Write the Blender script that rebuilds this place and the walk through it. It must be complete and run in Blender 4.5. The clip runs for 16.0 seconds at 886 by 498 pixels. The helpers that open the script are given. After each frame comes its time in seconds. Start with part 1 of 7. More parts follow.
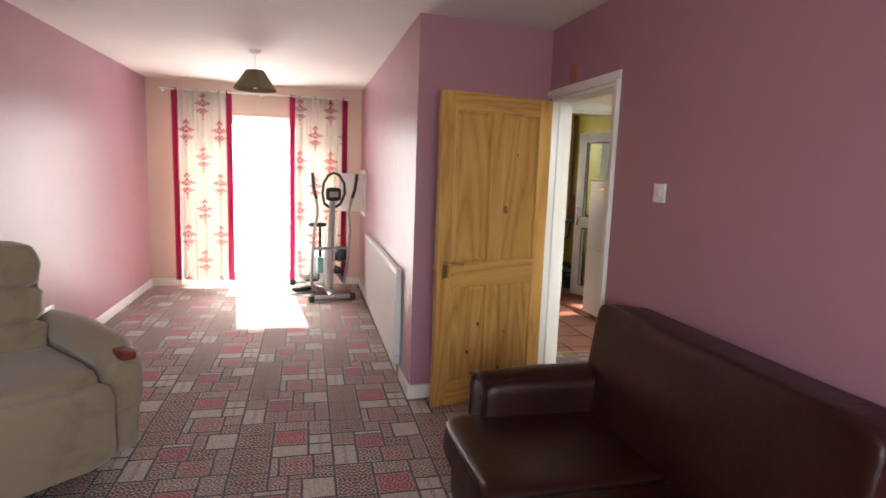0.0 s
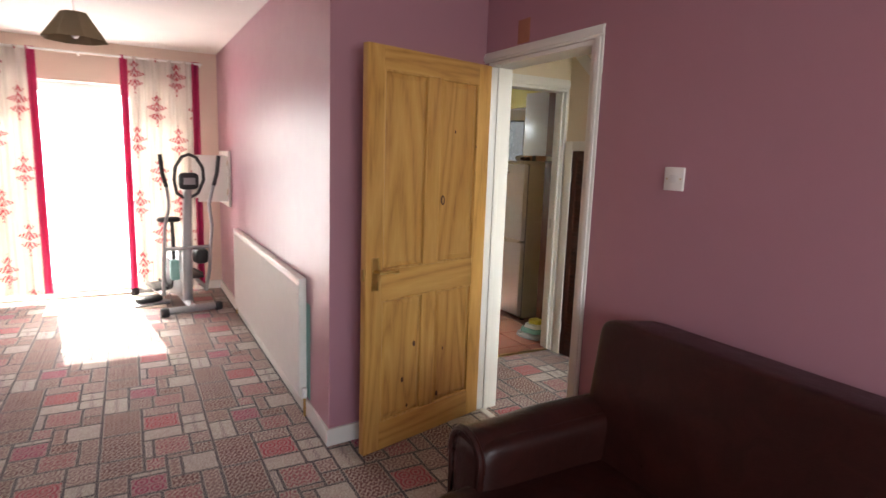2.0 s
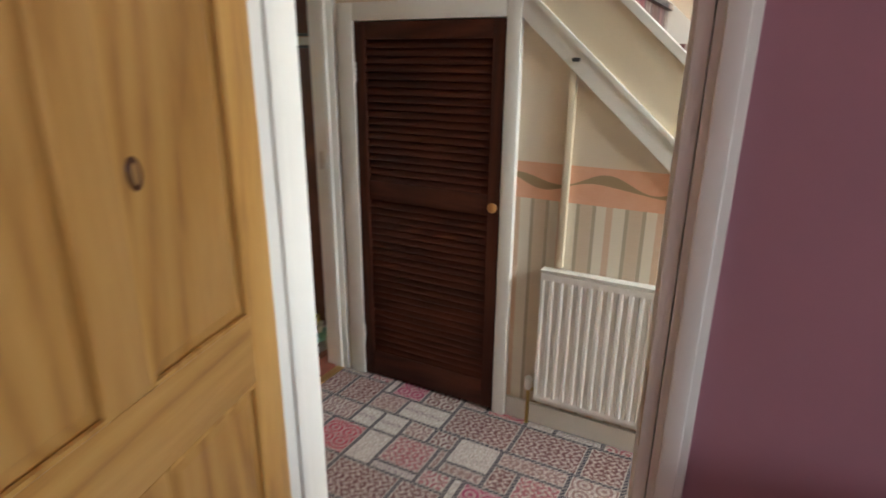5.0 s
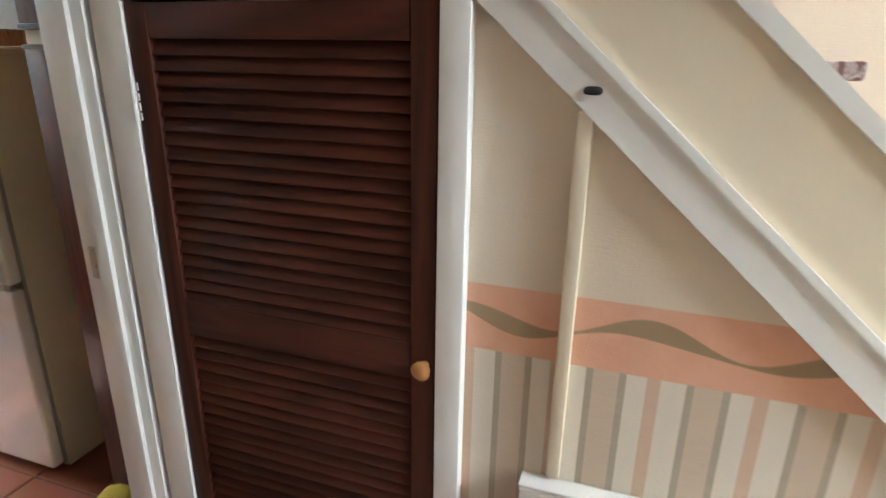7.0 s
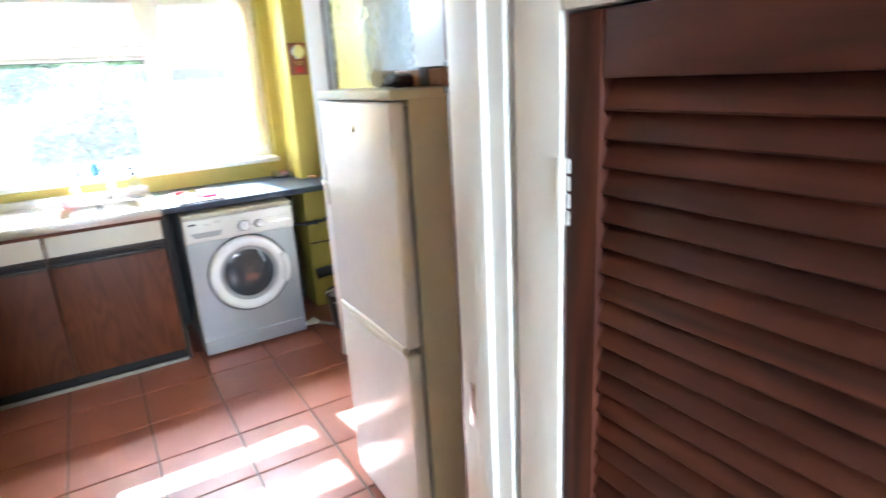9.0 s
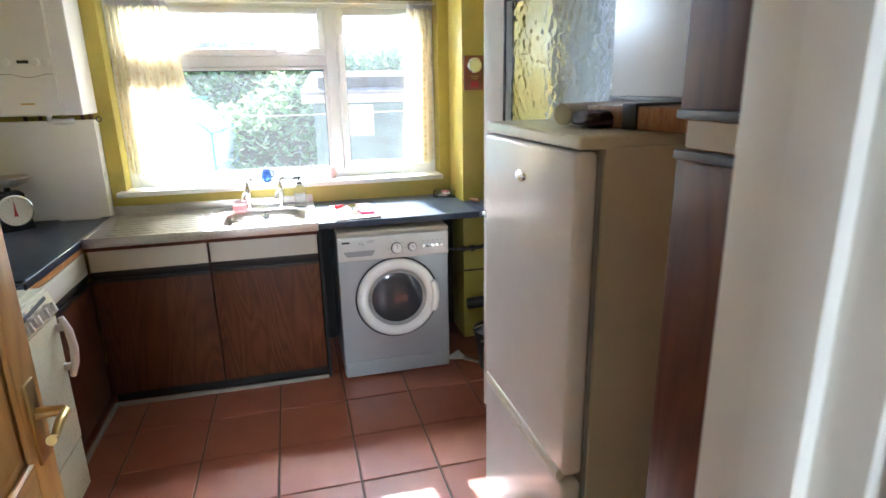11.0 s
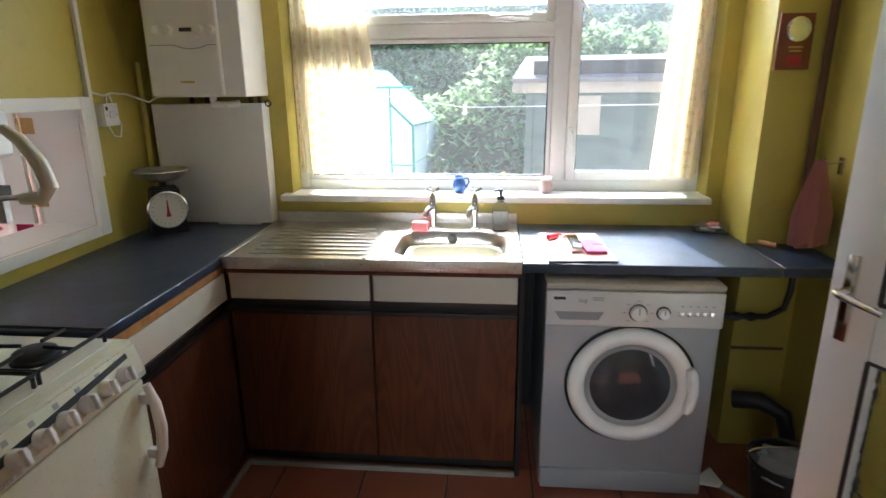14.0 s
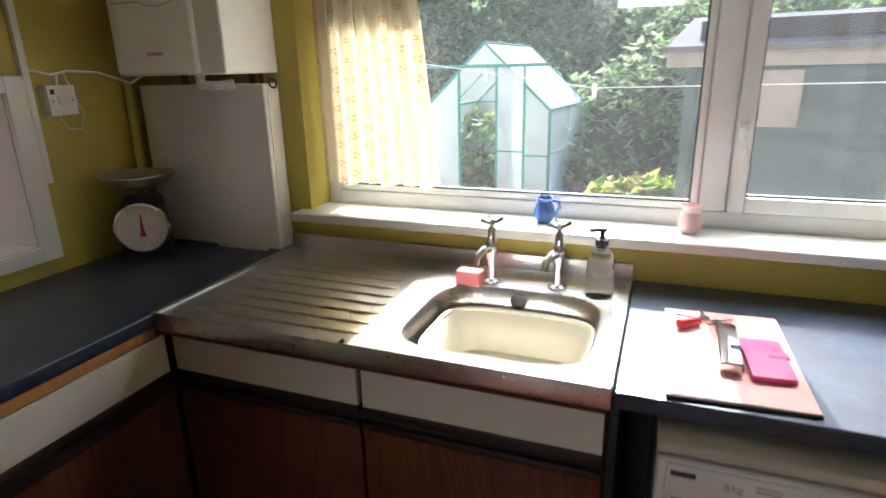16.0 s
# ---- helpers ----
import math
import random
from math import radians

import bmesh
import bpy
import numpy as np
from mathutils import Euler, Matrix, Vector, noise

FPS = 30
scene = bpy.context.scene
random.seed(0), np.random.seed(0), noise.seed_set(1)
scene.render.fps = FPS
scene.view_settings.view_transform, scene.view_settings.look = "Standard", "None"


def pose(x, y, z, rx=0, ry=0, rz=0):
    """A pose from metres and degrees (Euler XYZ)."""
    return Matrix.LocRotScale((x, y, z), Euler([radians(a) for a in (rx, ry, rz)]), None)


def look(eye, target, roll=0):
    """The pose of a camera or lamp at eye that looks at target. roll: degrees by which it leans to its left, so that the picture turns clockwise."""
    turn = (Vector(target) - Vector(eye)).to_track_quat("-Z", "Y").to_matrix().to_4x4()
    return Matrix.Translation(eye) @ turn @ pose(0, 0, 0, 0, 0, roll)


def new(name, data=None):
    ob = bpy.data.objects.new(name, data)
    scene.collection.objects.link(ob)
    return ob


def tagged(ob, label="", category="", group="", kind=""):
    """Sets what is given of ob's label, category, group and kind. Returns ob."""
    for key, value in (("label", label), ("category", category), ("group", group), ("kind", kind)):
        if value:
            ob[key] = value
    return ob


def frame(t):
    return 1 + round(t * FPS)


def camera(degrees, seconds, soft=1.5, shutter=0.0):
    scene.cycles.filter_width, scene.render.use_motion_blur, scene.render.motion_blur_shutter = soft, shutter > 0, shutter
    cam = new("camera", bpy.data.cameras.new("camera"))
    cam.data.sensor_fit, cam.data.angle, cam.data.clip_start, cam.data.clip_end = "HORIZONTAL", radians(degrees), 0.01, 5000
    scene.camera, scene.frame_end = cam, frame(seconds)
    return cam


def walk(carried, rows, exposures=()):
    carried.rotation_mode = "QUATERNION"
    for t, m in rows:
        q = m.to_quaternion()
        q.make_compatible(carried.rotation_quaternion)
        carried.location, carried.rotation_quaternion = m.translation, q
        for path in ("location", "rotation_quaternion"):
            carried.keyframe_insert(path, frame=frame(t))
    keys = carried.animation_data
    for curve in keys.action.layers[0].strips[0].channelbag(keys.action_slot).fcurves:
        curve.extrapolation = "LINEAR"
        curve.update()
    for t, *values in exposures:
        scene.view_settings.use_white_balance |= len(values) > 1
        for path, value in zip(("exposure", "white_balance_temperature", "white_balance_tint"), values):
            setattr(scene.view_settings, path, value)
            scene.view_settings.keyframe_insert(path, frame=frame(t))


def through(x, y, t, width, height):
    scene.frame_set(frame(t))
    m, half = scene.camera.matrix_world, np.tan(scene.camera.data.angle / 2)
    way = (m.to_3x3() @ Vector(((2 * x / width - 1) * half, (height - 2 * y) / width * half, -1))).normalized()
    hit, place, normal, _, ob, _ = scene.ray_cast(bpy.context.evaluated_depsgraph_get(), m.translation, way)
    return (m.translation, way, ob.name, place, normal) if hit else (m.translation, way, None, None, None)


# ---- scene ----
cam = camera(75.5, 16.0, shutter=0.5)
PATH = [
    (0, (0.182, 0.251, 1.514), (0.645, 2.178, 1.242), 2.1),
    (0.5, (0.186, 0.307, 1.492), (0.76, 2.203, 1.214), 1.8),
    (1, (0.145, 0.515, 1.487), (0.845, 2.363, 1.181), 2.0),
    (1.5, (0.073, 0.796, 1.489), (0.906, 2.587, 1.176), 2.1),
    (2, (0.0, 1.148, 1.495), (0.953, 2.877, 1.179), 2.0),
    (2.5, (0.012, 1.508, 1.464), (1.096, 3.148, 1.097), 0.8),
    (3, (0.107, 1.874, 1.443), (1.307, 3.401, 0.967), 0.9),
    (3.5, (0.254, 2.206, 1.459), (1.571, 3.601, 0.893), 1.0),
    (4, (0.451, 2.521, 1.444), (1.918, 3.744, 0.852), 0.9),
    (4.5, (0.675, 2.768, 1.423), (2.23, 3.868, 0.814), 0.7),
    (5, (0.936, 3.01, 1.43), (2.61, 3.907, 0.806), 0.5),
    (5.2, (1.062, 3.083, 1.42), (2.775, 3.899, 0.789), 0.3),
    (7.3, (2.051, 3.558, 1.49), (3.846, 4.163, 0.848), 1.0),
    (7.5, (2.096, 3.609, 1.49), (3.88, 4.238, 0.842), 0.9),
    (8, (2.186, 3.777, 1.495), (3.882, 4.63, 0.866), 0.3),
    (8.5, (2.306, 3.923, 1.524), (3.708, 5.199, 0.888), -3.5),
    (9, (2.457, 4.001, 1.522), (3.434, 5.644, 0.934), -3.2),
    (9.2, (2.484, 4.031, 1.523), (3.346, 5.742, 0.95), -2.2),
    (11.3, (2.617, 4.432, 1.581), (3.056, 6.309, 1.045), -1.3),
    (11.5, (2.613, 4.467, 1.576), (3.015, 6.355, 1.05), -1.3),
    (12, (2.576, 4.634, 1.544), (2.849, 6.544, 1.018), -1.3),
    (12.5, (2.561, 4.831, 1.536), (2.692, 6.754, 1.003), -1.3),
    (13, (2.618, 5.076, 1.519), (2.639, 7.002, 0.98), -2.0),
    (13.5, (2.634, 5.264, 1.527), (2.562, 7.186, 0.978), -1.0),
    (14, (2.604, 5.413, 1.509), (2.433, 7.33, 0.963), -0.5),
    (14.5, (2.613, 5.605, 1.506), (2.387, 7.508, 0.933), -0.2),
    (15, (2.661, 5.867, 1.51), (2.342, 7.748, 0.913), 0.1),
    (15.5, (2.713, 6.147, 1.479), (2.205, 7.986, 0.878), -0.2),
    (16, (2.763, 6.391, 1.474), (2.069, 8.169, 0.877), -1.3),
]

EXPOSURES = [(0.0, 1.95, 6500, 10), (2.0, 2.05, 6500, 10), (3.5, 2.1, 6500, 10), (5.0, 2.0, 6200, 10), (7.5, 2.8, 5500, 8), (8.0, 3.4, 5300, 7), (8.5, 3.7, 5100, 6), (9.2, 3.5, 5200, 6),
             (11.3, 2.6, 5400, 8), (13.2, 2.25, 5400, 8), (14.0, 1.9, 5600, 9), (16.0, 1.25, 5900, 10)]
walk(cam, [(t, look(eye, target, roll)) for t, eye, target, roll in PATH], EXPOSURES)

# ---- light ----
SUN_HEIGHT, SUN_SIDE = 41.0, -7.0   # degrees above the horizon; degrees from +y towards -x is negative
world = bpy.data.worlds.new("world")
scene.world = world
world.use_nodes = True
wn = world.node_tree
bg = wn.nodes["Background"]
sky = wn.nodes.new("ShaderNodeTexSky")
sky.sky_type, sky.sun_disc = "NISHITA", False
sky.sun_elevation, sky.sun_rotation = radians(SUN_HEIGHT), radians(SUN_SIDE)
wn.links.new(sky.outputs[0], bg.inputs[0])
bg.inputs[1].default_value = 0.15


def lamp(name, kind, m, energy, color=(1, 1, 1), size=(1, 1), angle=0.5, spread=180):
    data = bpy.data.lights.new(name, kind)
    data.energy, data.color = energy, color
    if kind == "SUN":
        data.angle = radians(angle)
    else:
        data.shape, data.size, data.size_y, data.spread = "RECTANGLE", size[0], size[1], radians(spread)
    ob = new(name, data)
    ob.matrix_world = m
    return ob


sun_way = Vector((math.sin(radians(SUN_SIDE)) * math.cos(radians(SUN_HEIGHT)), math.cos(radians(SUN_SIDE)) * math.cos(radians(SUN_HEIGHT)), math.sin(radians(SUN_HEIGHT))))
lamp("sun", "SUN", look(sun_way * 30, (0, 0, 0)), 5.0, (1.0, 0.95, 0.87))
lamp("patio_skylight", "AREA", look((-0.38, 7.98, 1.1), (-0.38, 4.0, 0.9)), 30, (1.0, 0.98, 0.96), (1.7, 1.95))
lamp("kitchen_skylight", "AREA", look((2.6, 8.18, 1.95), (2.6, 6.0, 0.7)), 4.5, (0.88, 0.97, 1.0), (1.75, 0.2), spread=150)
lamp("front_skylight", "AREA", look((0.1, -1.5, 1.5), (0.1, 2.0, 1.2)), 19, (0.95, 0.98, 1.0), (2.3, 1.15))
# added fill lamp, set high at the hall's unseen front end
lamp("hall_front_fill", "AREA", look((2.4, 0.8, 2.33), (2.45, 2.9, 0.0)), 14, (0.95, 1.0, 1.0), (0.85, 0.2), spread=100)
# added fill lamp up the unseen stairwell; no skylight is known there
lamp("stairwell_fill", "AREA", look((3.25, 2.6, 4.55), (3.75, 3.4, 1.2)), 48, (1.0, 0.98, 0.95), (0.7, 2.2))


# ---- materials ----
class Mat:
    """A procedural material with short ways to its nodes."""

    def __init__(self, name, color=(0.5, 0.5, 0.5), rough=0.5, metal=0.0, **more):
        self.m = bpy.data.materials.new(name)
        self.m.use_nodes = True
        self.t = self.m.node_tree
        self.b = self.t.nodes["Principled BSDF"]
        self.b.inputs["Base Color"].default_value = (*color, 1)
        self.b.inputs["Roughness"].default_value = rough
        self.b.inputs["Metallic"].default_value = metal
        for key, value in more.items():
            self.b.inputs[key.replace("_", " ")].default_value = value
        self.c = None

    def node(self, kind, **inputs):
        n = self.t.nodes.new("ShaderNode" + kind)
        for key, value in inputs.items():
            self.to(value, n.inputs[key.replace("_", " ")])
        return n

    def to(self, value, socket):
        if isinstance(value, bpy.types.NodeSocket):
            self.t.links.new(value, socket)
        else:
            socket.default_value = value

    def coords(self, sx=1, sy=1, sz=1, rot=(0, 0, 0)):
        if self.c is None:
            self.c = self.node("TexCoord").outputs["Object"]
        mp = self.node("Mapping", Vector=self.c)
        mp.inputs["Scale"].default_value = (sx, sy, sz)
        mp.inputs["Rotation"].default_value = rot
        return mp.outputs[0]

    def math(self, op, a, b=0.0, c=0.0):
        n = self.node("Math")
        n.operation = op
        for i, v in enumerate((a, b, c)):
            self.to(v, n.inputs[i])
        return n.outputs[0]

    def noise(self, vector, scale, detail=4.0, rough=0.55, distortion=0.0):
        return self.node("TexNoise", Vector=vector, Scale=scale, Detail=detail, Roughness=rough, Distortion=distortion).outputs[0]

    def ramp(self, value, stops, constant=False):
        n = self.node("ValToRGB", Fac=value)
        r = n.color_ramp
        if constant:
            r.interpolation = "CONSTANT"
        while len(r.elements) < len(stops):
            r.elements.new(0.5)
        for e, (p, c) in zip(r.elements, stops):
            e.position, e.color = p, (*c, 1) if len(c) == 3 else c
        return n.outputs[0]

    def mix(self, fac, a, b, blend="MIX"):
        n = self.node("Mix")
        n.data_type, n.blend_type = "RGBA", blend
        self.to(fac, n.inputs[0])
        self.to((*a, 1) if isinstance(a, tuple) and len(a) == 3 else a, n.inputs[6])
        self.to((*b, 1) if isinstance(b, tuple) and len(b) == 3 else b, n.inputs[7])
        return n.outputs[2]

    def color(self, socket):
        self.to(socket, self.b.inputs["Base Color"])

    def rough(self, socket):
        self.to(socket, self.b.inputs["Roughness"])

    def bump(self, height, strength=0.3, distance=0.002):
        n = self.node("Bump", Height=height, Strength=strength, Distance=distance)
        self.t.links.new(n.outputs[0], self.b.inputs["Normal"])


def painted(name, color, rough=0.5, vary=0.06, scale=1.3, bump=0.25, grain=90, grime=0.0):
    """Paint on plaster or wood: faint stains at two scales and a roller texture."""
    k = Mat(name, color, rough)
    v = k.coords()
    big, mid, fine = k.noise(v, scale), k.noise(v, scale * 7, 6), k.noise(v, grain, 3)
    dark = tuple(c * (1 - 2.2 * vary) for c in color)
    light = tuple(min(1, c * (1 + vary)) for c in color)
    c = k.mix(big, dark, light)
    if grime:
        c = k.mix(k.ramp(mid, [(0.55, (0, 0, 0)), (0.75, (grime, grime, grime))]), c, tuple(x * 0.45 for x in color))
    k.color(c)
    k.rough(k.math("ADD", rough - 0.06, k.math("MULTIPLY", mid, 0.12)))
    k.bump(k.math("ADD", fine, k.math("MULTIPLY", mid, 0.8)), bump, 0.0015)
    return k.m


def timber(name, dark, mid, light, axis="z", scale=1.0, rough=0.4, bump=0.15, rings=5.0, gloss=0.5):
    """Wood grain that runs along one axis of the object."""
    k = Mat(name, mid, rough, Specular_IOR_Level=gloss)
    s = {"x": (0.12, 1, 1), "y": (1, 0.12, 1), "z": (1, 1, 0.12)}[axis]
    v = k.coords(*[c * scale for c in s])
    r = k.node("ObjectInfo").outputs["Random"]
    shift = k.node("VectorMath", )
    shift.operation = "ADD"
    k.to(v, shift.inputs[0])
    k.to(k.math("MULTIPLY", r, 17.0), shift.inputs[1])
    v = shift.outputs[0]
    field = k.noise(v, 3.2, 2.0, 0.4, 0.6)
    band = k.math("FRACT", k.math("MULTIPLY", field, rings * 3))
    streak = k.noise(v, 70, 3)
    fine = k.noise(v, 260, 2)
    tone = k.math("ADD", k.math("MULTIPLY", k.math("PINGPONG", band, 0.5), 0.9), k.math("MULTIPLY", streak, 0.55))
    c = k.ramp(tone, [(0.12, dark), (0.42, mid), (0.8, light)])
    c = k.mix(0.25, c, k.ramp(k.noise(v, 2.0), [(0.3, dark), (0.7, light)]))
    k.color(c)
    k.rough(k.math("ADD", rough - 0.05, k.math("MULTIPLY", fine, 0.15)))
    k.bump(k.math("ADD", streak, fine), bump, 0.001)
    return k.m


def plain(name, color, rough=0.4, metal=0.0, vary=0.1, scale=12, bump=0.0, **more):
    """A smooth manufactured surface with slight unevenness and dirt."""
    k = Mat(name, color, rough, metal, **more)
    v = k.coords()
    n, n2 = k.noise(v, scale, 5), k.noise(v, scale * 9, 3)
    k.color(k.mix(n, tuple(c * (1 - vary) for c in color), tuple(min(1, c * (1 + vary * 0.4)) for c in color)))
    k.rough(k.math("ADD", rough * 0.85, k.math("MULTIPLY", n2, rough * 0.35)))
    if bump:
        k.bump(n2, bump, 0.002)
    return k.m


def glass_material(name, tint=(1, 1, 1), rough=0.0, relief=0.0, ior=1.45):
    k = Mat(name, tint, rough, Transmission_Weight=1.0, IOR=ior)
    if relief:
        v = k.coords()
        k.bump(k.node("TexVoronoi", Vector=v, Scale=38.0).outputs[0], relief, 0.02)
    return k.m


def glare_veil_glass():
    """Window glass with a thin translucent film that imitates the haze of veiling glare."""
    k = Mat("glare_veil_window_glass", (1, 1, 1), 0.0, Transmission_Weight=1.0, IOR=1.45)
    film = k.node("BsdfTranslucent")
    film.inputs["Color"].default_value = (0.85, 0.87, 0.88, 1)
    m = k.node("MixShader")
    v = k.coords()
    k.to(k.math("ADD", 0.010, k.math("MULTIPLY", k.noise(v, 5, 5), 0.026)), m.inputs[0])
    k.t.links.new(k.b.outputs[0], m.inputs[1])
    k.t.links.new(film.outputs[0], m.inputs[2])
    k.t.links.new(m.outputs[0], k.t.nodes["Material Output"].inputs[0])
    return k.m


def carpet_material():
    """Patchwork carpet: a half-drop repeat of framed panels with woven motifs."""
    k = Mat("patchwork_carpet", (0.4, 0.3, 0.28), 0.95)
    warp = k.coords()
    wob = k.node("VectorMath")
    wob.operation = "MULTIPLY_ADD"
    k.to(k.node("TexNoise", Vector=warp, Scale=9.0).outputs[1], wob.inputs[0])
    wob.inputs[1].default_value = (0.008, 0.008, 0.0)
    k.to(warp, wob.inputs[2])
    v = wob.outputs[0]
    sep = k.node("SeparateXYZ", Vector=v)
    UX, UY = 0.0635, 0.06875
    gx, gy = k.math("DIVIDE", k.math("ADD", sep.outputs[0], 9.835), UX), k.math("DIVIDE", k.math("ADD", sep.outputs[1], 18.15), UY)
    col = k.math("FLOOR", k.math("DIVIDE", gx, 8.0))
    gy = k.math("ADD", gy, k.math("MULTIPLY", col, 8.0))
    px = k.math("MULTIPLY", k.math("FRACT", k.math("DIVIDE", gx, 8.0)), 8.0)
    py = k.math("MULTIPLY", k.math("FRACT", k.math("DIVIDE", gy, 16.0)), 16.0)
    rose, pale, brown, crimson, magenta, dull = (0.33, 0.085, 0.10), (0.55, 0.50, 0.43), (0.13, 0.042, 0.035), (0.42, 0.028, 0.06), (0.34, 0.006, 0.085), (0.25, 0.15, 0.13)
    panels = [(0, 0, 3, 4.3, brown, 2), (3, 0, 6, 2.6, crimson, 1), (6, 0, 8, 1.6, pale, 0), (6, 1.6, 8, 4.3, dull, 1), (3, 2.6, 6, 4.3, dull, 1),
              (0, 4.3, 2, 7.4, pale, 0), (2, 4.3, 4, 6.7, brown, 1), (4, 4.3, 6.6, 6.7, rose, 2), (6.6, 4.3, 8, 8.2, dull, 2),
              (0, 7.4, 2, 9.6, dull, 2), (2, 6.7, 4.5, 9, magenta, 1), (4.5, 6.7, 6.6, 8.2, brown, 2), (2, 9, 4.5, 9.6, pale, 0),
              (4.5, 8.2, 5.5, 10.8, dull, 2), (5.5, 8.2, 8, 10.8, pale, 1), (0, 9.6, 3, 12, brown, 2), (3, 9.6, 4.5, 11.4, rose, 1),
              (4.5, 10.8, 6.4, 11.4, dull, 2), (6.4, 10.8, 8, 12.4, brown, 1), (3, 11.4, 3.7, 14.2, pale, 0), (3.7, 11.4, 6.4, 14.2, rose, 2),
              (6.4, 12.4, 8, 14.2, dull, 1), (0, 12, 3, 16, brown, 2), (3, 14.2, 6, 16, pale, 1), (6, 14.2, 8, 16, pale, 0)]
    edge, kind, cx, cy, base, strong = 0.0, 0.0, 0.0, 0.0, pale, 0.12
    for x0, y0, x1, y1, tone, sort in panels:
        hx, hy, mx, my = (x1 - x0) / 2, (y1 - y0) / 2, (x0 + x1) / 2, (y0 + y1) / 2
        e = k.math("MINIMUM", k.math("SUBTRACT", hx, k.math("ABSOLUTE", k.math("SUBTRACT", px, mx))), k.math("SUBTRACT", hy, k.math("ABSOLUTE", k.math("SUBTRACT", py, my))))
        inside = k.math("GREATER_THAN", e, 0.0)
        edge = k.math("MAXIMUM", edge, e)
        kind = k.math("ADD", kind, k.math("MULTIPLY", inside, float(sort)))
        cx, cy = k.math("ADD", cx, k.math("MULTIPLY", inside, mx)), k.math("ADD", cy, k.math("MULTIPLY", inside, my))
        base = k.mix(inside, base, tone)
        if tone in (crimson, magenta):
            strong = k.math("ADD", strong, k.math("MULTIPLY", inside, 0.34))
    u, w = k.math("SUBTRACT", px, cx), k.math("SUBTRACT", py, cy)
    au, aw = k.math("ABSOLUTE", u), k.math("ABSOLUTE", w)
    # a column of small diamonds
    dia = k.math("ADD", k.math("MULTIPLY", au, 2.2), k.math("PINGPONG", k.math("ADD", w, 0.35), 0.35))
    m0 = k.math("LESS_THAN", k.math("ABSOLUTE", k.math("SUBTRACT", dia, 0.32)), 0.10)
    # rings in a two by two lattice
    lu, lw = k.math("SUBTRACT", au, 0.48), k.math("SUBTRACT", aw, 0.50)
    ring = k.math("SQRT", k.math("ADD", k.math("MULTIPLY", lu, lu), k.math("MULTIPLY", lw, lw)))
    m1 = k.math("GREATER_THAN", k.math("SINE", k.math("MULTIPLY", ring, 21.0)), 0.1)
    # meander
    bend = k.math("MULTIPLY", k.math("SINE", k.math("MULTIPLY", aw, 10.5)), 1.9)
    bend2 = k.math("MULTIPLY", k.math("SINE", k.math("MULTIPLY", au, 12.0)), 1.7)
    m2 = k.math("GREATER_THAN", k.math("ADD", k.math("SINE", k.math("ADD", k.math("MULTIPLY", au, 17.0), bend)), k.math("SINE", k.math("ADD", k.math("MULTIPLY", aw, 15.0), bend2))), 0.0)
    is1, is2 = k.math("COMPARE", kind, 1.0), k.math("COMPARE", kind, 2.0)
    motif = k.mix(is2, k.mix(is1, m0, m1), m2)
    pale_side = k.mix(strong, k.mix(is2, (0.55, 0.47, 0.41), (0.52, 0.42, 0.36)), base)
    dark_side = k.mix(k.math("COMPARE", kind, 0.0), base, (0.30, 0.24, 0.24))
    ground = k.mix(k.math("COMPARE", kind, 0.0), pale_side, base)
    c = k.mix(motif, ground, dark_side)
    fleck = k.noise(v, 150, 2)
    c = k.mix(k.ramp(fleck, [(0.48, (0, 0, 0)), (0.62, (0.5, 0.5, 0.5))]), c, (0.13, 0.07, 0.07))
    web = k.node("TexVoronoi", Vector=v, Scale=58.0)
    web.feature = "DISTANCE_TO_EDGE"
    c = k.mix(k.math("MULTIPLY", k.math("LESS_THAN", web.outputs[0], 0.10), 0.32), c, (0.13, 0.06, 0.065))
    line_in = k.math("MULTIPLY", k.math("GREATER_THAN", edge, 0.12), k.math("LESS_THAN", edge, 0.17))
    c = k.mix(k.math("MULTIPLY", line_in, 0.7), c, (0.50, 0.44, 0.38))
    border = k.math("LESS_THAN", edge, 0.12)
    dash = k.math("GREATER_THAN", k.math("SINE", k.math("MULTIPLY", k.math("ADD", px, py), 21.0)), -0.5)
    c = k.mix(border, c, k.mix(dash, (0.34, 0.29, 0.25), (0.018, 0.018, 0.032)))
    seam = k.math("MAXIMUM", k.math("LESS_THAN", edge, 0.025), k.math("MULTIPLY", border, k.math("GREATER_THAN", edge, 0.088)))
    c = k.mix(k.math("MULTIPLY", seam, 0.7), c, (0.035, 0.032, 0.045))
    soil = k.noise(v, 1.6, 5)
    c = k.mix(k.ramp(soil, [(0.35, (0.0, 0.0, 0.0)), (0.8, (0.22, 0.22, 0.22))]), c, (0.2, 0.16, 0.14))
    pile = k.noise(v, 420, 2)
    c = k.mix(k.math("MULTIPLY", pile, 0.14), c, (0.10, 0.07, 0.065))
    k.color(c)
    k.bump(k.math("ADD", pile, k.math("MULTIPLY", motif, 0.5)), 0.5, 0.004)
    return k.m


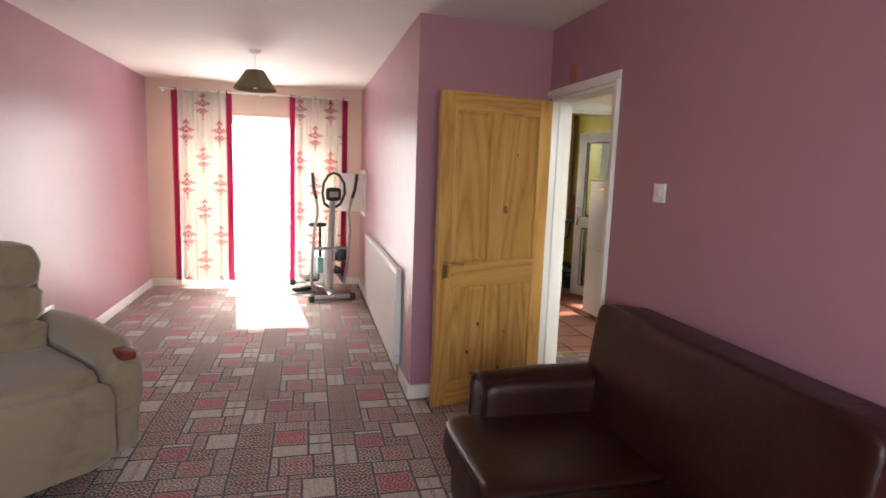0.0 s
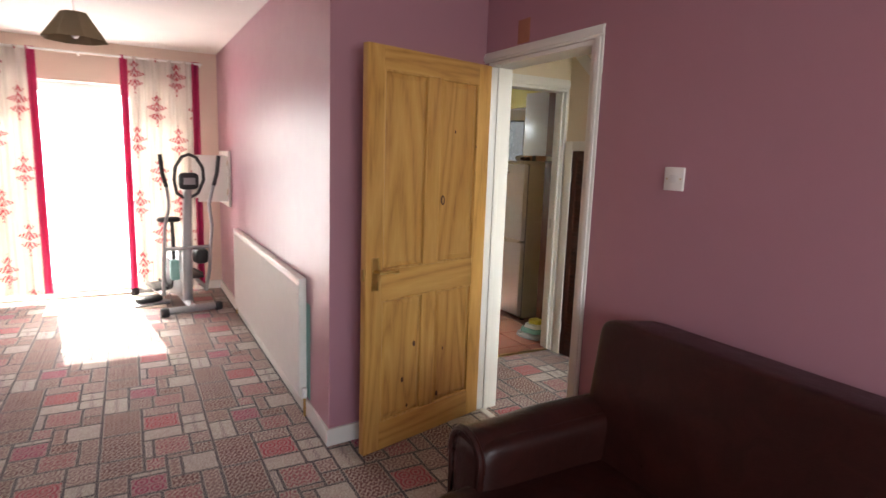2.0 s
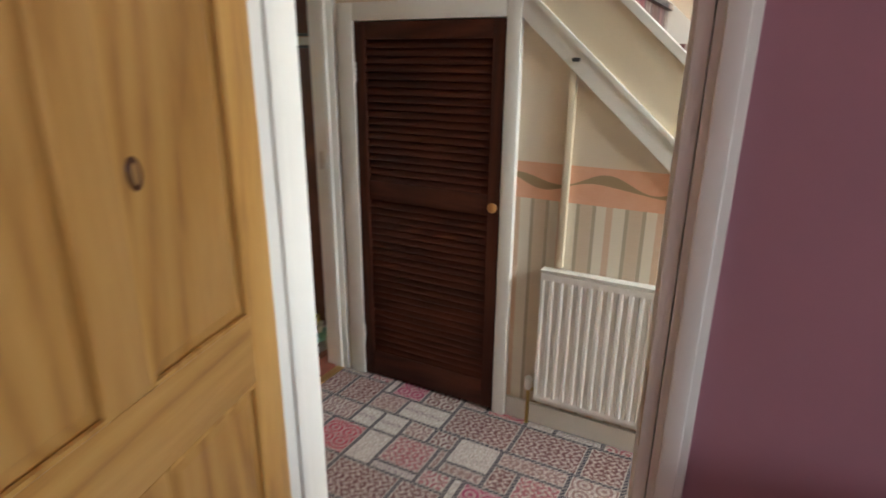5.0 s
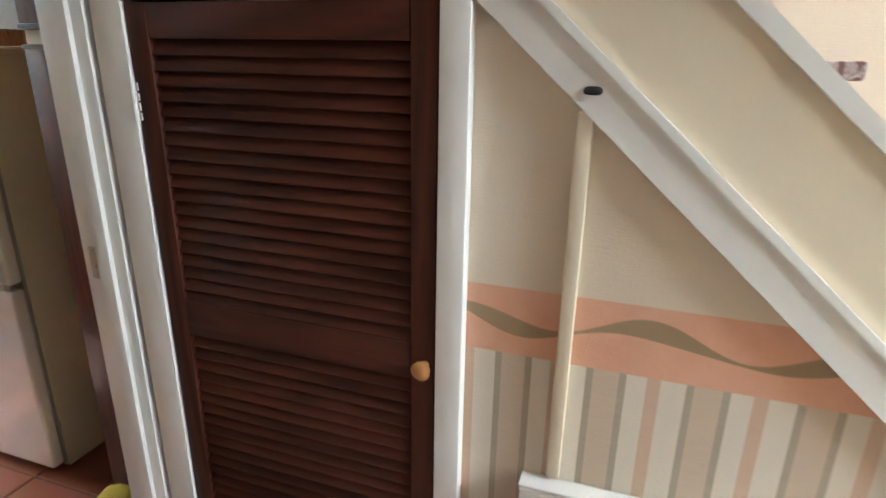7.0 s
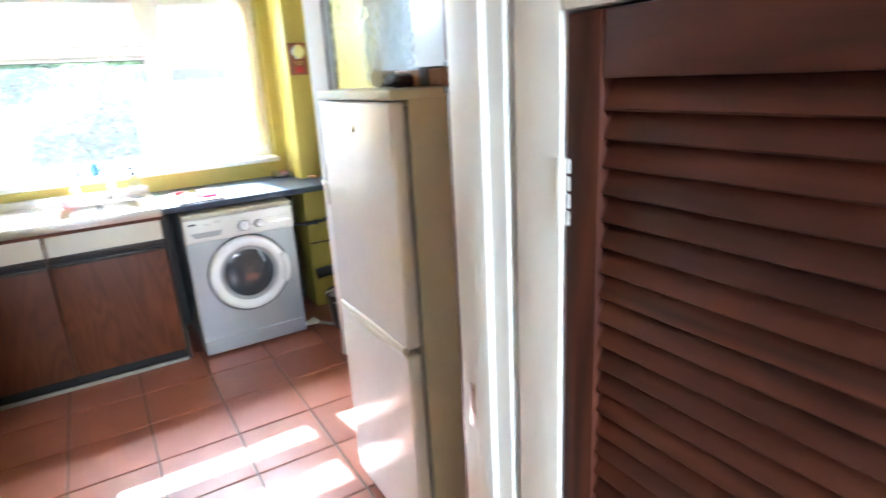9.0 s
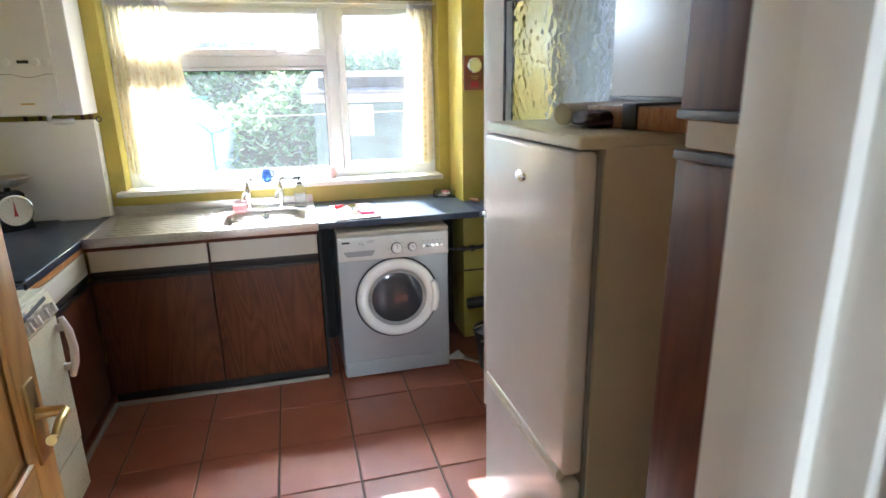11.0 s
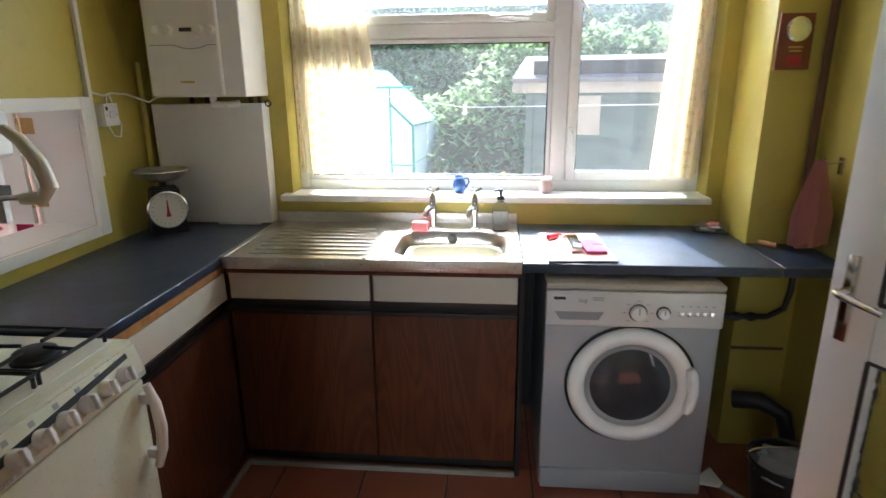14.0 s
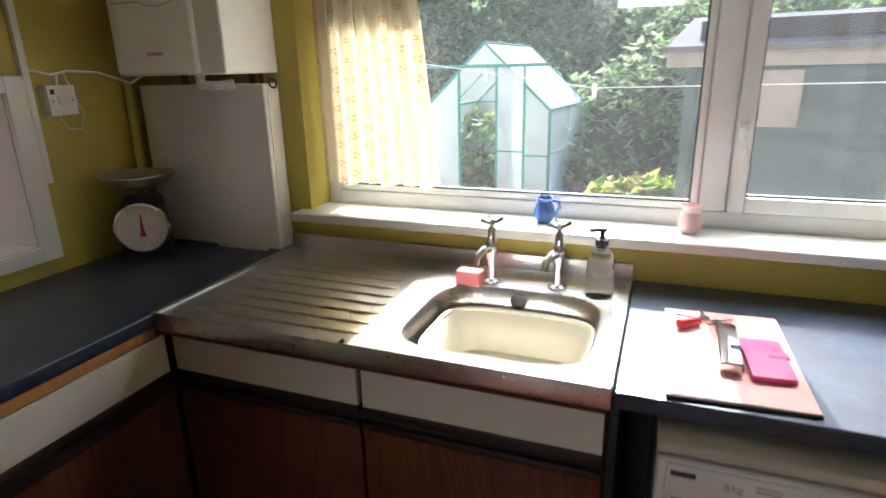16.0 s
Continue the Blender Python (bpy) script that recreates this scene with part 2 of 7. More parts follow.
def stripes_material():
    """Hall paper: cream above, peach border with a green wave, woven stripes below."""
    k = Mat("hall_wallpaper", (0.7, 0.6, 0.45), 0.75)
    v = k.coords()
    sep = k.node("SeparateXYZ", Vector=v)
    y, z = k.math("ADD", sep.outputs[0], sep.outputs[1]), sep.outputs[2]
    f = k.math("FRACT", k.math("DIVIDE", k.math("ADD", y, 10.497), 0.172))
    cream_s, line_s, tan_s, peach_s = (0.72, 0.65, 0.53), (0.37, 0.30, 0.20), (0.58, 0.45, 0.32), (0.62, 0.41, 0.27)
    stripe = k.ramp(f, [(0.0, cream_s), (0.20, line_s), (0.275, tan_s), (0.54, line_s), (0.615, cream_s), (0.86, peach_s)], True)
    rib = k.noise(k.coords(1, 1, 14), 26, 3)
    stripe = k.mix(k.math("MULTIPLY", rib, 0.35), stripe, (0.75, 0.68, 0.55))
    cream = k.mix(k.noise(v, 3), (0.69, 0.585, 0.44), (0.76, 0.66, 0.52))
    peach = k.mix(k.noise(v, 18, 5), (0.68, 0.33, 0.20), (0.78, 0.47, 0.31))
    mid = k.math("ADD", 1.02, k.math("MULTIPLY", k.math("SINE", k.math("MULTIPLY", y, 17.0)), 0.02))
    off = k.math("ABSOLUTE", k.math("SUBTRACT", z, mid))
    width = k.math("ADD", 0.011, k.math("MULTIPLY", k.math("SINE", k.math("MULTIPLY", y, 23.0)), 0.008))
    peach = k.mix(k.math("MULTIPLY", k.math("LESS_THAN", off, width), 0.8), peach, (0.27, 0.22, 0.11))
    c = k.mix(k.math("GREATER_THAN", z, 0.947), stripe, peach)
    c = k.mix(k.math("GREATER_THAN", z, 1.083), c, cream)
    k.color(c)
    k.bump(k.math("ADD", rib, k.noise(v, 160, 2)), 0.3, 0.002)
    return k.m


M = dict(
    pink=painted("mauve_pink_wall_paint", (0.40, 0.20, 0.245), 0.36, 0.05),
    cream_wall=painted("cream_wall_paint", (0.74, 0.58, 0.47), 0.5, 0.05),
    ceiling=painted("ceiling_paint", (0.80, 0.76, 0.72), 0.85, 0.05, bump=0.5, grain=40),
    yellow=painted("yellow_kitchen_paint", (0.53, 0.43, 0.080), 0.4, 0.10, grime=0.25),
    gloss=painted("white_gloss_paint", (0.79, 0.775, 0.715), 0.32, 0.06, bump=0.12),
    beige=painted("beige_stair_paint", (0.72, 0.62, 0.45), 0.45, 0.05),
    pine=timber("varnished_pine", (0.31, 0.135, 0.030), (0.55, 0.300, 0.078), (0.66, 0.395, 0.125), rings=4.5, rough=0.3),
    pine_flat=timber("varnished_pine_cross", (0.31, 0.135, 0.030), (0.55, 0.300, 0.078), (0.66, 0.395, 0.125), axis="x", rings=4.5, rough=0.3),
    mahogany=timber("dark_mahogany_stain", (0.016, 0.0045, 0.0028), (0.053, 0.014, 0.007), (0.092, 0.025, 0.0118), axis="y", rough=0.5, gloss=0.22),
    teak=timber("teak_effect_laminate", (0.046, 0.0135, 0.0065), (0.09, 0.0275, 0.012), (0.13, 0.042, 0.017), scale=1.6, rough=0.38, rings=6, gloss=0.25),
    oak=timber("orange_oak_veneer", (0.30, 0.13, 0.035), (0.44, 0.20, 0.06), (0.52, 0.26, 0.085), rough=0.35),
    carpet=carpet_material(),
    paper=stripes_material(),
    upvc=plain("white_upvc", (0.80, 0.80, 0.79), 0.3, vary=0.06),
    enamel=plain("white_enamel", (0.80, 0.79, 0.78), 0.16, vary=0.06),
    cream_enamel=plain("cream_enamel", (0.61, 0.58, 0.43), 0.28, vary=0.08),
    radiator=plain("radiator_enamel", (0.78, 0.75, 0.70), 0.35, vary=0.08),
    steel=plain("brushed_stainless_steel", (0.60, 0.57, 0.53), 0.28, 1.0, vary=0.12, scale=20),
    chrome=plain("chrome", (0.75, 0.75, 0.75), 0.09, 1.0, vary=0.05),
    brass=plain("aged_brass", (0.60, 0.42, 0.16), 0.3, 1.0, vary=0.3, scale=30),
    silver=plain("silver_grey_paint", (0.36, 0.37, 0.38), 0.35, 0.35, vary=0.06),
    black=plain("black_plastic", (0.020, 0.020, 0.022), 0.4, vary=0.3),
    # near-black for plinths and slats, and for sheets that stand for shade
    dark=plain("black_parts_and_shade", (0.015, 0.013, 0.012), 0.7),
    white=plain("white_plastic", (0.80, 0.79, 0.76), 0.35, vary=0.05),
    grey=plain("grey_plastic", (0.30, 0.30, 0.30), 0.45),
)


# ---- building blocks ----
def box(bm, lo, hi, bevel=0.0, seg=2, turn=None):
    """A box between two corners, with rounded edges if wanted."""
    made = bmesh.ops.create_cube(bm, size=1.0)["verts"]
    lo, hi = Vector(lo), Vector(hi)
    for v in made:
        v.co = Vector([lo[i] + (v.co[i] + 0.5) * (hi[i] - lo[i]) for i in range(3)])
    if turn is not None:
        bmesh.ops.transform(bm, matrix=turn, verts=made)
    if bevel > 0:
        edges = list({e for v in made for e in v.link_edges})
        bmesh.ops.bevel(bm, geom=edges, offset=bevel, segments=seg, profile=0.6, affect="EDGES", clamp_overlap=True)
    return bm


def boxes(*items, bevel=0.0, seg=2):
    bm = bmesh.new()
    for lo, hi in items:
        box(bm, lo, hi, bevel, seg)
    return bm


def tube(bm, points, radius, sides=10, caps=True):
    """A round bar along a line of points; radius may be a list."""
    pts = [Vector(p) for p in points]
    radii = radius if isinstance(radius, (list, tuple)) else [radius] * len(pts)
    rings, side = [], None
    for i, p in enumerate(pts):
        way = (pts[min(i + 1, len(pts) - 1)] - pts[max(i - 1, 0)]).normalized()
        if side is None:
            side = way.orthogonal().normalized()
        side = (side - way * side.dot(way)).normalized()
        other = way.cross(side)
        rings.append([bm.verts.new(p + radii[i] * (math.cos(a) * side + math.sin(a) * other)) for a in [2 * math.pi * k / sides for k in range(sides)]])
    for r0, r1 in zip(rings, rings[1:]):
        for k in range(sides):
            bm.faces.new((r0[k], r0[(k + 1) % sides], r1[(k + 1) % sides], r1[k]))
    if caps:
        bm.faces.new(list(reversed(rings[0])))
        bm.faces.new(rings[-1])
    return bm


def lathe(bm, profile, at=(0, 0, 0), sides=24, axis="z"):
    """A turned shape from pairs of radius and height."""
    rings = []
    for r, h in profile:
        ring = []
        for k in range(sides):
            a = 2 * math.pi * k / sides
            p = (r * math.cos(a), r * math.sin(a), h)
            p = {"z": p, "y": (p[0], -p[2], p[1]), "x": (p[2], p[0], p[1])}[axis]
            ring.append(bm.verts.new(Vector(at) + Vector(p)))
        rings.append(ring)
    for r0, r1 in zip(rings, rings[1:]):
        for k in range(sides):
            bm.faces.new((r0[k], r0[(k + 1) % sides], r1[(k + 1) % sides], r1[k]))
    for ring, flip in ((rings[0], True), (rings[-1], False)):
        bm.faces.new(list(reversed(ring)) if flip else ring)
    return bm


def prism(bm, outline, depth, place):
    """A flat outline of (u, v) pairs given thickness; place(u, v, d) gives the point."""
    a = [bm.verts.new(place(u, v, 0)) for u, v in outline]
    b = [bm.verts.new(place(u, v, depth)) for u, v in outline]
    bm.faces.new(a)
    bm.faces.new(list(reversed(b)))
    for i in range(len(a)):
        j = (i + 1) % len(a)
        bm.faces.new((a[j], a[i], b[i], b[j]))
    return bm


def finish(ob, bm, materials, smooth):
    bmesh.ops.recalc_face_normals(bm, faces=bm.faces)
    for m in materials:
        ob.data.materials.append(m)
    bm.to_mesh(ob.data)
    bm.free()
    if smooth:
        ob.data.shade_smooth()
        ob.data.set_sharp_from_angle(angle=radians(smooth))
    return ob


def thing(name, label, category, at=(0, 0, 0), turn=0.0, group="", kind=""):
    """An empty at the base of a thing that has parts."""
    ob = tagged(new(name), label, category, group, kind)
    ob.matrix_world = pose(*at, 0, 0, turn)
    ob.empty_display_size = 0.1
    return ob


def part(name, bm, material, parent, label="", smooth=35):
    ob = new(name, bpy.data.meshes.new(name))
    ob.parent = parent
    if label:
        ob["label"] = label
    return finish(ob, bm, material if isinstance(material, (list, tuple)) else [material], smooth)


def solid(name, bm, material, label, category, kind="", group="", smooth=35):
    ob = tagged(new(name, bpy.data.meshes.new(name)), label, category, group, kind)
    return finish(ob, bm, material if isinstance(material, (list, tuple)) else [material], smooth)


def wall(name, axis, a0, a1, u0, u1, z0, z1, holes, low, high, reveal, label):
    """A wall across one axis, from a0 to a1 thick, with holes (u0, u1, z0, z1) right through it."""
    us = sorted({u0, u1, *[h[0] for h in holes], *[h[1] for h in holes]})
    zs = sorted({z0, z1, *[h[2] for h in holes], *[h[3] for h in holes]})
    bm = bmesh.new()
    grid = {}

    def vert(d, u, z):
        key = (d, round(u, 4), round(z, 4))
        if key not in grid:
            grid[key] = bm.verts.new((d, u, z) if axis == "x" else (u, d, z))
        return grid[key]

    def filled(i, j):
        if not (0 <= i < len(us) - 1 and 0 <= j < len(zs) - 1):
            return False
        u, z = (us[i] + us[i + 1]) / 2, (zs[j] + zs[j + 1]) / 2
        return not any(h[0] < u < h[1] and h[2] < z < h[3] for h in holes)

    for i in range(len(us) - 1):
        for j in range(len(zs) - 1):
            if not filled(i, j):
                continue
            ua, ub, za, zb = us[i], us[i + 1], zs[j], zs[j + 1]
            for d, index in ((a0, 0), (a1, 1)):
                bm.faces.new([vert(d, ua, za), vert(d, ub, za), vert(d, ub, zb), vert(d, ua, zb)]).material_index = index
            for (k, l), (p, q) in (((i - 1, j), ((ua, za), (ua, zb))), ((i + 1, j), ((ub, za), (ub, zb))), ((i, j - 1), ((ua, za), (ub, za))), ((i, j + 1), ((ua, zb), (ub, zb)))):
                if not filled(k, l):
                    bm.faces.new([vert(a0, *p), vert(a0, *q), vert(a1, *q), vert(a1, *p)]).material_index = 2
    return solid(name, bm, [low, high, reveal], label, "wall", "structure", smooth=0)


# ---- the shell of the house ----
TOP = 2.46
LEFT, FAR, SIDE, NIB = -1.65, 7.69, 0.85, 3.9          # living room
DOORWALL, HALLWALL = 1.77, 1.91
STAIR = 2.93
KBACK, KNEAR, KLEFT, KRIGHT, KWIN = 4.58, 4.70, 1.06, 3.82, 7.97
BACK = -1.4

solid("floor_living_room", boxes(((LEFT - 0.1, BACK - 0.1, -0.12), (1.84, NIB + 0.05, 0.0)), ((LEFT - 0.1, NIB + 0.05, -0.12), (SIDE + 0.05, FAR + 0.1, 0.0))), M["carpet"], "worn pink and cream patchwork-patterned carpet", "carpet floor", "structure", smooth=0)
hall_floor = solid("floor_hall", boxes(((1.84 - 1.856, 0.9 - 0.365, -0.12), (3.8 - 1.856, 4.62 - 0.365, 0.0))), M["carpet"], "pink and cream patchwork-patterned hall carpet", "carpet floor", "structure", smooth=0)
hall_floor.location = (1.856, 0.365, 0.0)
solid("ceiling_living_room", boxes(((LEFT - 0.1, BACK - 0.1, TOP), (1.8, FAR + 0.1, TOP + 0.12))), M["ceiling"], "white painted plaster ceiling", "ceiling", "structure", smooth=0)
solid("ceiling_hall", boxes(((1.8, 0.9, TOP), (STAIR + 0.04, 4.62, TOP + 0.12)), ((STAIR + 0.04, 0.9, 4.6), (3.9, 4.62, 4.72))), M["ceiling"], "white painted hall ceiling", "ceiling", "structure", smooth=0)
solid("ceiling_kitchen", boxes(((SIDE + 0.1, 4.6, 2.42), (KRIGHT + 0.1, KWIN + 0.1, 2.458))), M["ceiling"], "white painted kitchen ceiling", "ceiling", "structure", smooth=0)

PATIO = (-1.30, 0.52, 0.02, 2.08)
wall("wall_living_left", "x", LEFT - 0.2, LEFT, BACK, FAR, 0, TOP, [], M["pink"], M["pink"], M["pink"], "mauve-pink painted living room wall with soft sheen")
wall("wall_living_far", "y", FAR, FAR + 0.28, LEFT - 0.2, SIDE + 0.1, 0, TOP, [PATIO], M["cream_wall"], M["cream_wall"], M["gloss"], "cream painted wall round a patio door")
HATCH = (6.95, 7.468, 1.0, 1.44)
wall("wall_living_kitchen", "x", SIDE, KLEFT, 4.0, KWIN, 0, TOP, [HATCH], M["pink"], M["yellow"], M["gloss"], "partition wall, pink towards the lounge and yellow towards the kitchen")
bm = bmesh.new()
prism(bm, [(SIDE, 3.845), (DOORWALL + 0.02, 3.942), (DOORWALL + 0.02, 4.10), (SIDE, 4.0)], TOP, lambda u, v, d: (u, v, d))
solid("wall_nib", bm, M["pink"], "mauve-pink painted return wall behind the open door", "wall", "structure", smooth=0)
DOORWAY = (3.075, 3.905, 0.0, 2.015)
wall("wall_living_hall", "x", DOORWALL, HALLWALL, BACK, KBACK, 0, TOP, [DOORWAY], M["pink"], M["beige"], M["gloss"], "mauve-pink painted wall with a doorway to the hall")
wall("wall_living_back", "y", BACK - 0.2, BACK, LEFT - 0.2, DOORWALL, 0, TOP, [(-1.1, 1.3, 0.9, 2.1)], M["pink"], M["pink"], M["pink"], "mauve-pink painted end wall")
KDOOR = (2.10, 2.92, 0.0, 2.03)
wall("wall_hall_kitchen", "y", KBACK, KNEAR, KLEFT - 0.1, 4.0, 0, TOP, [KDOOR], M["beige"], M["yellow"], M["gloss"], "wall with a doorway between hall and kitchen")
wall("wall_stair_top", "y", KBACK, KNEAR, STAIR, 4.0, TOP, 4.7, [], M["beige"], M["beige"], M["beige"], "cream wall at the head of the stairs")
wall("wall_stair_side", "x", 3.82, 4.0, 0.7, KBACK, 0, 4.7, [], M["paper"], M["beige"], M["beige"], "stair wall with cream and tan striped paper")
wall("wall_stair_upper", "x", STAIR - 0.04, STAIR + 0.03, 0.9, KBACK, TOP, 4.7, [], M["beige"], M["beige"], M["beige"], "cream upper stairwell wall")
# the high opening is made up to seat the hall fill lamp
wall("wall_hall_front", "y", 0.7, 0.9, HALLWALL, 4.0, 0, 4.7, [(1.95, 2.85, 2.22, 2.44)], M["beige"], M["beige"], M["gloss"], "cream wall at the front end of the hall")
WINDOW = (1.68, 3.53, 1.035, 2.09)
wall("wall_kitchen_window", "y", KWIN, KWIN + 0.27, SIDE, KRIGHT + 0.25, 0, 2.46, [WINDOW], M["yellow"], M["cream_wall"], M["yellow"], "yellow painted kitchen wall with a wide window")
EXIT = (6.12, 6.95, 0.02, 2.06)
wall("wall_kitchen_right", "x", KRIGHT, KRIGHT + 0.25, KNEAR, KWIN, 0, 2.46, [EXIT], M["yellow"], M["cream_wall"], M["gloss"], "yellow painted kitchen wall with the back doorway")
solid("pier", boxes(((3.596, 7.68, 0), (KRIGHT, KWIN, 2.42)), bevel=0.006), M["yellow"], "yellow painted boxed-in pier beside the window", "pier", "structure")

# ---- shapes for soft things ----
def puff(bm, centre, size, e=0.35, turn=None, cols=28, rows=16, dent=0.0):
    """A stuffed block: a rounded box with swelling sides."""
    def power(c, p):
        return math.copysign(abs(c) ** p, c)
    grid = []
    for j in range(1, rows):
        v = -math.pi / 2 + math.pi * j / rows
        ring = []
        for i in range(cols):
            u = 2 * math.pi * (i + 0.5) / cols
            p = Vector((power(math.cos(v), e) * power(math.cos(u), e), power(math.cos(v), e) * power(math.sin(u), e), power(math.sin(v), e)))
            p += Vector([noise.noise(p * 2.3 + Vector(centre) * 3 + Vector((k * 7, 0, 0))) for k in range(3)]) * dent
            p = Vector([centre[k] + 0.5 * size[k] * p[k] for k in range(3)])
            ring.append(bm.verts.new(turn @ p if turn is not None else p))
        grid.append(ring)
    for a, b in zip(grid, grid[1:]):
        for i in range(cols):
            bm.faces.new((a[i], a[(i + 1) % cols], b[(i + 1) % cols], b[i]))
    bm.faces.new(list(reversed(grid[0])))
    bm.faces.new(grid[-1])
    return bm


def cloth(bm, x0, x1, z0, z1, folds, depth, thick=0.003, flare=0.0, lean=0.0, seed=0, cols=96, rows=14):
    """A hanging sheet with pleats, in the plane y = 0."""
    rng = random.Random(seed)
    phase, wob = rng.random() * 6, [rng.uniform(0.7, 1.3) for _ in range(8)]
    sheets = []
    for side in (0, 1):
        grid = []
        for j in range(rows + 1):
            t = j / rows
            row = []
            for i in range(cols + 1):
                s = i / cols
                a = 2 * math.pi * folds * s + phase
                y = depth * (0.65 + 0.35 * t) * (math.sin(a + 0.6 * math.sin(a * 0.37 + t)) * wob[int(s * 7.99)] * 0.5 + 0.25 * math.sin(2.3 * a + 1.0))
                x = x0 + (x1 - x0) * s + flare * (s - 0.5) * t + lean * t
                z = z1 + (z0 - z1) * t + 0.006 * math.sin(a * 0.5) * t
                row.append(bm.verts.new((x, y + side * thick, z)))
            grid.append(row)
        sheets.append(grid)
    for g in sheets:
        for r0, r1 in zip(g, g[1:]):
            for i in range(cols):
                bm.faces.new((r0[i], r0[i + 1], r1[i + 1], r1[i]))
    a, b = sheets
    for i in range(cols):
        bm.faces.new((a[-1][i], a[-1][i + 1], b[-1][i + 1], b[-1][i]))
        bm.faces.new((a[0][i], a[0][i + 1], b[0][i + 1], b[0][i]))
    for j in range(rows):
        bm.faces.new((a[j][0], a[j + 1][0], b[j + 1][0], b[j][0]))
        bm.faces.new((a[j][-1], a[j + 1][-1], b[j + 1][-1], b[j][-1]))
    return bm


def fabric(name, base, motif=None, cell=(0.3, 0.3), size=0.1, rough=0.85, through=0.45, dots=False):
    """Thin woven cloth that lets light through, with a printed motif."""
    k = Mat(name, base, rough)
    v = k.coords()
    c = k.mix(k.noise(v, 4), tuple(b * 0.88 for b in base), base)
    if motif:
        sep = k.node("SeparateXYZ", Vector=v)
        x, z = sep.outputs[0], sep.outputs[2]
        gx = k.math("DIVIDE", x, cell[0])
        ix = k.math("FLOOR", gx)
        gz = k.math("ADD", k.math("DIVIDE", z, cell[1]), k.math("MULTIPLY", k.math("FRACT", k.math("MULTIPLY", ix, 0.5)), 1.0))
        u = k.math("MULTIPLY", k.math("SUBTRACT", k.math("FRACT", gx), 0.5), cell[0])
        w = k.math("MULTIPLY", k.math("SUBTRACT", k.math("FRACT", gz), 0.5), cell[1])
        w = k.math("MULTIPLY", w, 1.0 if dots else 0.72)
        r = k.math("SQRT", k.math("ADD", k.math("MULTIPLY", u, u), k.math("MULTIPLY", w, w)))
        a = k.math("ARCTAN2", w, u)
        petal = k.math("ADD", 0.62 if dots else 0.78, k.math("MULTIPLY", k.math("COSINE", k.math("MULTIPLY", a, 5.0 if dots else 4.0)), 0.38 if dots else 0.22))
        inside = k.math("LESS_THAN", r, k.math("MULTIPLY", petal, size))
        if dots:
            lace = k.math("GREATER_THAN", r, size * 0.3)
        else:
            fall = k.math("MAXIMUM", k.math("COSINE", k.math("MULTIPLY", w, math.pi / (2 * size))), 0.0)
            tier = k.math("ADD", 0.5, k.math("MULTIPLY", k.math("SINE", k.math("MULTIPLY", w, 95.0)), 0.5))
            reach = k.math("ADD", 0.007, k.math("MULTIPLY", k.math("MULTIPLY", fall, tier), 0.085))
            near = k.math("LESS_THAN", k.math("ABSOLUTE", w), size * 1.15)
            inside = k.math("MULTIPLY", near, k.math("LESS_THAN", k.math("ABSOLUTE", u), reach))
            curl = k.math("SINE", k.math("ADD", k.math("MULTIPLY", k.math("ABSOLUTE", u), 230.0), k.math("MULTIPLY", w, 150.0)))
            lace = k.math("GREATER_THAN", k.math("ADD", curl, k.math("MULTIPLY", k.noise(v, 60), 2.0)), 0.7)
        c = k.mix(k.math("MULTIPLY", k.math("MULTIPLY", inside, lace), 0.95), c, motif)
    weave = k.noise(v, 500, 2)
    c = k.mix(k.math("MULTIPLY", weave, 0.2), c, tuple(b * 0.6 for b in base))
    k.color(c)
    k.bump(weave, 0.3, 0.001)
    if through:
        thin = k.node("BsdfTranslucent")
        k.to(c, thin.inputs["Color"])
        add = k.node("MixShader")
        add.inputs[0].default_value = through
        k.t.links.new(k.b.outputs[0], add.inputs[1])
        k.t.links.new(thin.outputs[0], add.inputs[2])
        k.t.links.new(add.outputs[0], k.t.nodes["Material Output"].inputs[0])
    return k.m


def leather():
    k = Mat("worn_brown_leather", (0.05, 0.018, 0.013), 0.36, Specular_IOR_Level=0.28)
    v = k.coords()
    big, mid = k.noise(v, 2.5, 5), k.noise(v, 11, 6, 0.6, 0.8)
    c = k.mix(k.ramp(mid, [(0.4, (0, 0, 0)), (0.8, (1, 1, 1))]), (0.018, 0.0045, 0.0035), (0.052, 0.0115, 0.008))
    k.color(k.mix(big, c, (0.024, 0.0068, 0.0052)))
    cells = k.node("TexVoronoi", Vector=v, Scale=260.0).outputs[0]
    k.rough(k.math("ADD", 0.22, k.math("MULTIPLY", mid, 0.2)))
    k.bump(k.math("ADD", k.math("MULTIPLY", cells, 0.25), k.math("MULTIPLY", mid, 1.6)), 0.35, 0.006)
    return k.m


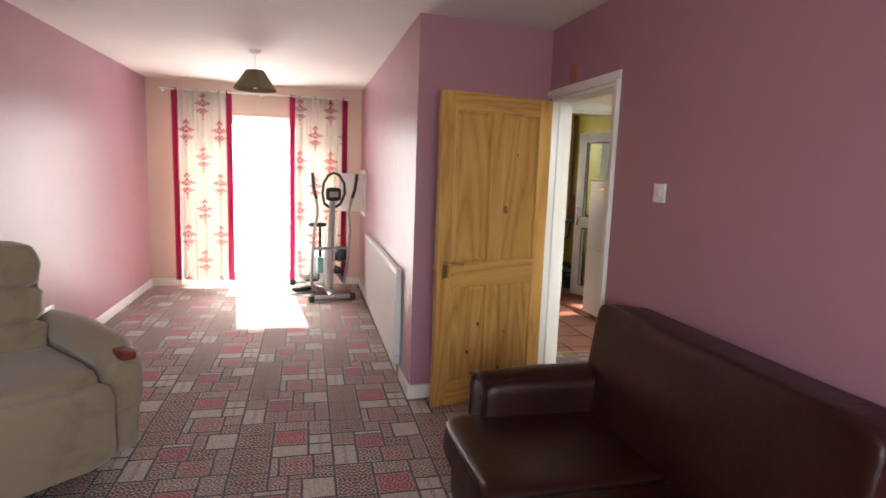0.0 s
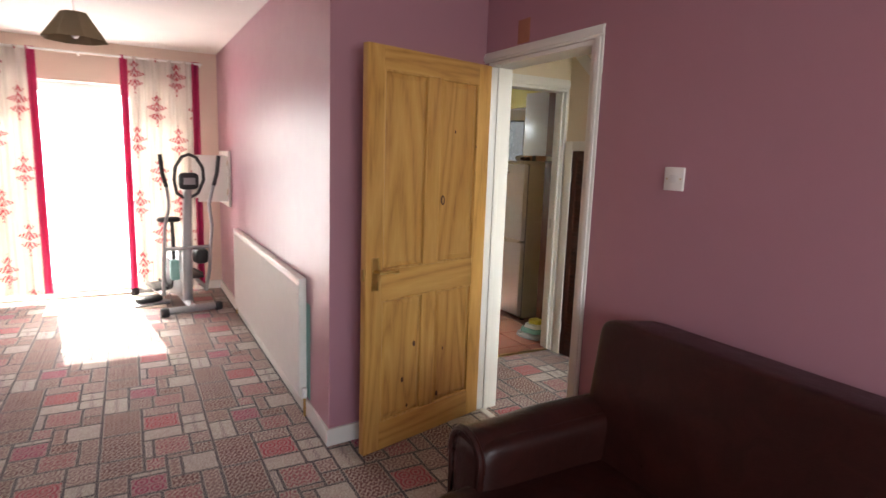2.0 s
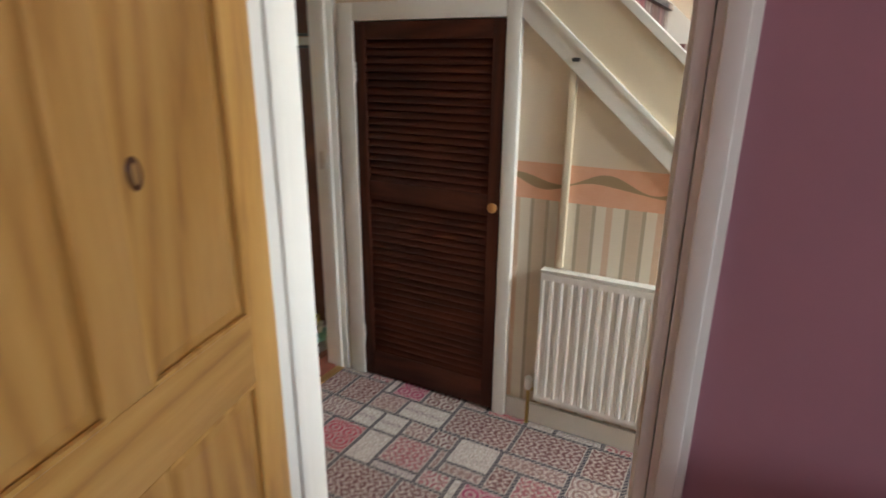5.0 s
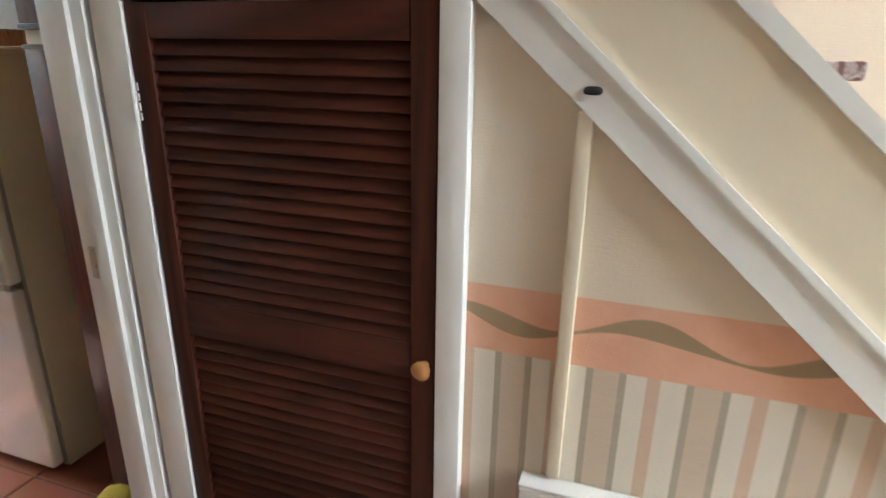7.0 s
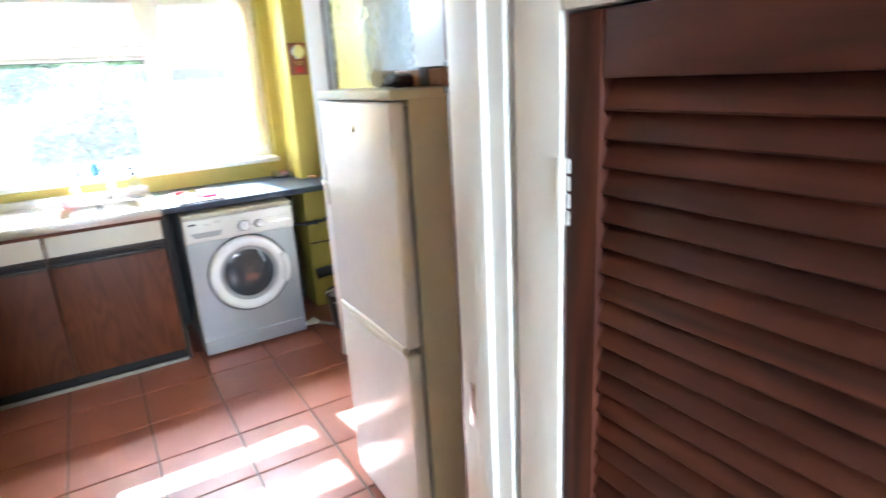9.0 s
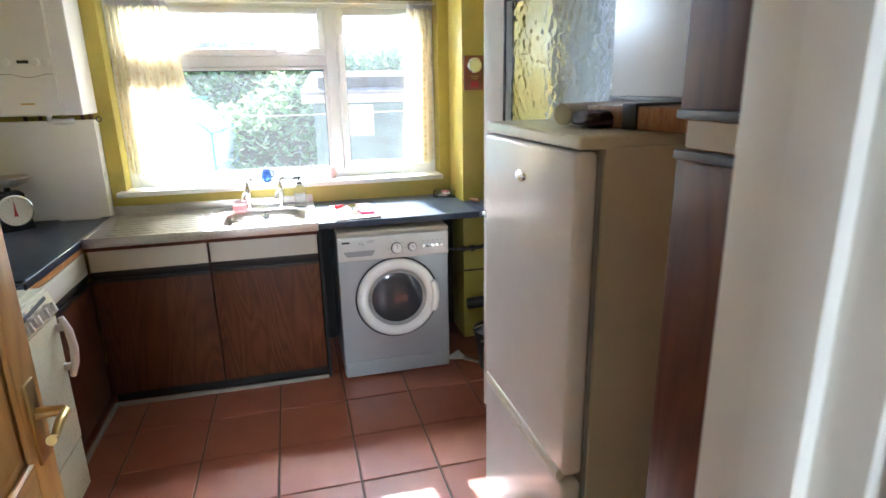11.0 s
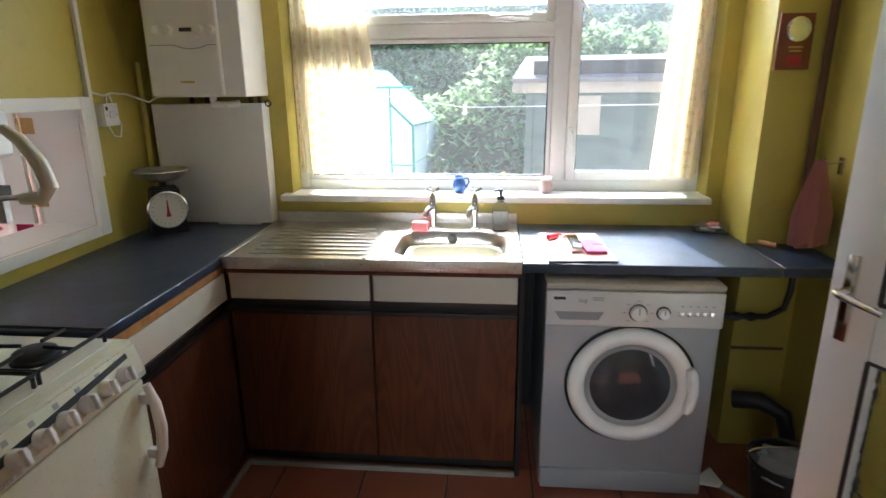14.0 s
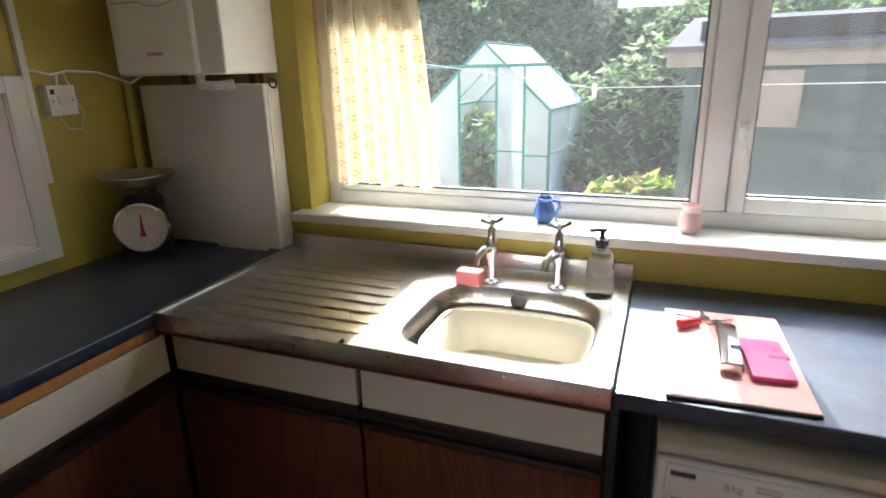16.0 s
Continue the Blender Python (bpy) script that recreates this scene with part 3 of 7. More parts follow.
def velour():
    k = Mat("stained_beige_velour", (0.30, 0.235, 0.15), 0.9)
    v = k.coords()
    soil = k.noise(v, 5, 6, 0.6, 0.5)
    c = k.mix(k.ramp(soil, [(0.5, (0, 0, 0)), (0.72, (0.6, 0.6, 0.6))]), (0.29, 0.225, 0.14), (0.14, 0.092, 0.055))
    patch = k.node("TexVoronoi", Vector=v, Scale=9.0)
    patch.distance = "CHEBYCHEV"
    c = k.mix(k.math("MULTIPLY", k.math("LESS_THAN", patch.outputs[0], 0.2), 0.3), c, (0.22, 0.16, 0.105))
    nap = k.noise(v, 300, 3)
    k.color(k.mix(k.math("MULTIPLY", nap, 0.3), c, (0.18, 0.13, 0.085)))
    k.b.inputs["Sheen Weight"].default_value = 0.4
    k.bump(k.math("ADD", nap, k.math("MULTIPLY", soil, 0.8)), 0.4, 0.003)
    return k.m


M.update(
    leather=leather(), velour=velour(),
    rosewood=plain("polished_rosewood", (0.16, 0.035, 0.018), 0.25, vary=0.3, scale=20),
    damask=fabric("cream_damask_curtain", (0.76, 0.70, 0.64), (0.42, 0.012, 0.05), (0.185, 0.62), 0.105, through=0.35),
    crimson=fabric("crimson_curtain_border", (0.50, 0.03, 0.13), through=0.35),
    glass=glare_veil_glass(),
    linen_shade=fabric("olive_lampshade", (0.30, 0.24, 0.15), through=0.35),
    teal=painted("old_teal_paint", (0.20, 0.42, 0.38), 0.6, 0.1, grime=0.3),
    peel=painted("bare_orange_plaster", (0.42, 0.17, 0.10), 0.8, 0.15, grime=0.3),
    knot=plain("pine_knot", (0.10, 0.032, 0.010), 0.35, vary=0.5, scale=60),
    knot_heart=plain("pine_knot_heart", (0.42, 0.24, 0.09), 0.35, vary=0.4, scale=60),
)


# ---- doors, frames and trims ----
def architrave(parent, axis, face, out, u0, u1, top, width=0.06, depth=0.016, left=True, right=True, wl=None, wr=None):
    """Moulded strips round a doorway on one face of a wall; out is +1 or -1 along the axis."""
    def strip(ua, ub, za, zb):
        bm = bmesh.new()
        for k, (inset, d) in enumerate(((0.0, depth * 0.55), (0.012, depth), )):
            a = sorted((face, face + out * d))
            horizontal = (ub - ua) > (zb - za)
            pu, pz = (0, inset) if horizontal else (inset, 0)
            lo = (a[0], ua + pu, za + pz) if axis == "x" else (ua + pu, a[0], za + pz)
            hi = (a[1], ub - pu, zb - pz) if axis == "x" else (ub - pu, a[1], zb - pz)
            box(bm, lo, hi, 0.003)
        return bm
    if left:
        part("architrave", strip(u0 - (wl or width), u0, 0, top), M["gloss"], parent)
    if right:
        part("architrave", strip(u1, u1 + width, 0, top), M["gloss"], parent)
    part("architrave", strip(u0 - (wl or width), u1 + (wr or width), top, top + width), M["gloss"], parent)


def lining(parent, axis, a0, a1, u0, u1, top, stop_at):
    """Jambs, head and door stops inside a doorway."""
    def piece(ua, ub, za, zb, da, db):
        return boxes((((da, ua, za), (db, ub, zb)) if axis == "x" else ((ua, da, za), (ub, db, zb))), bevel=0.002)
    t = 0.022
    for ua, ub in ((u0 + 0.002, u0 + t), (u1 - t, u1 - 0.002)):
        part("jamb", piece(ua, ub, 0, top - t, a0 - 0.003, a1 + 0.003), M["gloss"], parent)
    part("head", piece(u0 + 0.002, u1 - 0.002, top - t, top - 0.002, a0 - 0.003, a1 + 0.003), M["gloss"], parent)
    s0, s1 = stop_at
    for ua, ub in ((u0 + t, u0 + t + 0.012), (u1 - t - 0.012, u1 - t)):
        part("door_stop", piece(ua, ub, 0, top - t, s0, s1), M["gloss"], parent)


frame1 = thing("door_frame_1", "white gloss-painted door frame between lounge and hall", "door frame", kind="structure")
lining(frame1, "x", DOORWALL, HALLWALL, DOORWAY[0], DOORWAY[1], 2.015, (DOORWALL + 0.045, DOORWALL + 0.075))
architrave(frame1, "x", DOORWALL - 0.001, -1, DOORWAY[0], DOORWAY[1], 2.015, 0.052, right=False, wr=0.034)
architrave(frame1, "x", HALLWALL + 0.001, 1, DOORWAY[0], DOORWAY[1], 2.015)
part("strike_plate", boxes(((DOORWALL + 0.01, DOORWAY[0] + 0.022, 0.84), (DOORWALL + 0.035, DOORWAY[0] + 0.0245, 0.98)), bevel=0.001), M["brass"], frame1)
frame2 = thing("door_frame_2", "white gloss-painted door frame between hall and kitchen", "door frame", kind="structure")
lining(frame2, "y", KBACK, KNEAR, KDOOR[0], KDOOR[1], 2.03, (KBACK + 0.03, KBACK + 0.07))
architrave(frame2, "y", KBACK - 0.001, -1, KDOOR[0], KDOOR[1], 2.03, 0.064, right=False, wr=0.001)
architrave(frame2, "y", KNEAR + 0.001, 1, KDOOR[0], KDOOR[1], 2.03, 0.064, right=False, wr=0.064)
part("strike_plate", boxes(((KDOOR[1] - 0.0245, KNEAR - 0.04, 0.97), (KDOOR[1] - 0.022, KNEAR - 0.018, 1.05)), bevel=0.001), M["steel"], frame2)
solid("threshold_strip", boxes(((1.79, DOORWAY[0] + 0.03, 0.0), (1.83, DOORWAY[1] - 0.03, 0.006)), bevel=0.002), M["steel"], "thin metal carpet strip in the doorway", "trim", "structure")
solid("threshold_kitchen", boxes(((KDOOR[0] + 0.03, KBACK + 0.02, 0.0), (KDOOR[1] - 0.03, KBACK + 0.06, 0.007)), bevel=0.002), M["brass"], "thin metal strip at the kitchen doorway", "trim", "structure")


def lever_handle(parent, at, out, side, plate_h=0.16):
    """A latch plate with a lever; out +1 or -1 along local y, the lever points to side along local x."""
    x, y, z = at
    b = part("handle", boxes(((x - 0.021, min(y, y + out * 0.006), z - plate_h / 2), (x + 0.021, max(y, y + out * 0.006), z + plate_h / 2)), bevel=0.002), M["brass"], parent, "worn brass lever handle")
    bm = bmesh.new()
    tube(bm, [(x, y + out * 0.004, z + 0.015), (x, y + out * 0.05, z + 0.015), (x + side * 0.012, y + out * 0.056, z + 0.016), (x + side * 0.05, y + out * 0.056, z + 0.018), (x + side * 0.085, y + out * 0.056, z + 0.008), (x + side * 0.10, y + out * 0.056, z + 0.012)], [0.012, 0.009, 0.009, 0.008, 0.007, 0.009], 10)
    part("lever", bm, M["brass"], b)


def panel_door(name, label, width, height, thick, m, upright, cross, knots=(), handles=(1, -1), lever=1, handle_z=0.92):
    """A door of stiles, rails and raised panels; hinge at the origin, leaf along local x, thickness behind y = 0."""
    d = thing(name, label, "door")
    d.matrix_world = m
    st, mid = 0.095, 0.085
    rails = [(0.0, 0.15), (0.785, 0.935), (height - 0.105, height)]
    for xa, xb in ((0, st), (width - st, width)):
        part("stile", boxes(((xa, -thick, 0), (xb, 0, height)), bevel=0.003), upright, d)
    for za, zb in rails:
        part("rail", boxes(((st + 0.0005, -thick, za), (width - st - 0.0005, 0, zb)), bevel=0.002), cross, d)
    c = width / 2
    for (a0, a1), (b0, b1) in zip(rails, rails[1:]):
        part("muntin", boxes(((c - mid / 2, -thick, a1 + 0.0005), (c + mid / 2, 0, b0 - 0.0005)), bevel=0.002), upright, d)
        for xa, xb in ((st, c - mid / 2), (c + mid / 2, width - st)):
            bm = boxes(((xa - 0.004, -thick + 0.011, a1 - 0.004), (xb + 0.004, -0.011, b0 + 0.004)))
            for sgn in (0, 1):
                y0, y1 = (-0.011, -0.004) if sgn else (-thick + 0.004, -thick + 0.011)
                face = [(xa + 0.012, a1 + 0.012), (xb - 0.012, a1 + 0.012), (xb - 0.012, b0 - 0.012), (xa + 0.012, b0 - 0.012)]
                inner = [(xa + 0.034, a1 + 0.034), (xb - 0.034, a1 + 0.034), (xb - 0.034, b0 - 0.034), (xa + 0.034, b0 - 0.034)]
                ya, yb = (-0.0112, -0.005) if sgn else (-thick + 0.0112, -thick + 0.005)
                o = [bm.verts.new((u, ya, w)) for u, w in face]
                n = [bm.verts.new((u, yb, w)) for u, w in inner]
                bm.faces.new(n)
                for i in range(4):
                    bm.faces.new((o[i], o[(i + 1) % 4], n[(i + 1) % 4], n[i]))
            part("panel", bm, upright, d, smooth=0)
            mould = bmesh.new()
            for y in (-0.004, -thick + 0.004):
                ring = [(xa + 0.004, y, a1 + 0.004), (xb - 0.004, y, a1 + 0.004), (xb - 0.004, y, b0 - 0.004), (xa + 0.004, y, b0 - 0.004)]
                for i in range(4):
                    tube(mould, [ring[i], ring[(i + 1) % 4]], 0.0065, 6)
            part("beading", mould, upright, d)
    for x, z, r, y in knots:
        bm = bmesh.new()
        lathe(bm, [(0.0005, 0.0), (r * 0.9, 0.0005), (r, 0.002), (r * 0.8, 0.0035), (0.0005, 0.0038)], sides=18, axis="y")
        for v in bm.verts:
            v.co = Vector((x + v.co.x * 0.62 + 0.15 * v.co.z * 0.62, y + 0.0022 + v.co.y, z + v.co.z))
        k = part("knot", bm, M["knot"], d)
        if r > 0.018:
            bm = bmesh.new()
            lathe(bm, [(0.0005, 0.0), (r * 0.5, 0.0005), (r * 0.55, 0.002), (0.0005, 0.003)], sides=14, axis="y")
            for v in bm.verts:
                v.co = Vector((x + v.co.x * 0.55, y + 0.0036 + v.co.y, z + v.co.z * 1.2))
            part("knot_heart", bm, M["knot_heart"], k)
    for out in handles:
        lever_handle(d, (width - 0.055, 0.0 if out > 0 else -thick, handle_z), out, -1 if lever > 0 else 1)
    part("latch", boxes(((width - 0.002, -thick / 2 - 0.012, handle_z - 0.03), (width + 0.008, -thick / 2 + 0.012, handle_z + 0.03)), bevel=0.002), M["brass"], d)
    return d


panel_door("door_1", "open varnished knotty pine panelled door with brass lever", 0.83, 1.985, 0.04, pose(1.765, 3.866, 0.008, 0, 0, 195.3), M["pine"], M["pine_flat"],
           knots=[(0.335, 1.265, 0.026, -0.005), (0.51, 0.52, 0.016, -0.005), (0.585, 0.34, 0.015, -0.005), (0.30, 0.45, 0.009, -0.005), (0.34, 0.20, 0.016, 0.0), (0.26, 1.62, 0.008, -0.005), (0.10, 1.55, 0.007, 0.0), (0.55, 0.19, 0.010, -0.005)])
DOOR2 = 93.6
panel_door("door_2", "open varnished pine kitchen door with brass lever", 0.795, 2.0, 0.04, pose(2.125, 4.715, 0.008, 0, 0, DOOR2), M["pine"], M["pine_flat"], knots=[(0.3, 1.3, 0.012, -0.045)], handle_z=1.0)


def skirting(name, label, pieces):
    bm = bmesh.new()
    for lo, hi in pieces:
        box(bm, lo, hi, 0.004)
    solid(name, bm, M["gloss"], label, "skirting board", "structure")


H = 0.09
bm = bmesh.new()
prism(bm, [(SIDE - 0.016, 3.828), (DOORWALL - 0.01, 3.925), (DOORWALL - 0.01, 3.941), (SIDE, 3.845)], H, lambda u, v, d: (u, v, d))
solid("baseboard_nib", bm, M["gloss"], "cream gloss skirting board on the return wall", "skirting board", "structure", smooth=0)
skirting("baseboard_living", "cream gloss skirting board, chipped and worn", [((LEFT, BACK, 0), (LEFT + 0.016, FAR, H)), ((LEFT + 0.016, FAR - 0.016, 0), (PATIO[0] - 0.05, FAR, H)), ((PATIO[1] + 0.05, FAR - 0.016, 0), (SIDE - 0.016, FAR, H)),
    ((SIDE - 0.016, 3.83, 0), (SIDE, FAR, H)), ((DOORWALL - 0.016, BACK, 0), (DOORWALL, DOORWAY[0] - 0.06, H))])
skirting("baseboard_hall", "cream gloss skirting board in the hall", [((HALLWALL, 0.9, 0), (HALLWALL + 0.014, DOORWAY[0] - 0.06, H)), ((HALLWALL, DOORWAY[1] + 0.06, 0), (HALLWALL + 0.014, KBACK, H)), ((STAIR - 0.014, 1.95, 0), (STAIR, 3.765, H))])

# ---- patio door and lounge curtains ----
patio = thing("window_1", "white glazed patio door between the lounge and the garden", "patio door", kind="structure")
py = FAR + 0.17
xa, xb, zb = PATIO[0], PATIO[1], PATIO[3]
xm = -0.78
for a, b in ((xa + 0.002, xm - 0.001), (xm + 0.001, xb - 0.002)):
    bm = boxes(((a, py, 0.022), (a + 0.034, py + 0.06, zb - 0.002)), ((b - 0.034, py, 0.022), (b, py + 0.06, zb - 0.002)), ((a + 0.034, py, 0.022), (b - 0.034, py + 0.06, 0.13)), ((a + 0.034, py, zb - 0.09), (b - 0.034, py + 0.06, zb - 0.002)), bevel=0.005)
    fr = part("window_frame", bm, M["upvc"], patio)
    g = part("pane", boxes(((a + 0.030, py + 0.025, 0.125), (b - 0.030, py + 0.035, zb - 0.085))), M["glass"], patio)
    g.visible_shadow = False
rail = thing("curtain_rail", "white curtain rail over the patio door", "curtain rail")
bm = bmesh.new()
tube(bm, [(-1.48, FAR - 0.085, 2.335), (0.70, FAR - 0.085, 2.335)], 0.011, 10)
part("pole", bm, M["white"], rail)
for x in (-1.46, -0.36, 0.68):
    part("bracket", boxes(((x - 0.01, FAR - 0.09, 2.315), (x + 0.01, FAR, 2.335)), bevel=0.002), M["white"], rail)


def lounge_curtain(x0, x1, z0, seed, lean, folds):
    c = thing("curtain", "cream curtain with crimson damask print and crimson edges", "curtain", (0, FAR - 0.085, 0), group="lounge curtains")
    e = 0.07
    part("cloth", cloth(bmesh.new(), x0 + e, x1 - e, z0, 2.35, folds, 0.05, lean=lean, seed=seed), M["damask"], c, smooth=60)
    for a, b, s in ((x0, x0 + e - 0.002, 1), (x1 - e + 0.002, x1, 2)):
        part("border", cloth(bmesh.new(), a, b, z0 - 0.004, 2.352, 0.6, 0.03, lean=lean, seed=seed + s, cols=14), M["crimson"], c, "crimson edge band", smooth=60)
    for i in range(7):
        bm = bmesh.new()
        lathe(bm, [(0.016, -0.004), (0.019, 0.0), (0.016, 0.004), (0.012, 0.0)], (x0 + (x1 - x0) * (i + 0.5) / 7, 0, 2.335), 12, "x")
        part("ring", bm, M["white"], c)


lounge_curtain(-1.36, -0.69, 0.085, 3, 0.01, 4)
lounge_curtain(-0.03, 0.67, 0.06, 8, 0.0, 4)

# ---- hatch ----
hatch = thing("hatch_frame", "white painted serving hatch frame between lounge and kitchen", "serving hatch", kind="structure")
for face, out in ((KLEFT + 0.0005, 1), (SIDE - 0.0005, -1)):
    a, b = sorted((face, face + out * 0.022))
    u0, u1, z0, z1 = HATCH
    w = 0.056
    for lo, hi in (((a, u0 - w, z0 - w + 0.012), (b, u0, z1 + 0.044)), ((a, u1, z0 - w + 0.012), (b, u1 + w, z1 + 0.044)), ((a, u0, z0 - w + 0.012), (b, u1, z0)), ((a, u0, z1), (b, u1, z1 + 0.044))):
        part("architrave", boxes((lo, hi), bevel=0.005), M["gloss"], hatch)
for sgn, y in ((1, HATCH[1] - 0.024), (-1, HATCH[0] + 0.004)):
    leaf = thing("hatch_door", "open white painted hatch door on brass hinges", "hatch door", group="hatch doors")
    part("leaf", boxes(((SIDE - 0.285, y, HATCH[2] + 0.004), (SIDE - 0.026, y + 0.02, HATCH[3] - 0.004)), bevel=0.002), M["gloss"], leaf)
    for z in (1.10, 1.38):
        bm = bmesh.new()
        tube(bm, [(SIDE - 0.024, y + 0.01 , z - 0.03), (SIDE - 0.024, y + 0.01, z + 0.03)], 0.006, 8)
        box(bm, (SIDE - 0.02, y + (0.021 if sgn > 0 else -0.003), z - 0.03), (SIDE + 0.03, y + (0.0235 if sgn > 0 else -0.001), z + 0.03))
        part("hinge", bm, M["brass"], leaf)
    bm = bmesh.new()
    lathe(bm, [(0.006, 0), (0.006, 0.012), (0.013, 0.018), (0.011, 0.026)], (SIDE - 0.25, y, 1.2), 12, "y")
    part("knob", bm, M["brass"], leaf)


# ---- radiators ----
def radiator(name, label, length, low, high, m, pitch=0.033, valve_left=True):
    """A pressed steel panel radiator; runs along local x, face at y = 0 towards -y."""
    r = thing(name, label, "radiator")
    r.matrix_world = m
    n = max(4, int(length / pitch))
    step = length / n
    prof = []
    for i in range(n):
        x = i * step
        prof += [(x, 0.0), (x + step * 0.30, 0.0), (x + step * 0.42, 0.009), (x + step * 0.86, 0.009)]
    prof.append((length, 0.0))
    bm = bmesh.new()
    levels = [(low, 0.004), (low + 0.012, 0.0), (low + 0.03, 0.0), (low + 0.05, 1), (high - 0.06, 1), (high - 0.04, 0.0), (high - 0.014, 0.0), (high - 0.006, 0.008)]
    rows = [[bm.verts.new((x, (d if k == 1 else k), z)) for x, d in prof] for z, k in levels]
    for a, b in zip(rows, rows[1:]):
        for i in range(len(prof) - 1):
            bm.faces.new((a[i], a[i + 1], b[i + 1], b[i]))
    part("front_panel", bm, M["radiator"], r, smooth=25)
    part("body", boxes(((0.004, 0.012, low + 0.01), (length - 0.004, 0.02, high - 0.012)), ((0.01, 0.03, low + 0.03), (length - 0.01, 0.036, high - 0.03))), M["radiator"], r)
    part("top_grille", boxes(((-0.003, -0.002, high - 0.008), (length + 0.003, 0.042, high)), bevel=0.003), M["gloss"], r)
    for x in (0.0, length - 0.006):
        part("end_cap", boxes(((x, 0.002, low + 0.03), (x + 0.006, 0.042, high - 0.008)), bevel=0.001), M["gloss"], r)
    for x, s in ((-0.03, 1), (length + 0.03, -1)):
        bm = bmesh.new()
        tube(bm, [(x, 0.022, 0.0), (x, 0.022, low + 0.045)], 0.0075, 10)
        tube(bm, [(x, 0.022, low + 0.04), (x + s * 0.035, 0.022, low + 0.04)], 0.0085, 10)
        part("pipe", bm, M["brass"], r)
        bm = bmesh.new()
        lathe(bm, [(0.012, 0), (0.016, 0.006), (0.016, 0.05), (0.010, 0.058)], (x, 0.022, low + 0.035), 14)
        part("valve", bm, M["white"], r)
    for x in (length * 0.2, length * 0.8):
        part("bracket", boxes(((x - 0.015, 0.03, low + 0.1), (x + 0.015, 0.044, high - 0.1))), M["gloss"], r)
    return r


radiator("radiator", "long cream panel radiator under the hatch wall", 2.27, 0.075, 0.80, pose(0.805, 6.53, 0, 0, 0, -90))
solid("bare_wall_patch", boxes(((SIDE - 0.002, 4.19, 0.1), (SIDE + 0.001, 4.30, 0.66))), M["teal"], "patch of old teal paint beside the radiator", "wall patch", "structure", smooth=0)
radiator("radiator", "small white panel radiator on the striped wall", 0.80, 0.125, 0.692, pose(STAIR - 0.046, 3.635, 0, 0, 0, -90), 0.036)

# ---- lounge fittings ----
def switch_plate(name, label, m):
    """A plate in the local xz plane that stands out along -y."""
    s = thing(name, label, "wall switch")
    s.matrix_world = m
    w = 0.043
    part("plate", boxes(((-w, -0.009, -0.043), (w, 0, 0.043)), bevel=0.003), M["white"], s)
    part("rocker", boxes(((-0.016, -0.013, -0.013), (0.016, -0.009, 0.013)), bevel=0.002), M["enamel"], s)
    for x in (-0.03, 0.03):
        bm = bmesh.new()
        lathe(bm, [(0.003, 0), (0.003, 0.0015)], (x, -0.009, 0), 10, "y")
        part("screw", bm, M["brass"], s)
    return s


switch_plate("light_switch", "white plastic light switch on the pink wall", pose(DOORWALL, 2.604, 1.446, 0, 0, -90))
solid("bare_plaster_patch", boxes(((DOORWALL - 0.003, 3.55, 2.075), (DOORWALL + 0.001, 3.645, 2.19)), bevel=0.001), M["peel"], "patch of bare orange plaster above the door frame", "wall patch", "structure")

pend = thing("pendant_lamp", "olive fabric pendant lamp with a tapered shade", "ceiling lamp", (-0.25, 5.5, 0))
bm = bmesh.new()
lathe(bm, [(0.001, TOP), (0.05, TOP), (0.05, TOP - 0.008), (0.03, TOP - 0.03), (0.006, TOP - 0.035)], sides=20)
part("ceiling_rose", bm, M["white"], pend)
bm = bmesh.new()
tube(bm, [(0, 0, TOP - 0.03), (0, 0, 2.26)], 0.004, 8)
part("cord", bm, M["white"], pend)
bm = bmesh.new()
sides = 8
prof = [(0.075, 2.295), (0.185, 2.135), (0.183, 2.133), (0.073, 2.291)]
rings = [[bm.verts.new((r * math.cos(2 * math.pi * k / sides + 0.3), r * math.sin(2 * math.pi * k / sides + 0.3), h)) for k in range(sides)] for r, h in prof]
for a, b in zip(rings, rings[1:] + rings[:1]):
    for k in range(sides):
        bm.faces.new((a[k], a[(k + 1) % sides], b[(k + 1) % sides], b[k]))
part("shade", bm, M["linen_shade"], pend, "olive octagonal shade", smooth=0)
bm = bmesh.new()
lathe(bm, [(0.018, 2.27), (0.018, 2.225), (0.03, 2.19), (0.03, 2.17), (0.012, 2.145)], sides=16)
part("bulb", bm, M["white"], pend)

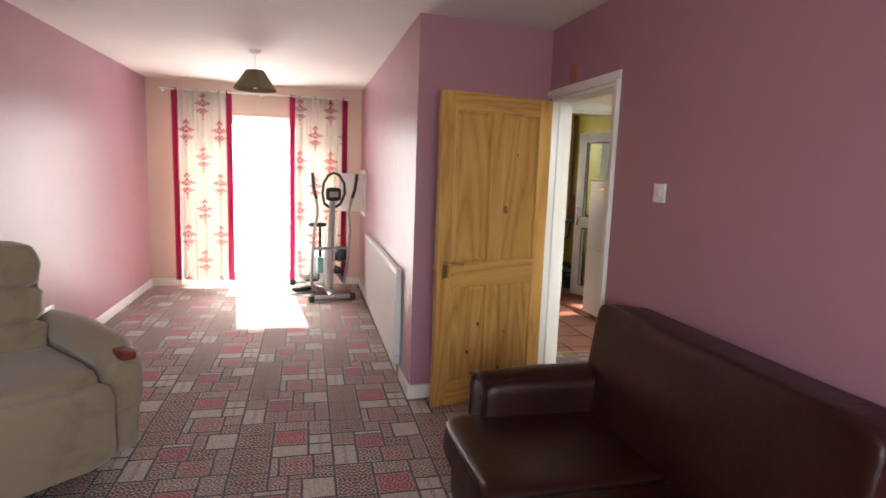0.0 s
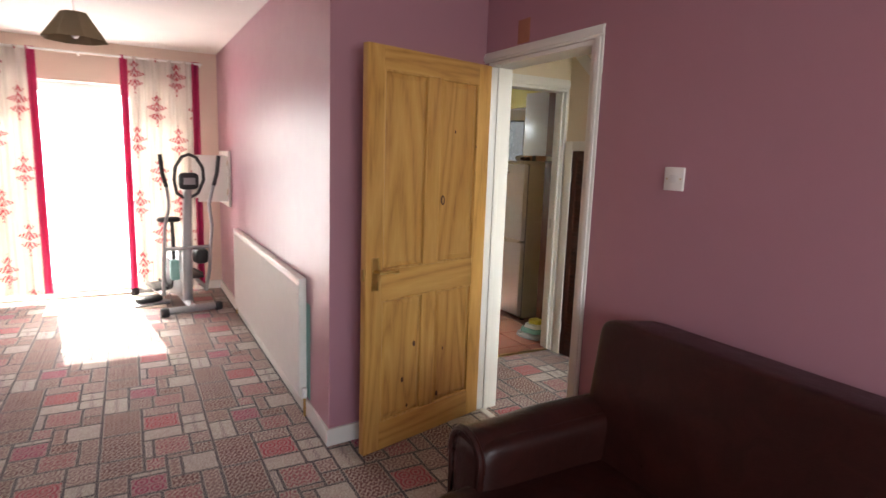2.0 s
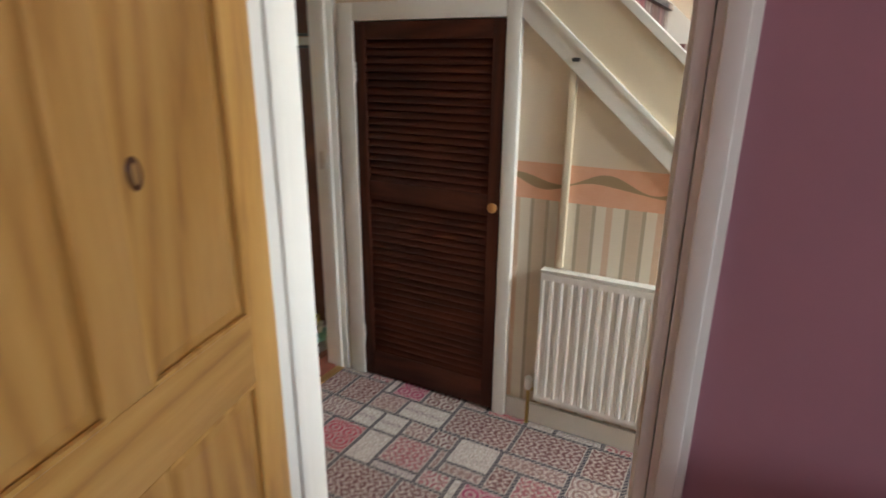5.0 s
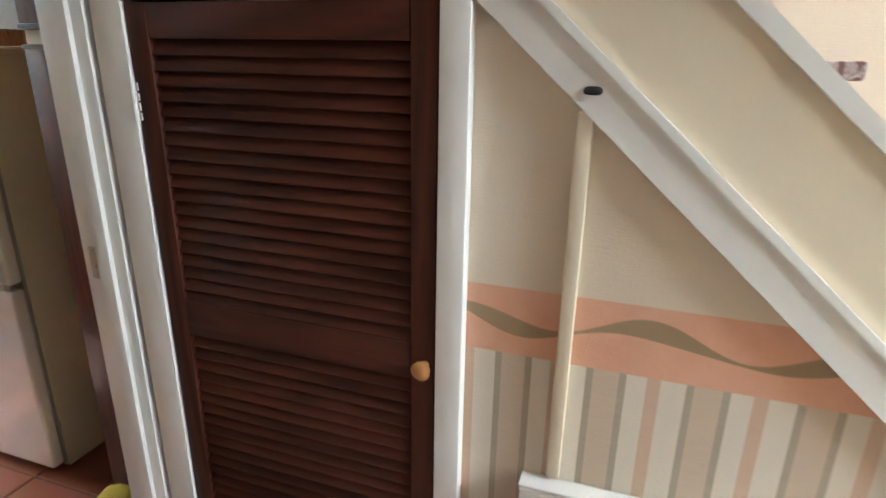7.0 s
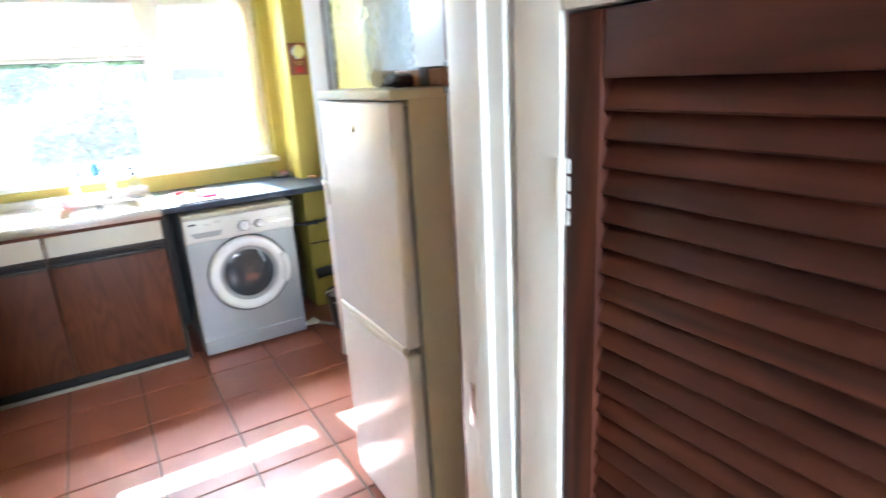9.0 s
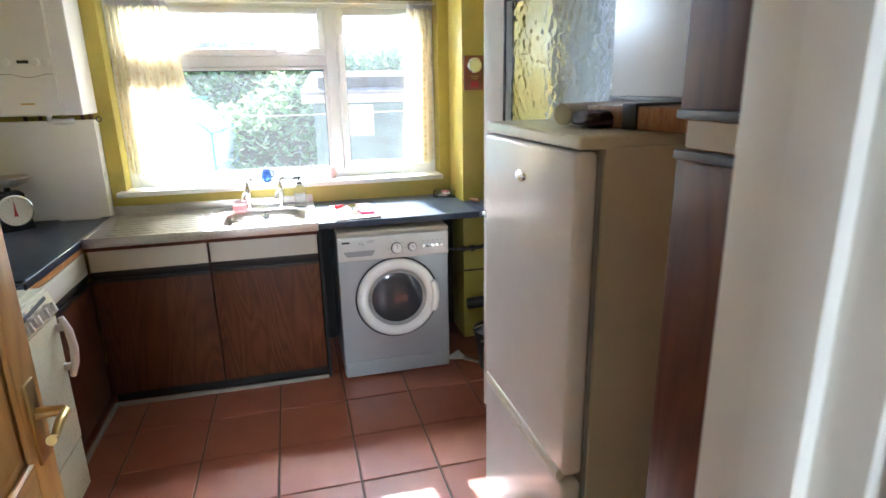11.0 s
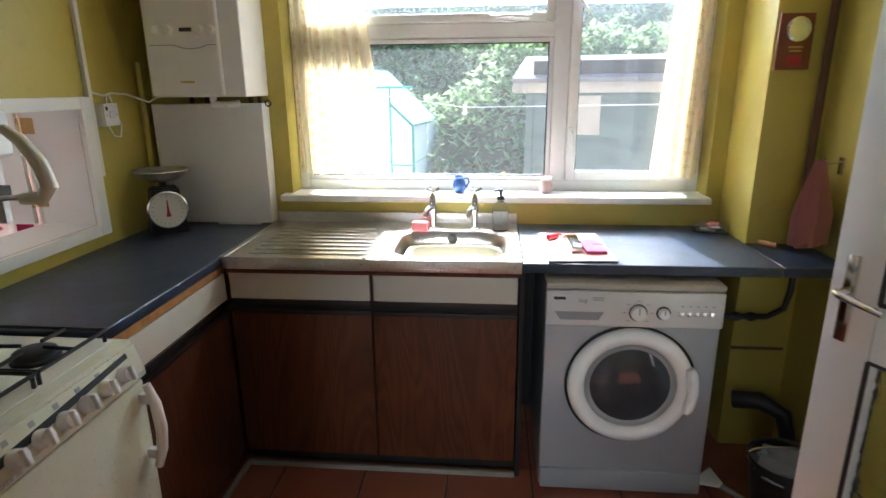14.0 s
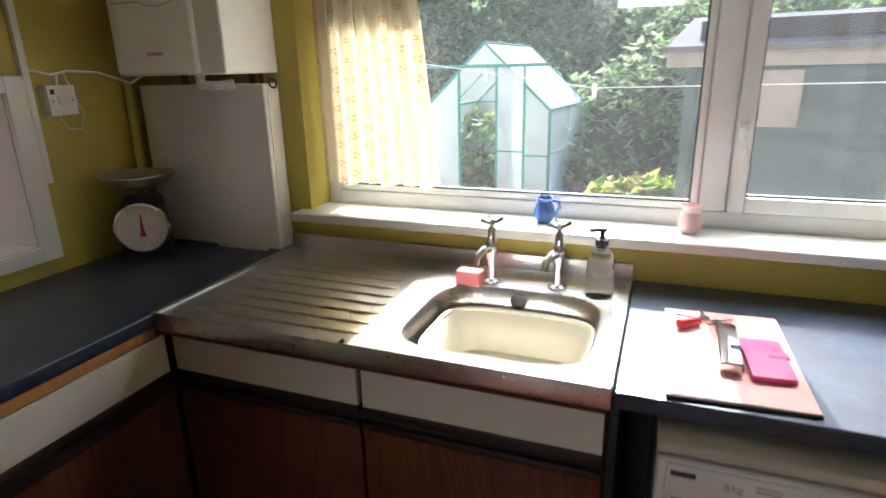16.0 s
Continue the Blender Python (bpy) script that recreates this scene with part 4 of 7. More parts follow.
# ---- sofa ----
def sofa():
    s = thing("sofa", "dark brown worn leather two-seat sofa against the pink wall", "sofa", (1.26, 1.97, 0), 90)
    L = M["leather"]           # local: x along the seat, -y is the front after the turn below
    W = 0.78
    bm = bmesh.new()
    puff(bm, (0, 0.03, 0.20), (2 * W - 0.16, 0.84, 0.30), 0.16)
    part("base", bm, L, s)
    for x in (-0.342, 0.342):
        bm = bmesh.new()
        puff(bm, (x, 0.09, 0.345), (0.68, 0.80, 0.17), 0.26, dent=0.05)
        part("seat_cushion", bm, L, s)
        bm = bmesh.new()
        ring = []
        for k in range(41):
            a = 2 * math.pi * k / 40
            c, d = math.cos(a), math.sin(a)
            ring.append((x + 0.335 * math.copysign(abs(c) ** 0.3, c), 0.09 + 0.395 * math.copysign(abs(d) ** 0.3, d), 0.405))
        tube(bm, ring, 0.006, 6, False)
        part("piping", bm, L, s)
    bm = bmesh.new()
    puff(bm, (0.02, -0.27, 0.585), (2 * W - 0.14, 0.24, 0.75), 0.13, pose(0, 0, 0, 8), 64, 28, 0.02)
    part("backrest", bm, L, s)
    for x in (-1, 1):
        bm = bmesh.new()
        puff(bm, (x * (W - 0.09), -0.03, 0.34), (0.20, 0.70, 0.50), 0.26, dent=0.03)
        tube(bm, [(x * (W - 0.08), -0.34, 0.515), (x * (W - 0.08), 0.0, 0.512), (x * (W - 0.08), 0.30, 0.50)], [0.105, 0.108, 0.10], 20)
        part("armrest", bm, L, s)
        bm = bmesh.new()
        ring = [(x * (W - 0.08) + 0.098 * math.cos(a), 0.305, 0.50 + 0.098 * math.sin(a)) for a in [math.radians(-20 + 22 * k) for k in range(11)]]
        tube(bm, [(ring[0][0], 0.305, 0.15)] + ring + [(ring[-1][0], 0.305, 0.15)], 0.013, 8)
        for k in range(9):
            z = 0.2 + k * 0.045
            puff(bm, (x * (W - 0.08) + 0.08 * x, 0.30, z), (0.03, 0.02, 0.04), 0.6, cols=10, rows=6)
        part("arm_front_trim", bm, L, s, "gathered leather arm front")
    for x in (-0.7, 0.7):
        for y in (-0.3, 0.36):
            bm = bmesh.new()
            lathe(bm, [(0.02, 0.0), (0.028, 0.02), (0.024, 0.06)], (x, y, 0), 14)
            part("foot", bm, M["black"], s)
    return s


sofa()


# ---- recliner ----
def recliner():
    r = thing("recliner_armchair", "stained beige velour riser recliner with wooden arm tips", "armchair", (-1.21, 3.20, 0), 42)
    V = M["velour"]
    bm = bmesh.new()
    box(bm, (-0.30, -0.30, 0.02), (0.30, 0.34, 0.12), 0.01)
    part("mechanism", bm, M["black"], r, "black metal lift base")
    bm = bmesh.new()
    puff(bm, (0, -0.03, 0.28), (0.64, 0.78, 0.38), 0.2)
    part("base", bm, V, r)
    bm = bmesh.new()
    puff(bm, (0, -0.06, 0.46), (0.56, 0.76, 0.20), 0.35, dent=0.08)
    part("seat_cushion", bm, V, r)
    bm = bmesh.new()
    puff(bm, (0, -0.43, 0.30), (0.60, 0.10, 0.40), 0.35, dent=0.06)
    part("footrest", bm, V, r)
    lean = pose(0, 0.30, 0.5, -10)
    bm = bmesh.new()
    puff(bm, (0, 0.10, 0.22), (0.66, 0.20, 0.72), 0.3, lean, dent=0.04)
    part("backrest", bm, V, r)
    for z, h, d in ((0.01, 0.20, 0.22), (0.19, 0.20, 0.20), (0.385, 0.24, 0.26)):
        bm = bmesh.new()
        puff(bm, (0, -0.08, z + 0.06), (0.56, d, h), 0.42, lean, dent=0.08)
        part("back_cushion", bm, V, r)
    for x in (-1, 1):
        bm = bmesh.new()
        puff(bm, (x * 0.37, -0.02, 0.33), (0.17, 0.80, 0.50), 0.3, dent=0.04)
        tube(bm, [(x * 0.37, 0.34, 0.60), (x * 0.37, 0.0, 0.605), (x * 0.37, -0.30, 0.575), (x * 0.37, -0.40, 0.50)], [0.085, 0.095, 0.095, 0.08], 18)
        puff(bm, (x * 0.37, -0.36, 0.45), (0.18, 0.16, 0.30), 0.5)
        part("armrest", bm, V, r)
        bm = bmesh.new()
        puff(bm, (x * 0.37, -0.40, 0.60), (0.075, 0.15, 0.05), 0.5, cols=16, rows=10)
        part("arm_tip", bm, M["rosewood"], r, "polished reddish wooden arm tip")
    bm = bmesh.new()
    tube(bm, [(-0.28, -0.36, 0.50), (-0.27, -0.47, 0.44), (-0.26, -0.48, 0.3), (-0.28, -0.46, 0.12), (-0.22, -0.44, 0.03)], 0.011, 8)
    box(bm, (-0.31, -0.40, 0.49), (-0.25, -0.34, 0.53), 0.008)
    part("control_cable", bm, M["black"], r, "black handset cable hanging over the front")


recliner()

heater = thing("wall_heater", "small white wall heater with a dark grille", "heater", (LEFT, 4.25, -0.16))
part("case", boxes(((0.0, 0.0, 0.17), (0.09, 0.42, 0.53)), bevel=0.012), M["white"], heater)
for i in range(9):
    part("slat", boxes(((0.088, 0.05, 0.22 + i * 0.03), (0.094, 0.37, 0.235 + i * 0.03)), bevel=0.002), M["dark"], heater)


leaner = thing("picture_frame", "white framed picture leaning against the pink wall", "picture frame")
leaner.matrix_world = pose(-1.60, 4.66, 0.0, 0, -5, 0)
part("backing", boxes(((0.004, -0.20, 0.012), (0.012, 0.20, 0.428))), M["grey"], leaner)
for lo, hi in (((0.0, -0.22, 0.0), (0.022, -0.195, 0.44)), ((0.0, 0.195, 0.0), (0.022, 0.22, 0.44)), ((0.0, -0.195, 0.0), (0.022, 0.195, 0.026)), ((0.0, -0.195, 0.414), (0.022, 0.195, 0.44))):
    part("rail", boxes((lo, hi), bevel=0.003), M["white"], leaner)

# ---- elliptical trainer ----
def trainer():
    e = thing("elliptical_trainer", "grey and black elliptical cross trainer on the carpet", "exercise machine", (0.46, 6.715, 0), 13)
    S, B = M["silver"], M["black"]

    def bar(name, pts, r, mat, label="", sides=12):
        bm = bmesh.new()
        tube(bm, pts, r, sides)
        return part(name, bm, mat, e, label)
    for y, half in ((0.0, 0.235), (0.98, 0.24)):
        b = bar("base_tube", [(-half, y, 0.045), (half, y, 0.045)], 0.032, S)
        for x in (-half, half):
            bm = bmesh.new()
            puff(bm, (x, y, 0.042), (0.07, 0.075, 0.08), 0.4, cols=14, rows=8)
            part("foot_cap", bm, B, b)
    bar("main_beam", [(0, 0.0, 0.06), (0, 0.35, 0.13), (0, 0.98, 0.06)], 0.035, S)
    bar("post", [(0, 0.12, 0.10), (0, 0.10, 0.55), (0, 0.02, 1.18)], [0.045, 0.042, 0.036], S, "tapered grey upright")
    bm = bmesh.new()
    puff(bm, (0, 0.40, 0.34), (0.13, 0.56, 0.44), 0.45)
    part("flywheel_cover", bm, S, e, "grey flywheel housing")
    bm = bmesh.new()
    lathe(bm, [(0.02, -0.08), (0.15, -0.075), (0.16, 0.0), (0.15, 0.075), (0.02, 0.08)], (0, 0.45, 0.30), 24, "x")
    part("crank_disc", bm, B, e)
    bm = bmesh.new()
    puff(bm, (0, -0.015, 1.21), (0.17, 0.06, 0.15), 0.5, pose(0, 0, 0))
    c = part("console", bm, B, e, "black console with display")
    part("display", boxes(((-0.05, -0.048, 1.18), (0.05, -0.044, 1.24)), bevel=0.002), M["grey"], c)
    loop = [(-0.09, 0.02, 1.10), (-0.125, -0.03, 1.22), (-0.115, -0.04, 1.33), (-0.06, -0.04, 1.42), (0, -0.04, 1.445), (0.06, -0.04, 1.42), (0.115, -0.04, 1.33), (0.125, -0.03, 1.22), (0.09, 0.02, 1.10), (0, 0.04, 1.04), (-0.09, 0.02, 1.10)]
    bar("fixed_handlebar", loop, 0.015, B, "looped black foam handlebar")
    bar("crossbar", [(-0.20, 0.06, 0.60), (0.20, 0.06, 0.60)], 0.016, S)
    for x in (-1, 1):
        bend = -0.04 if x < 0 else 0.05
        arm = bar("swing_arm", [(x * 0.20, 0.06, 0.58), (x * 0.205, 0.02, 0.80), (x * 0.17, -0.02, 1.0), (x * 0.20, -0.06, 1.18)], 0.015, S)
        bm = bmesh.new()
        tube(bm, [(x * 0.20, -0.06, 1.17), (x * 0.245, -0.08 + bend, 1.28), (x * 0.26, -0.09 + bend, 1.44)], 0.018, 10)
        part("grip", bm, B, arm, "black foam grip")
        bar("link_arm", [(x * 0.20, 0.06, 0.62), (x * 0.205, 0.10, 0.40), (x * 0.19, 0.18, 0.17)], 0.017, S)
        bar("pedal_arm", [(x * 0.19, 0.16, 0.17), (x * 0.18, 0.5, 0.20 + 0.05 * x), (x * 0.16, 0.85, 0.22 + 0.08 * x)], 0.019, S)
        bm = bmesh.new()
        box(bm, (x * 0.16 - 0.065, 0.32, 0.21 + 0.04 * x), (x * 0.16 + 0.065, 0.66, 0.235 + 0.04 * x), 0.01)
        for a in (-0.06, 0.055):
            box(bm, (x * 0.16 + a, 0.33, 0.235 + 0.04 * x), (x * 0.16 + a + 0.006, 0.65, 0.265 + 0.04 * x), 0.002)
        part("pedal", bm, B, e, "ribbed black foot plate")
    bm = bmesh.new()
    puff(bm, (-0.14, 0.12, 0.86), (0.20, 0.10, 0.05), 0.6, cols=18, rows=10)
    part("seat", bm, B, e, "small black saddle on a side post")
    bar("seat_post", [(-0.10, 0.14, 0.36), (-0.11, 0.13, 0.84)], 0.016, B)
    bm = bmesh.new()
    puff(bm, (0.14, 0.16, 0.50), (0.12, 0.16, 0.14), 0.5, cols=16, rows=10)
    part("rear_pad", bm, B, e)
    part("bottle_holder", boxes(((-0.16, 0.02, 0.32), (-0.09, 0.09, 0.50)), bevel=0.012), M["teal"], e, "green plastic bottle in a holder")


trainer()
slip = thing("step_platform", "low grey and black exercise step on the carpet", "exercise step", (0.12, 7.18, 0), 20)
part("platform", boxes(((-0.16, -0.10, 0.0), (0.16, 0.10, 0.03)), bevel=0.012), M["grey"], slip)
bm = bmesh.new()
puff(bm, (0.0, 0, 0.055), (0.24, 0.15, 0.06), 0.6, cols=18, rows=8)
part("pad", bm, M["black"], slip)
solid("door_mat", boxes(((-0.72, 7.02, 0.0), (0.26, 7.60, 0.008)), bevel=0.002), M["cream_wall"], "pale rectangular mat in front of the patio door", "mat")


# ---- hall: stairs and cupboard under them ----
SLOPE = 0.90
def under(y):
    return 1.0456 + SLOPE * (y - 3.18)


stairs = thing("stairs", "cream painted staircase rising beside the hall", "stairs", kind="structure")
n = 14
for i in range(n):
    y0 = 1.72 + i * 0.2136
    z = 0.186 * (i + 1)
    if y0 > KBACK - 0.1:
        break
    part("tread", boxes(((STAIR + 0.045, y0 - 0.02, z - 0.028), (3.82, min(y0 + 0.235, KBACK), z)), bevel=0.006), M["carpet"], stairs)
    part("riser", boxes(((STAIR + 0.045, y0, z - 0.186), (3.82, y0 + 0.016, z - 0.029))), M["carpet"], stairs)


def sloped(y0, y1, low, high, x0, x1):
    """A board along the stairs between two heights above the underside line."""
    bm = bmesh.new()
    prism(bm, [(y0, under(y0) + low), (y1, under(y1) + low), (y1, under(y1) + high), (y0, under(y0) + high)], 1.0, lambda u, v, d: (x0 + (x1 - x0) * d, u, v))
    return bm


part("stringer", sloped(2.0, KBACK - 0.002, 0.09, 0.33, STAIR - 0.012, STAIR + 0.04), M["beige"], stairs, "cream painted outer stair string", smooth=0)
part("string_moulding", sloped(2.0, KBACK - 0.002, 0.0, 0.09, STAIR - 0.024, STAIR + 0.02), M["gloss"], stairs, "white moulding under the string", smooth=0)
part("string_moulding", sloped(2.0, KBACK - 0.002, 0.085, 0.105, STAIR - 0.030, STAIR - 0.010), M["gloss"], stairs, smooth=0)
part("string_capping", sloped(2.0, KBACK - 0.002, 0.33, 0.365, STAIR - 0.02, STAIR + 0.05), M["gloss"], stairs, "white capping rail on the string", smooth=0)
part("wall_string", sloped(2.0, KBACK - 0.002, 0.18, 0.42, 3.80, 3.82), M["gloss"], stairs, smooth=0)
DY0, DY1, DTOP = 3.822, 4.482, 1.574
bm = bmesh.new()
prism(bm, [(1.96, 0), (3.79, 0), (3.79, under(3.79) + 0.02), (1.96, under(1.96) + 0.02)], 0.03, lambda u, v, d: (STAIR + d, u, v))
solid("wall_spandrel", bm, M["paper"], "striped hall paper with a peach border under the stairs", "wall", "structure", smooth=0)
bm = bmesh.new()
prism(bm, [(3.79, 1.62), (KBACK, 1.62), (KBACK, under(KBACK) + 0.02), (3.79, under(3.79) + 0.02)], 0.03, lambda u, v, d: (STAIR + d, u, v))
solid("wall_over_cupboard", bm, M["beige"], "cream panel over the cupboard door", "wall", "structure", smooth=0)
cup_frame = thing("cupboard_frame", "white painted frame of the under-stairs cupboard", "door frame", kind="structure")
for lo, hi in (((STAIR - 0.028, 3.768, 0), (STAIR + 0.03, DY0, 1.645)), ((STAIR - 0.028, DY1, 0), (STAIR + 0.03, KBACK - 0.018, 1.645)), ((STAIR - 0.028, DY0, DTOP + 0.003), (STAIR + 0.03, DY1, 1.645))):
    part("frame_post" if hi[2] > 1.6 and lo[2] == 0 else "frame_head", boxes((lo, hi), bevel=0.004), M["gloss"], cup_frame)
# black sheet behind the louvres in place of the cupboard's inner shade
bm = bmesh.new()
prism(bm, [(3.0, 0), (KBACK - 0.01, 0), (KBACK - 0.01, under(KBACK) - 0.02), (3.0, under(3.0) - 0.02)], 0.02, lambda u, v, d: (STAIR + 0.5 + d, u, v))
solid("cupboard_back", bm, M["dark"], "near-black sheet standing for the shade inside the under-stairs cupboard", "panel", "structure", smooth=0)


def louvre_door():
    d = thing("door_3", "closed dark mahogany louvred cupboard door", "cupboard door")
    x0, x1 = STAIR - 0.022, STAIR + 0.008
    a, b = DY0 + 0.003, DY1 - 0.003
    st = 0.05
    for ya, yb in ((a, a + st), (b - st, b)):
        part("stile", boxes(((x0, ya, 0.012), (x1, yb, DTOP)), bevel=0.003), M["mahogany_up"], d)
    for za, zb in ((0.012, 0.14), (0.86, 0.945), (1.508, DTOP)):
        part("rail", boxes(((x0 + 0.001, a + st, za), (x1, b - st, zb)), bevel=0.003), M["mahogany"], d)
    mesh = None
    for z0, z1 in ((0.14, 0.86), (0.945, 1.508)):
        count = int((z1 - z0) / 0.0295)
        for i in range(count):
            z = z0 + (i + 0.5) * (z1 - z0) / count
            if mesh is None:
                bm = bmesh.new()
                box(bm, (-0.019, a + st - 0.003, -0.0035), (0.019, b - st + 0.003, 0.0035), 0.0025, 2)
                bmesh.ops.rotate(bm, verts=bm.verts, matrix=Matrix.Rotation(radians(-61), 3, "Y"))
                s = part("slat", bm, M["mahogany"], d)
                mesh = s.data
            else:
                s = new("slat", mesh)
                s.parent = d
            s.location = (STAIR - 0.006, 0, z)
    bm = bmesh.new()
    lathe(bm, [(0.008, 0), (0.008, -0.012), (0.017, -0.02), (0.020, -0.03), (0.013, -0.036), (0.004, -0.037)], (x0, a + 0.018, 0.902), 18, "x")
    part("knob", bm, M["oak"], d, "turned wooden knob")
    for z in (0.22, 1.385):
        bm = bmesh.new()
        tube(bm, [(x0 - 0.004, b + 0.004, z - 0.04), (x0 - 0.004, b + 0.004, z + 0.04)], 0.006, 10)
        for i in range(4):
            box(bm, (x0 - 0.003, b - 0.008, z - 0.038 + i * 0.02), (x0 - 0.0005, b + 0.018, z - 0.022 + i * 0.02))
        part("hinge", bm, M["gloss"], d, "painted steel butt hinge")


M["mahogany_up"] = timber("dark_mahogany_upright", (0.016, 0.0045, 0.0028), (0.053, 0.014, 0.007), (0.092, 0.025, 0.0118), axis="z", rough=0.5, gloss=0.22)
louvre_door()
batten = solid("pipe_batten", boxes(((STAIR - 0.02, 3.565, 0.70), (STAIR + 0.001, 3.59, under(3.565) + 0.012)), bevel=0.003), M["beige"], "cream painted pipe cover on the striped wall", "pipe cover", "structure")
bm = bmesh.new()
puff(bm, (STAIR - 0.03, 3.569, 1.438), (0.010, 0.03, 0.014), 0.7, cols=12, rows=8)
solid("screw_hook", bm, M["black"], "small black hook on the stair moulding", "hook")

# ---- kitchen materials ----
def terracotta():
    k = Mat("terracotta_quarry_tile", (0.27, 0.085, 0.045), 0.3)
    v = k.coords()
    r = k.node("ObjectInfo").outputs["Random"]
    add = k.node("VectorMath")
    add.operation = "ADD"
    k.to(v, add.inputs[0])
    k.to(k.math("MULTIPLY", r, 90.0), add.inputs[1])
    v = add.outputs[0]
    n, n2 = k.noise(v, 6, 5), k.noise(v, 60, 4)
    c = k.mix(n, (0.20, 0.058, 0.033), (0.33, 0.115, 0.06))
    c = k.mix(k.math("MULTIPLY", r, 0.45), c, (0.24, 0.070, 0.045))
    k.color(c)
    k.rough(k.math("ADD", 0.3, k.math("MULTIPLY", n, 0.1)))
    k.bump(n2, 0.06, 0.001)
    return k.m


def slate_top():
    k = Mat("mottled_slate_blue_worktop", (0.05, 0.065, 0.09), 0.36)
    v = k.coords()
    n, n2 = k.noise(v, 9, 7, 0.65, 0.5), k.noise(v, 90, 3)
    c = k.ramp(n, [(0.3, (0.018, 0.026, 0.044)), (0.55, (0.030, 0.044, 0.072)), (0.8, (0.068, 0.095, 0.14))])
    k.color(k.mix(k.math("MULTIPLY", n2, 0.3), c, (0.02, 0.025, 0.034)))
    k.rough(k.math("ADD", 0.26, k.math("MULTIPLY", n2, 0.14)))
    k.bump(n2, 0.08, 0.001)
    return k.m


def foliage(name, dark, light, yellow):
    k = Mat(name, dark, 0.55)
    r = k.node("NewGeometry").outputs["Random Per Island"]
    v = k.coords()
    c = k.ramp(k.math("ADD", k.math("MULTIPLY", r, 0.7), k.math("MULTIPLY", k.noise(v, 0.9, 3), 0.4)), [(0.15, dark), (0.6, light), (0.95, yellow)])
    k.color(c)
    thin = k.node("BsdfTranslucent")
    k.to(c, thin.inputs["Color"])
    m = k.node("MixShader")
    m.inputs[0].default_value = 0.65
    k.t.links.new(k.b.outputs[0], m.inputs[1])
    k.t.links.new(thin.outputs[0], m.inputs[2])
    k.t.links.new(m.outputs[0], k.t.nodes["Material Output"].inputs[0])
    return k.m


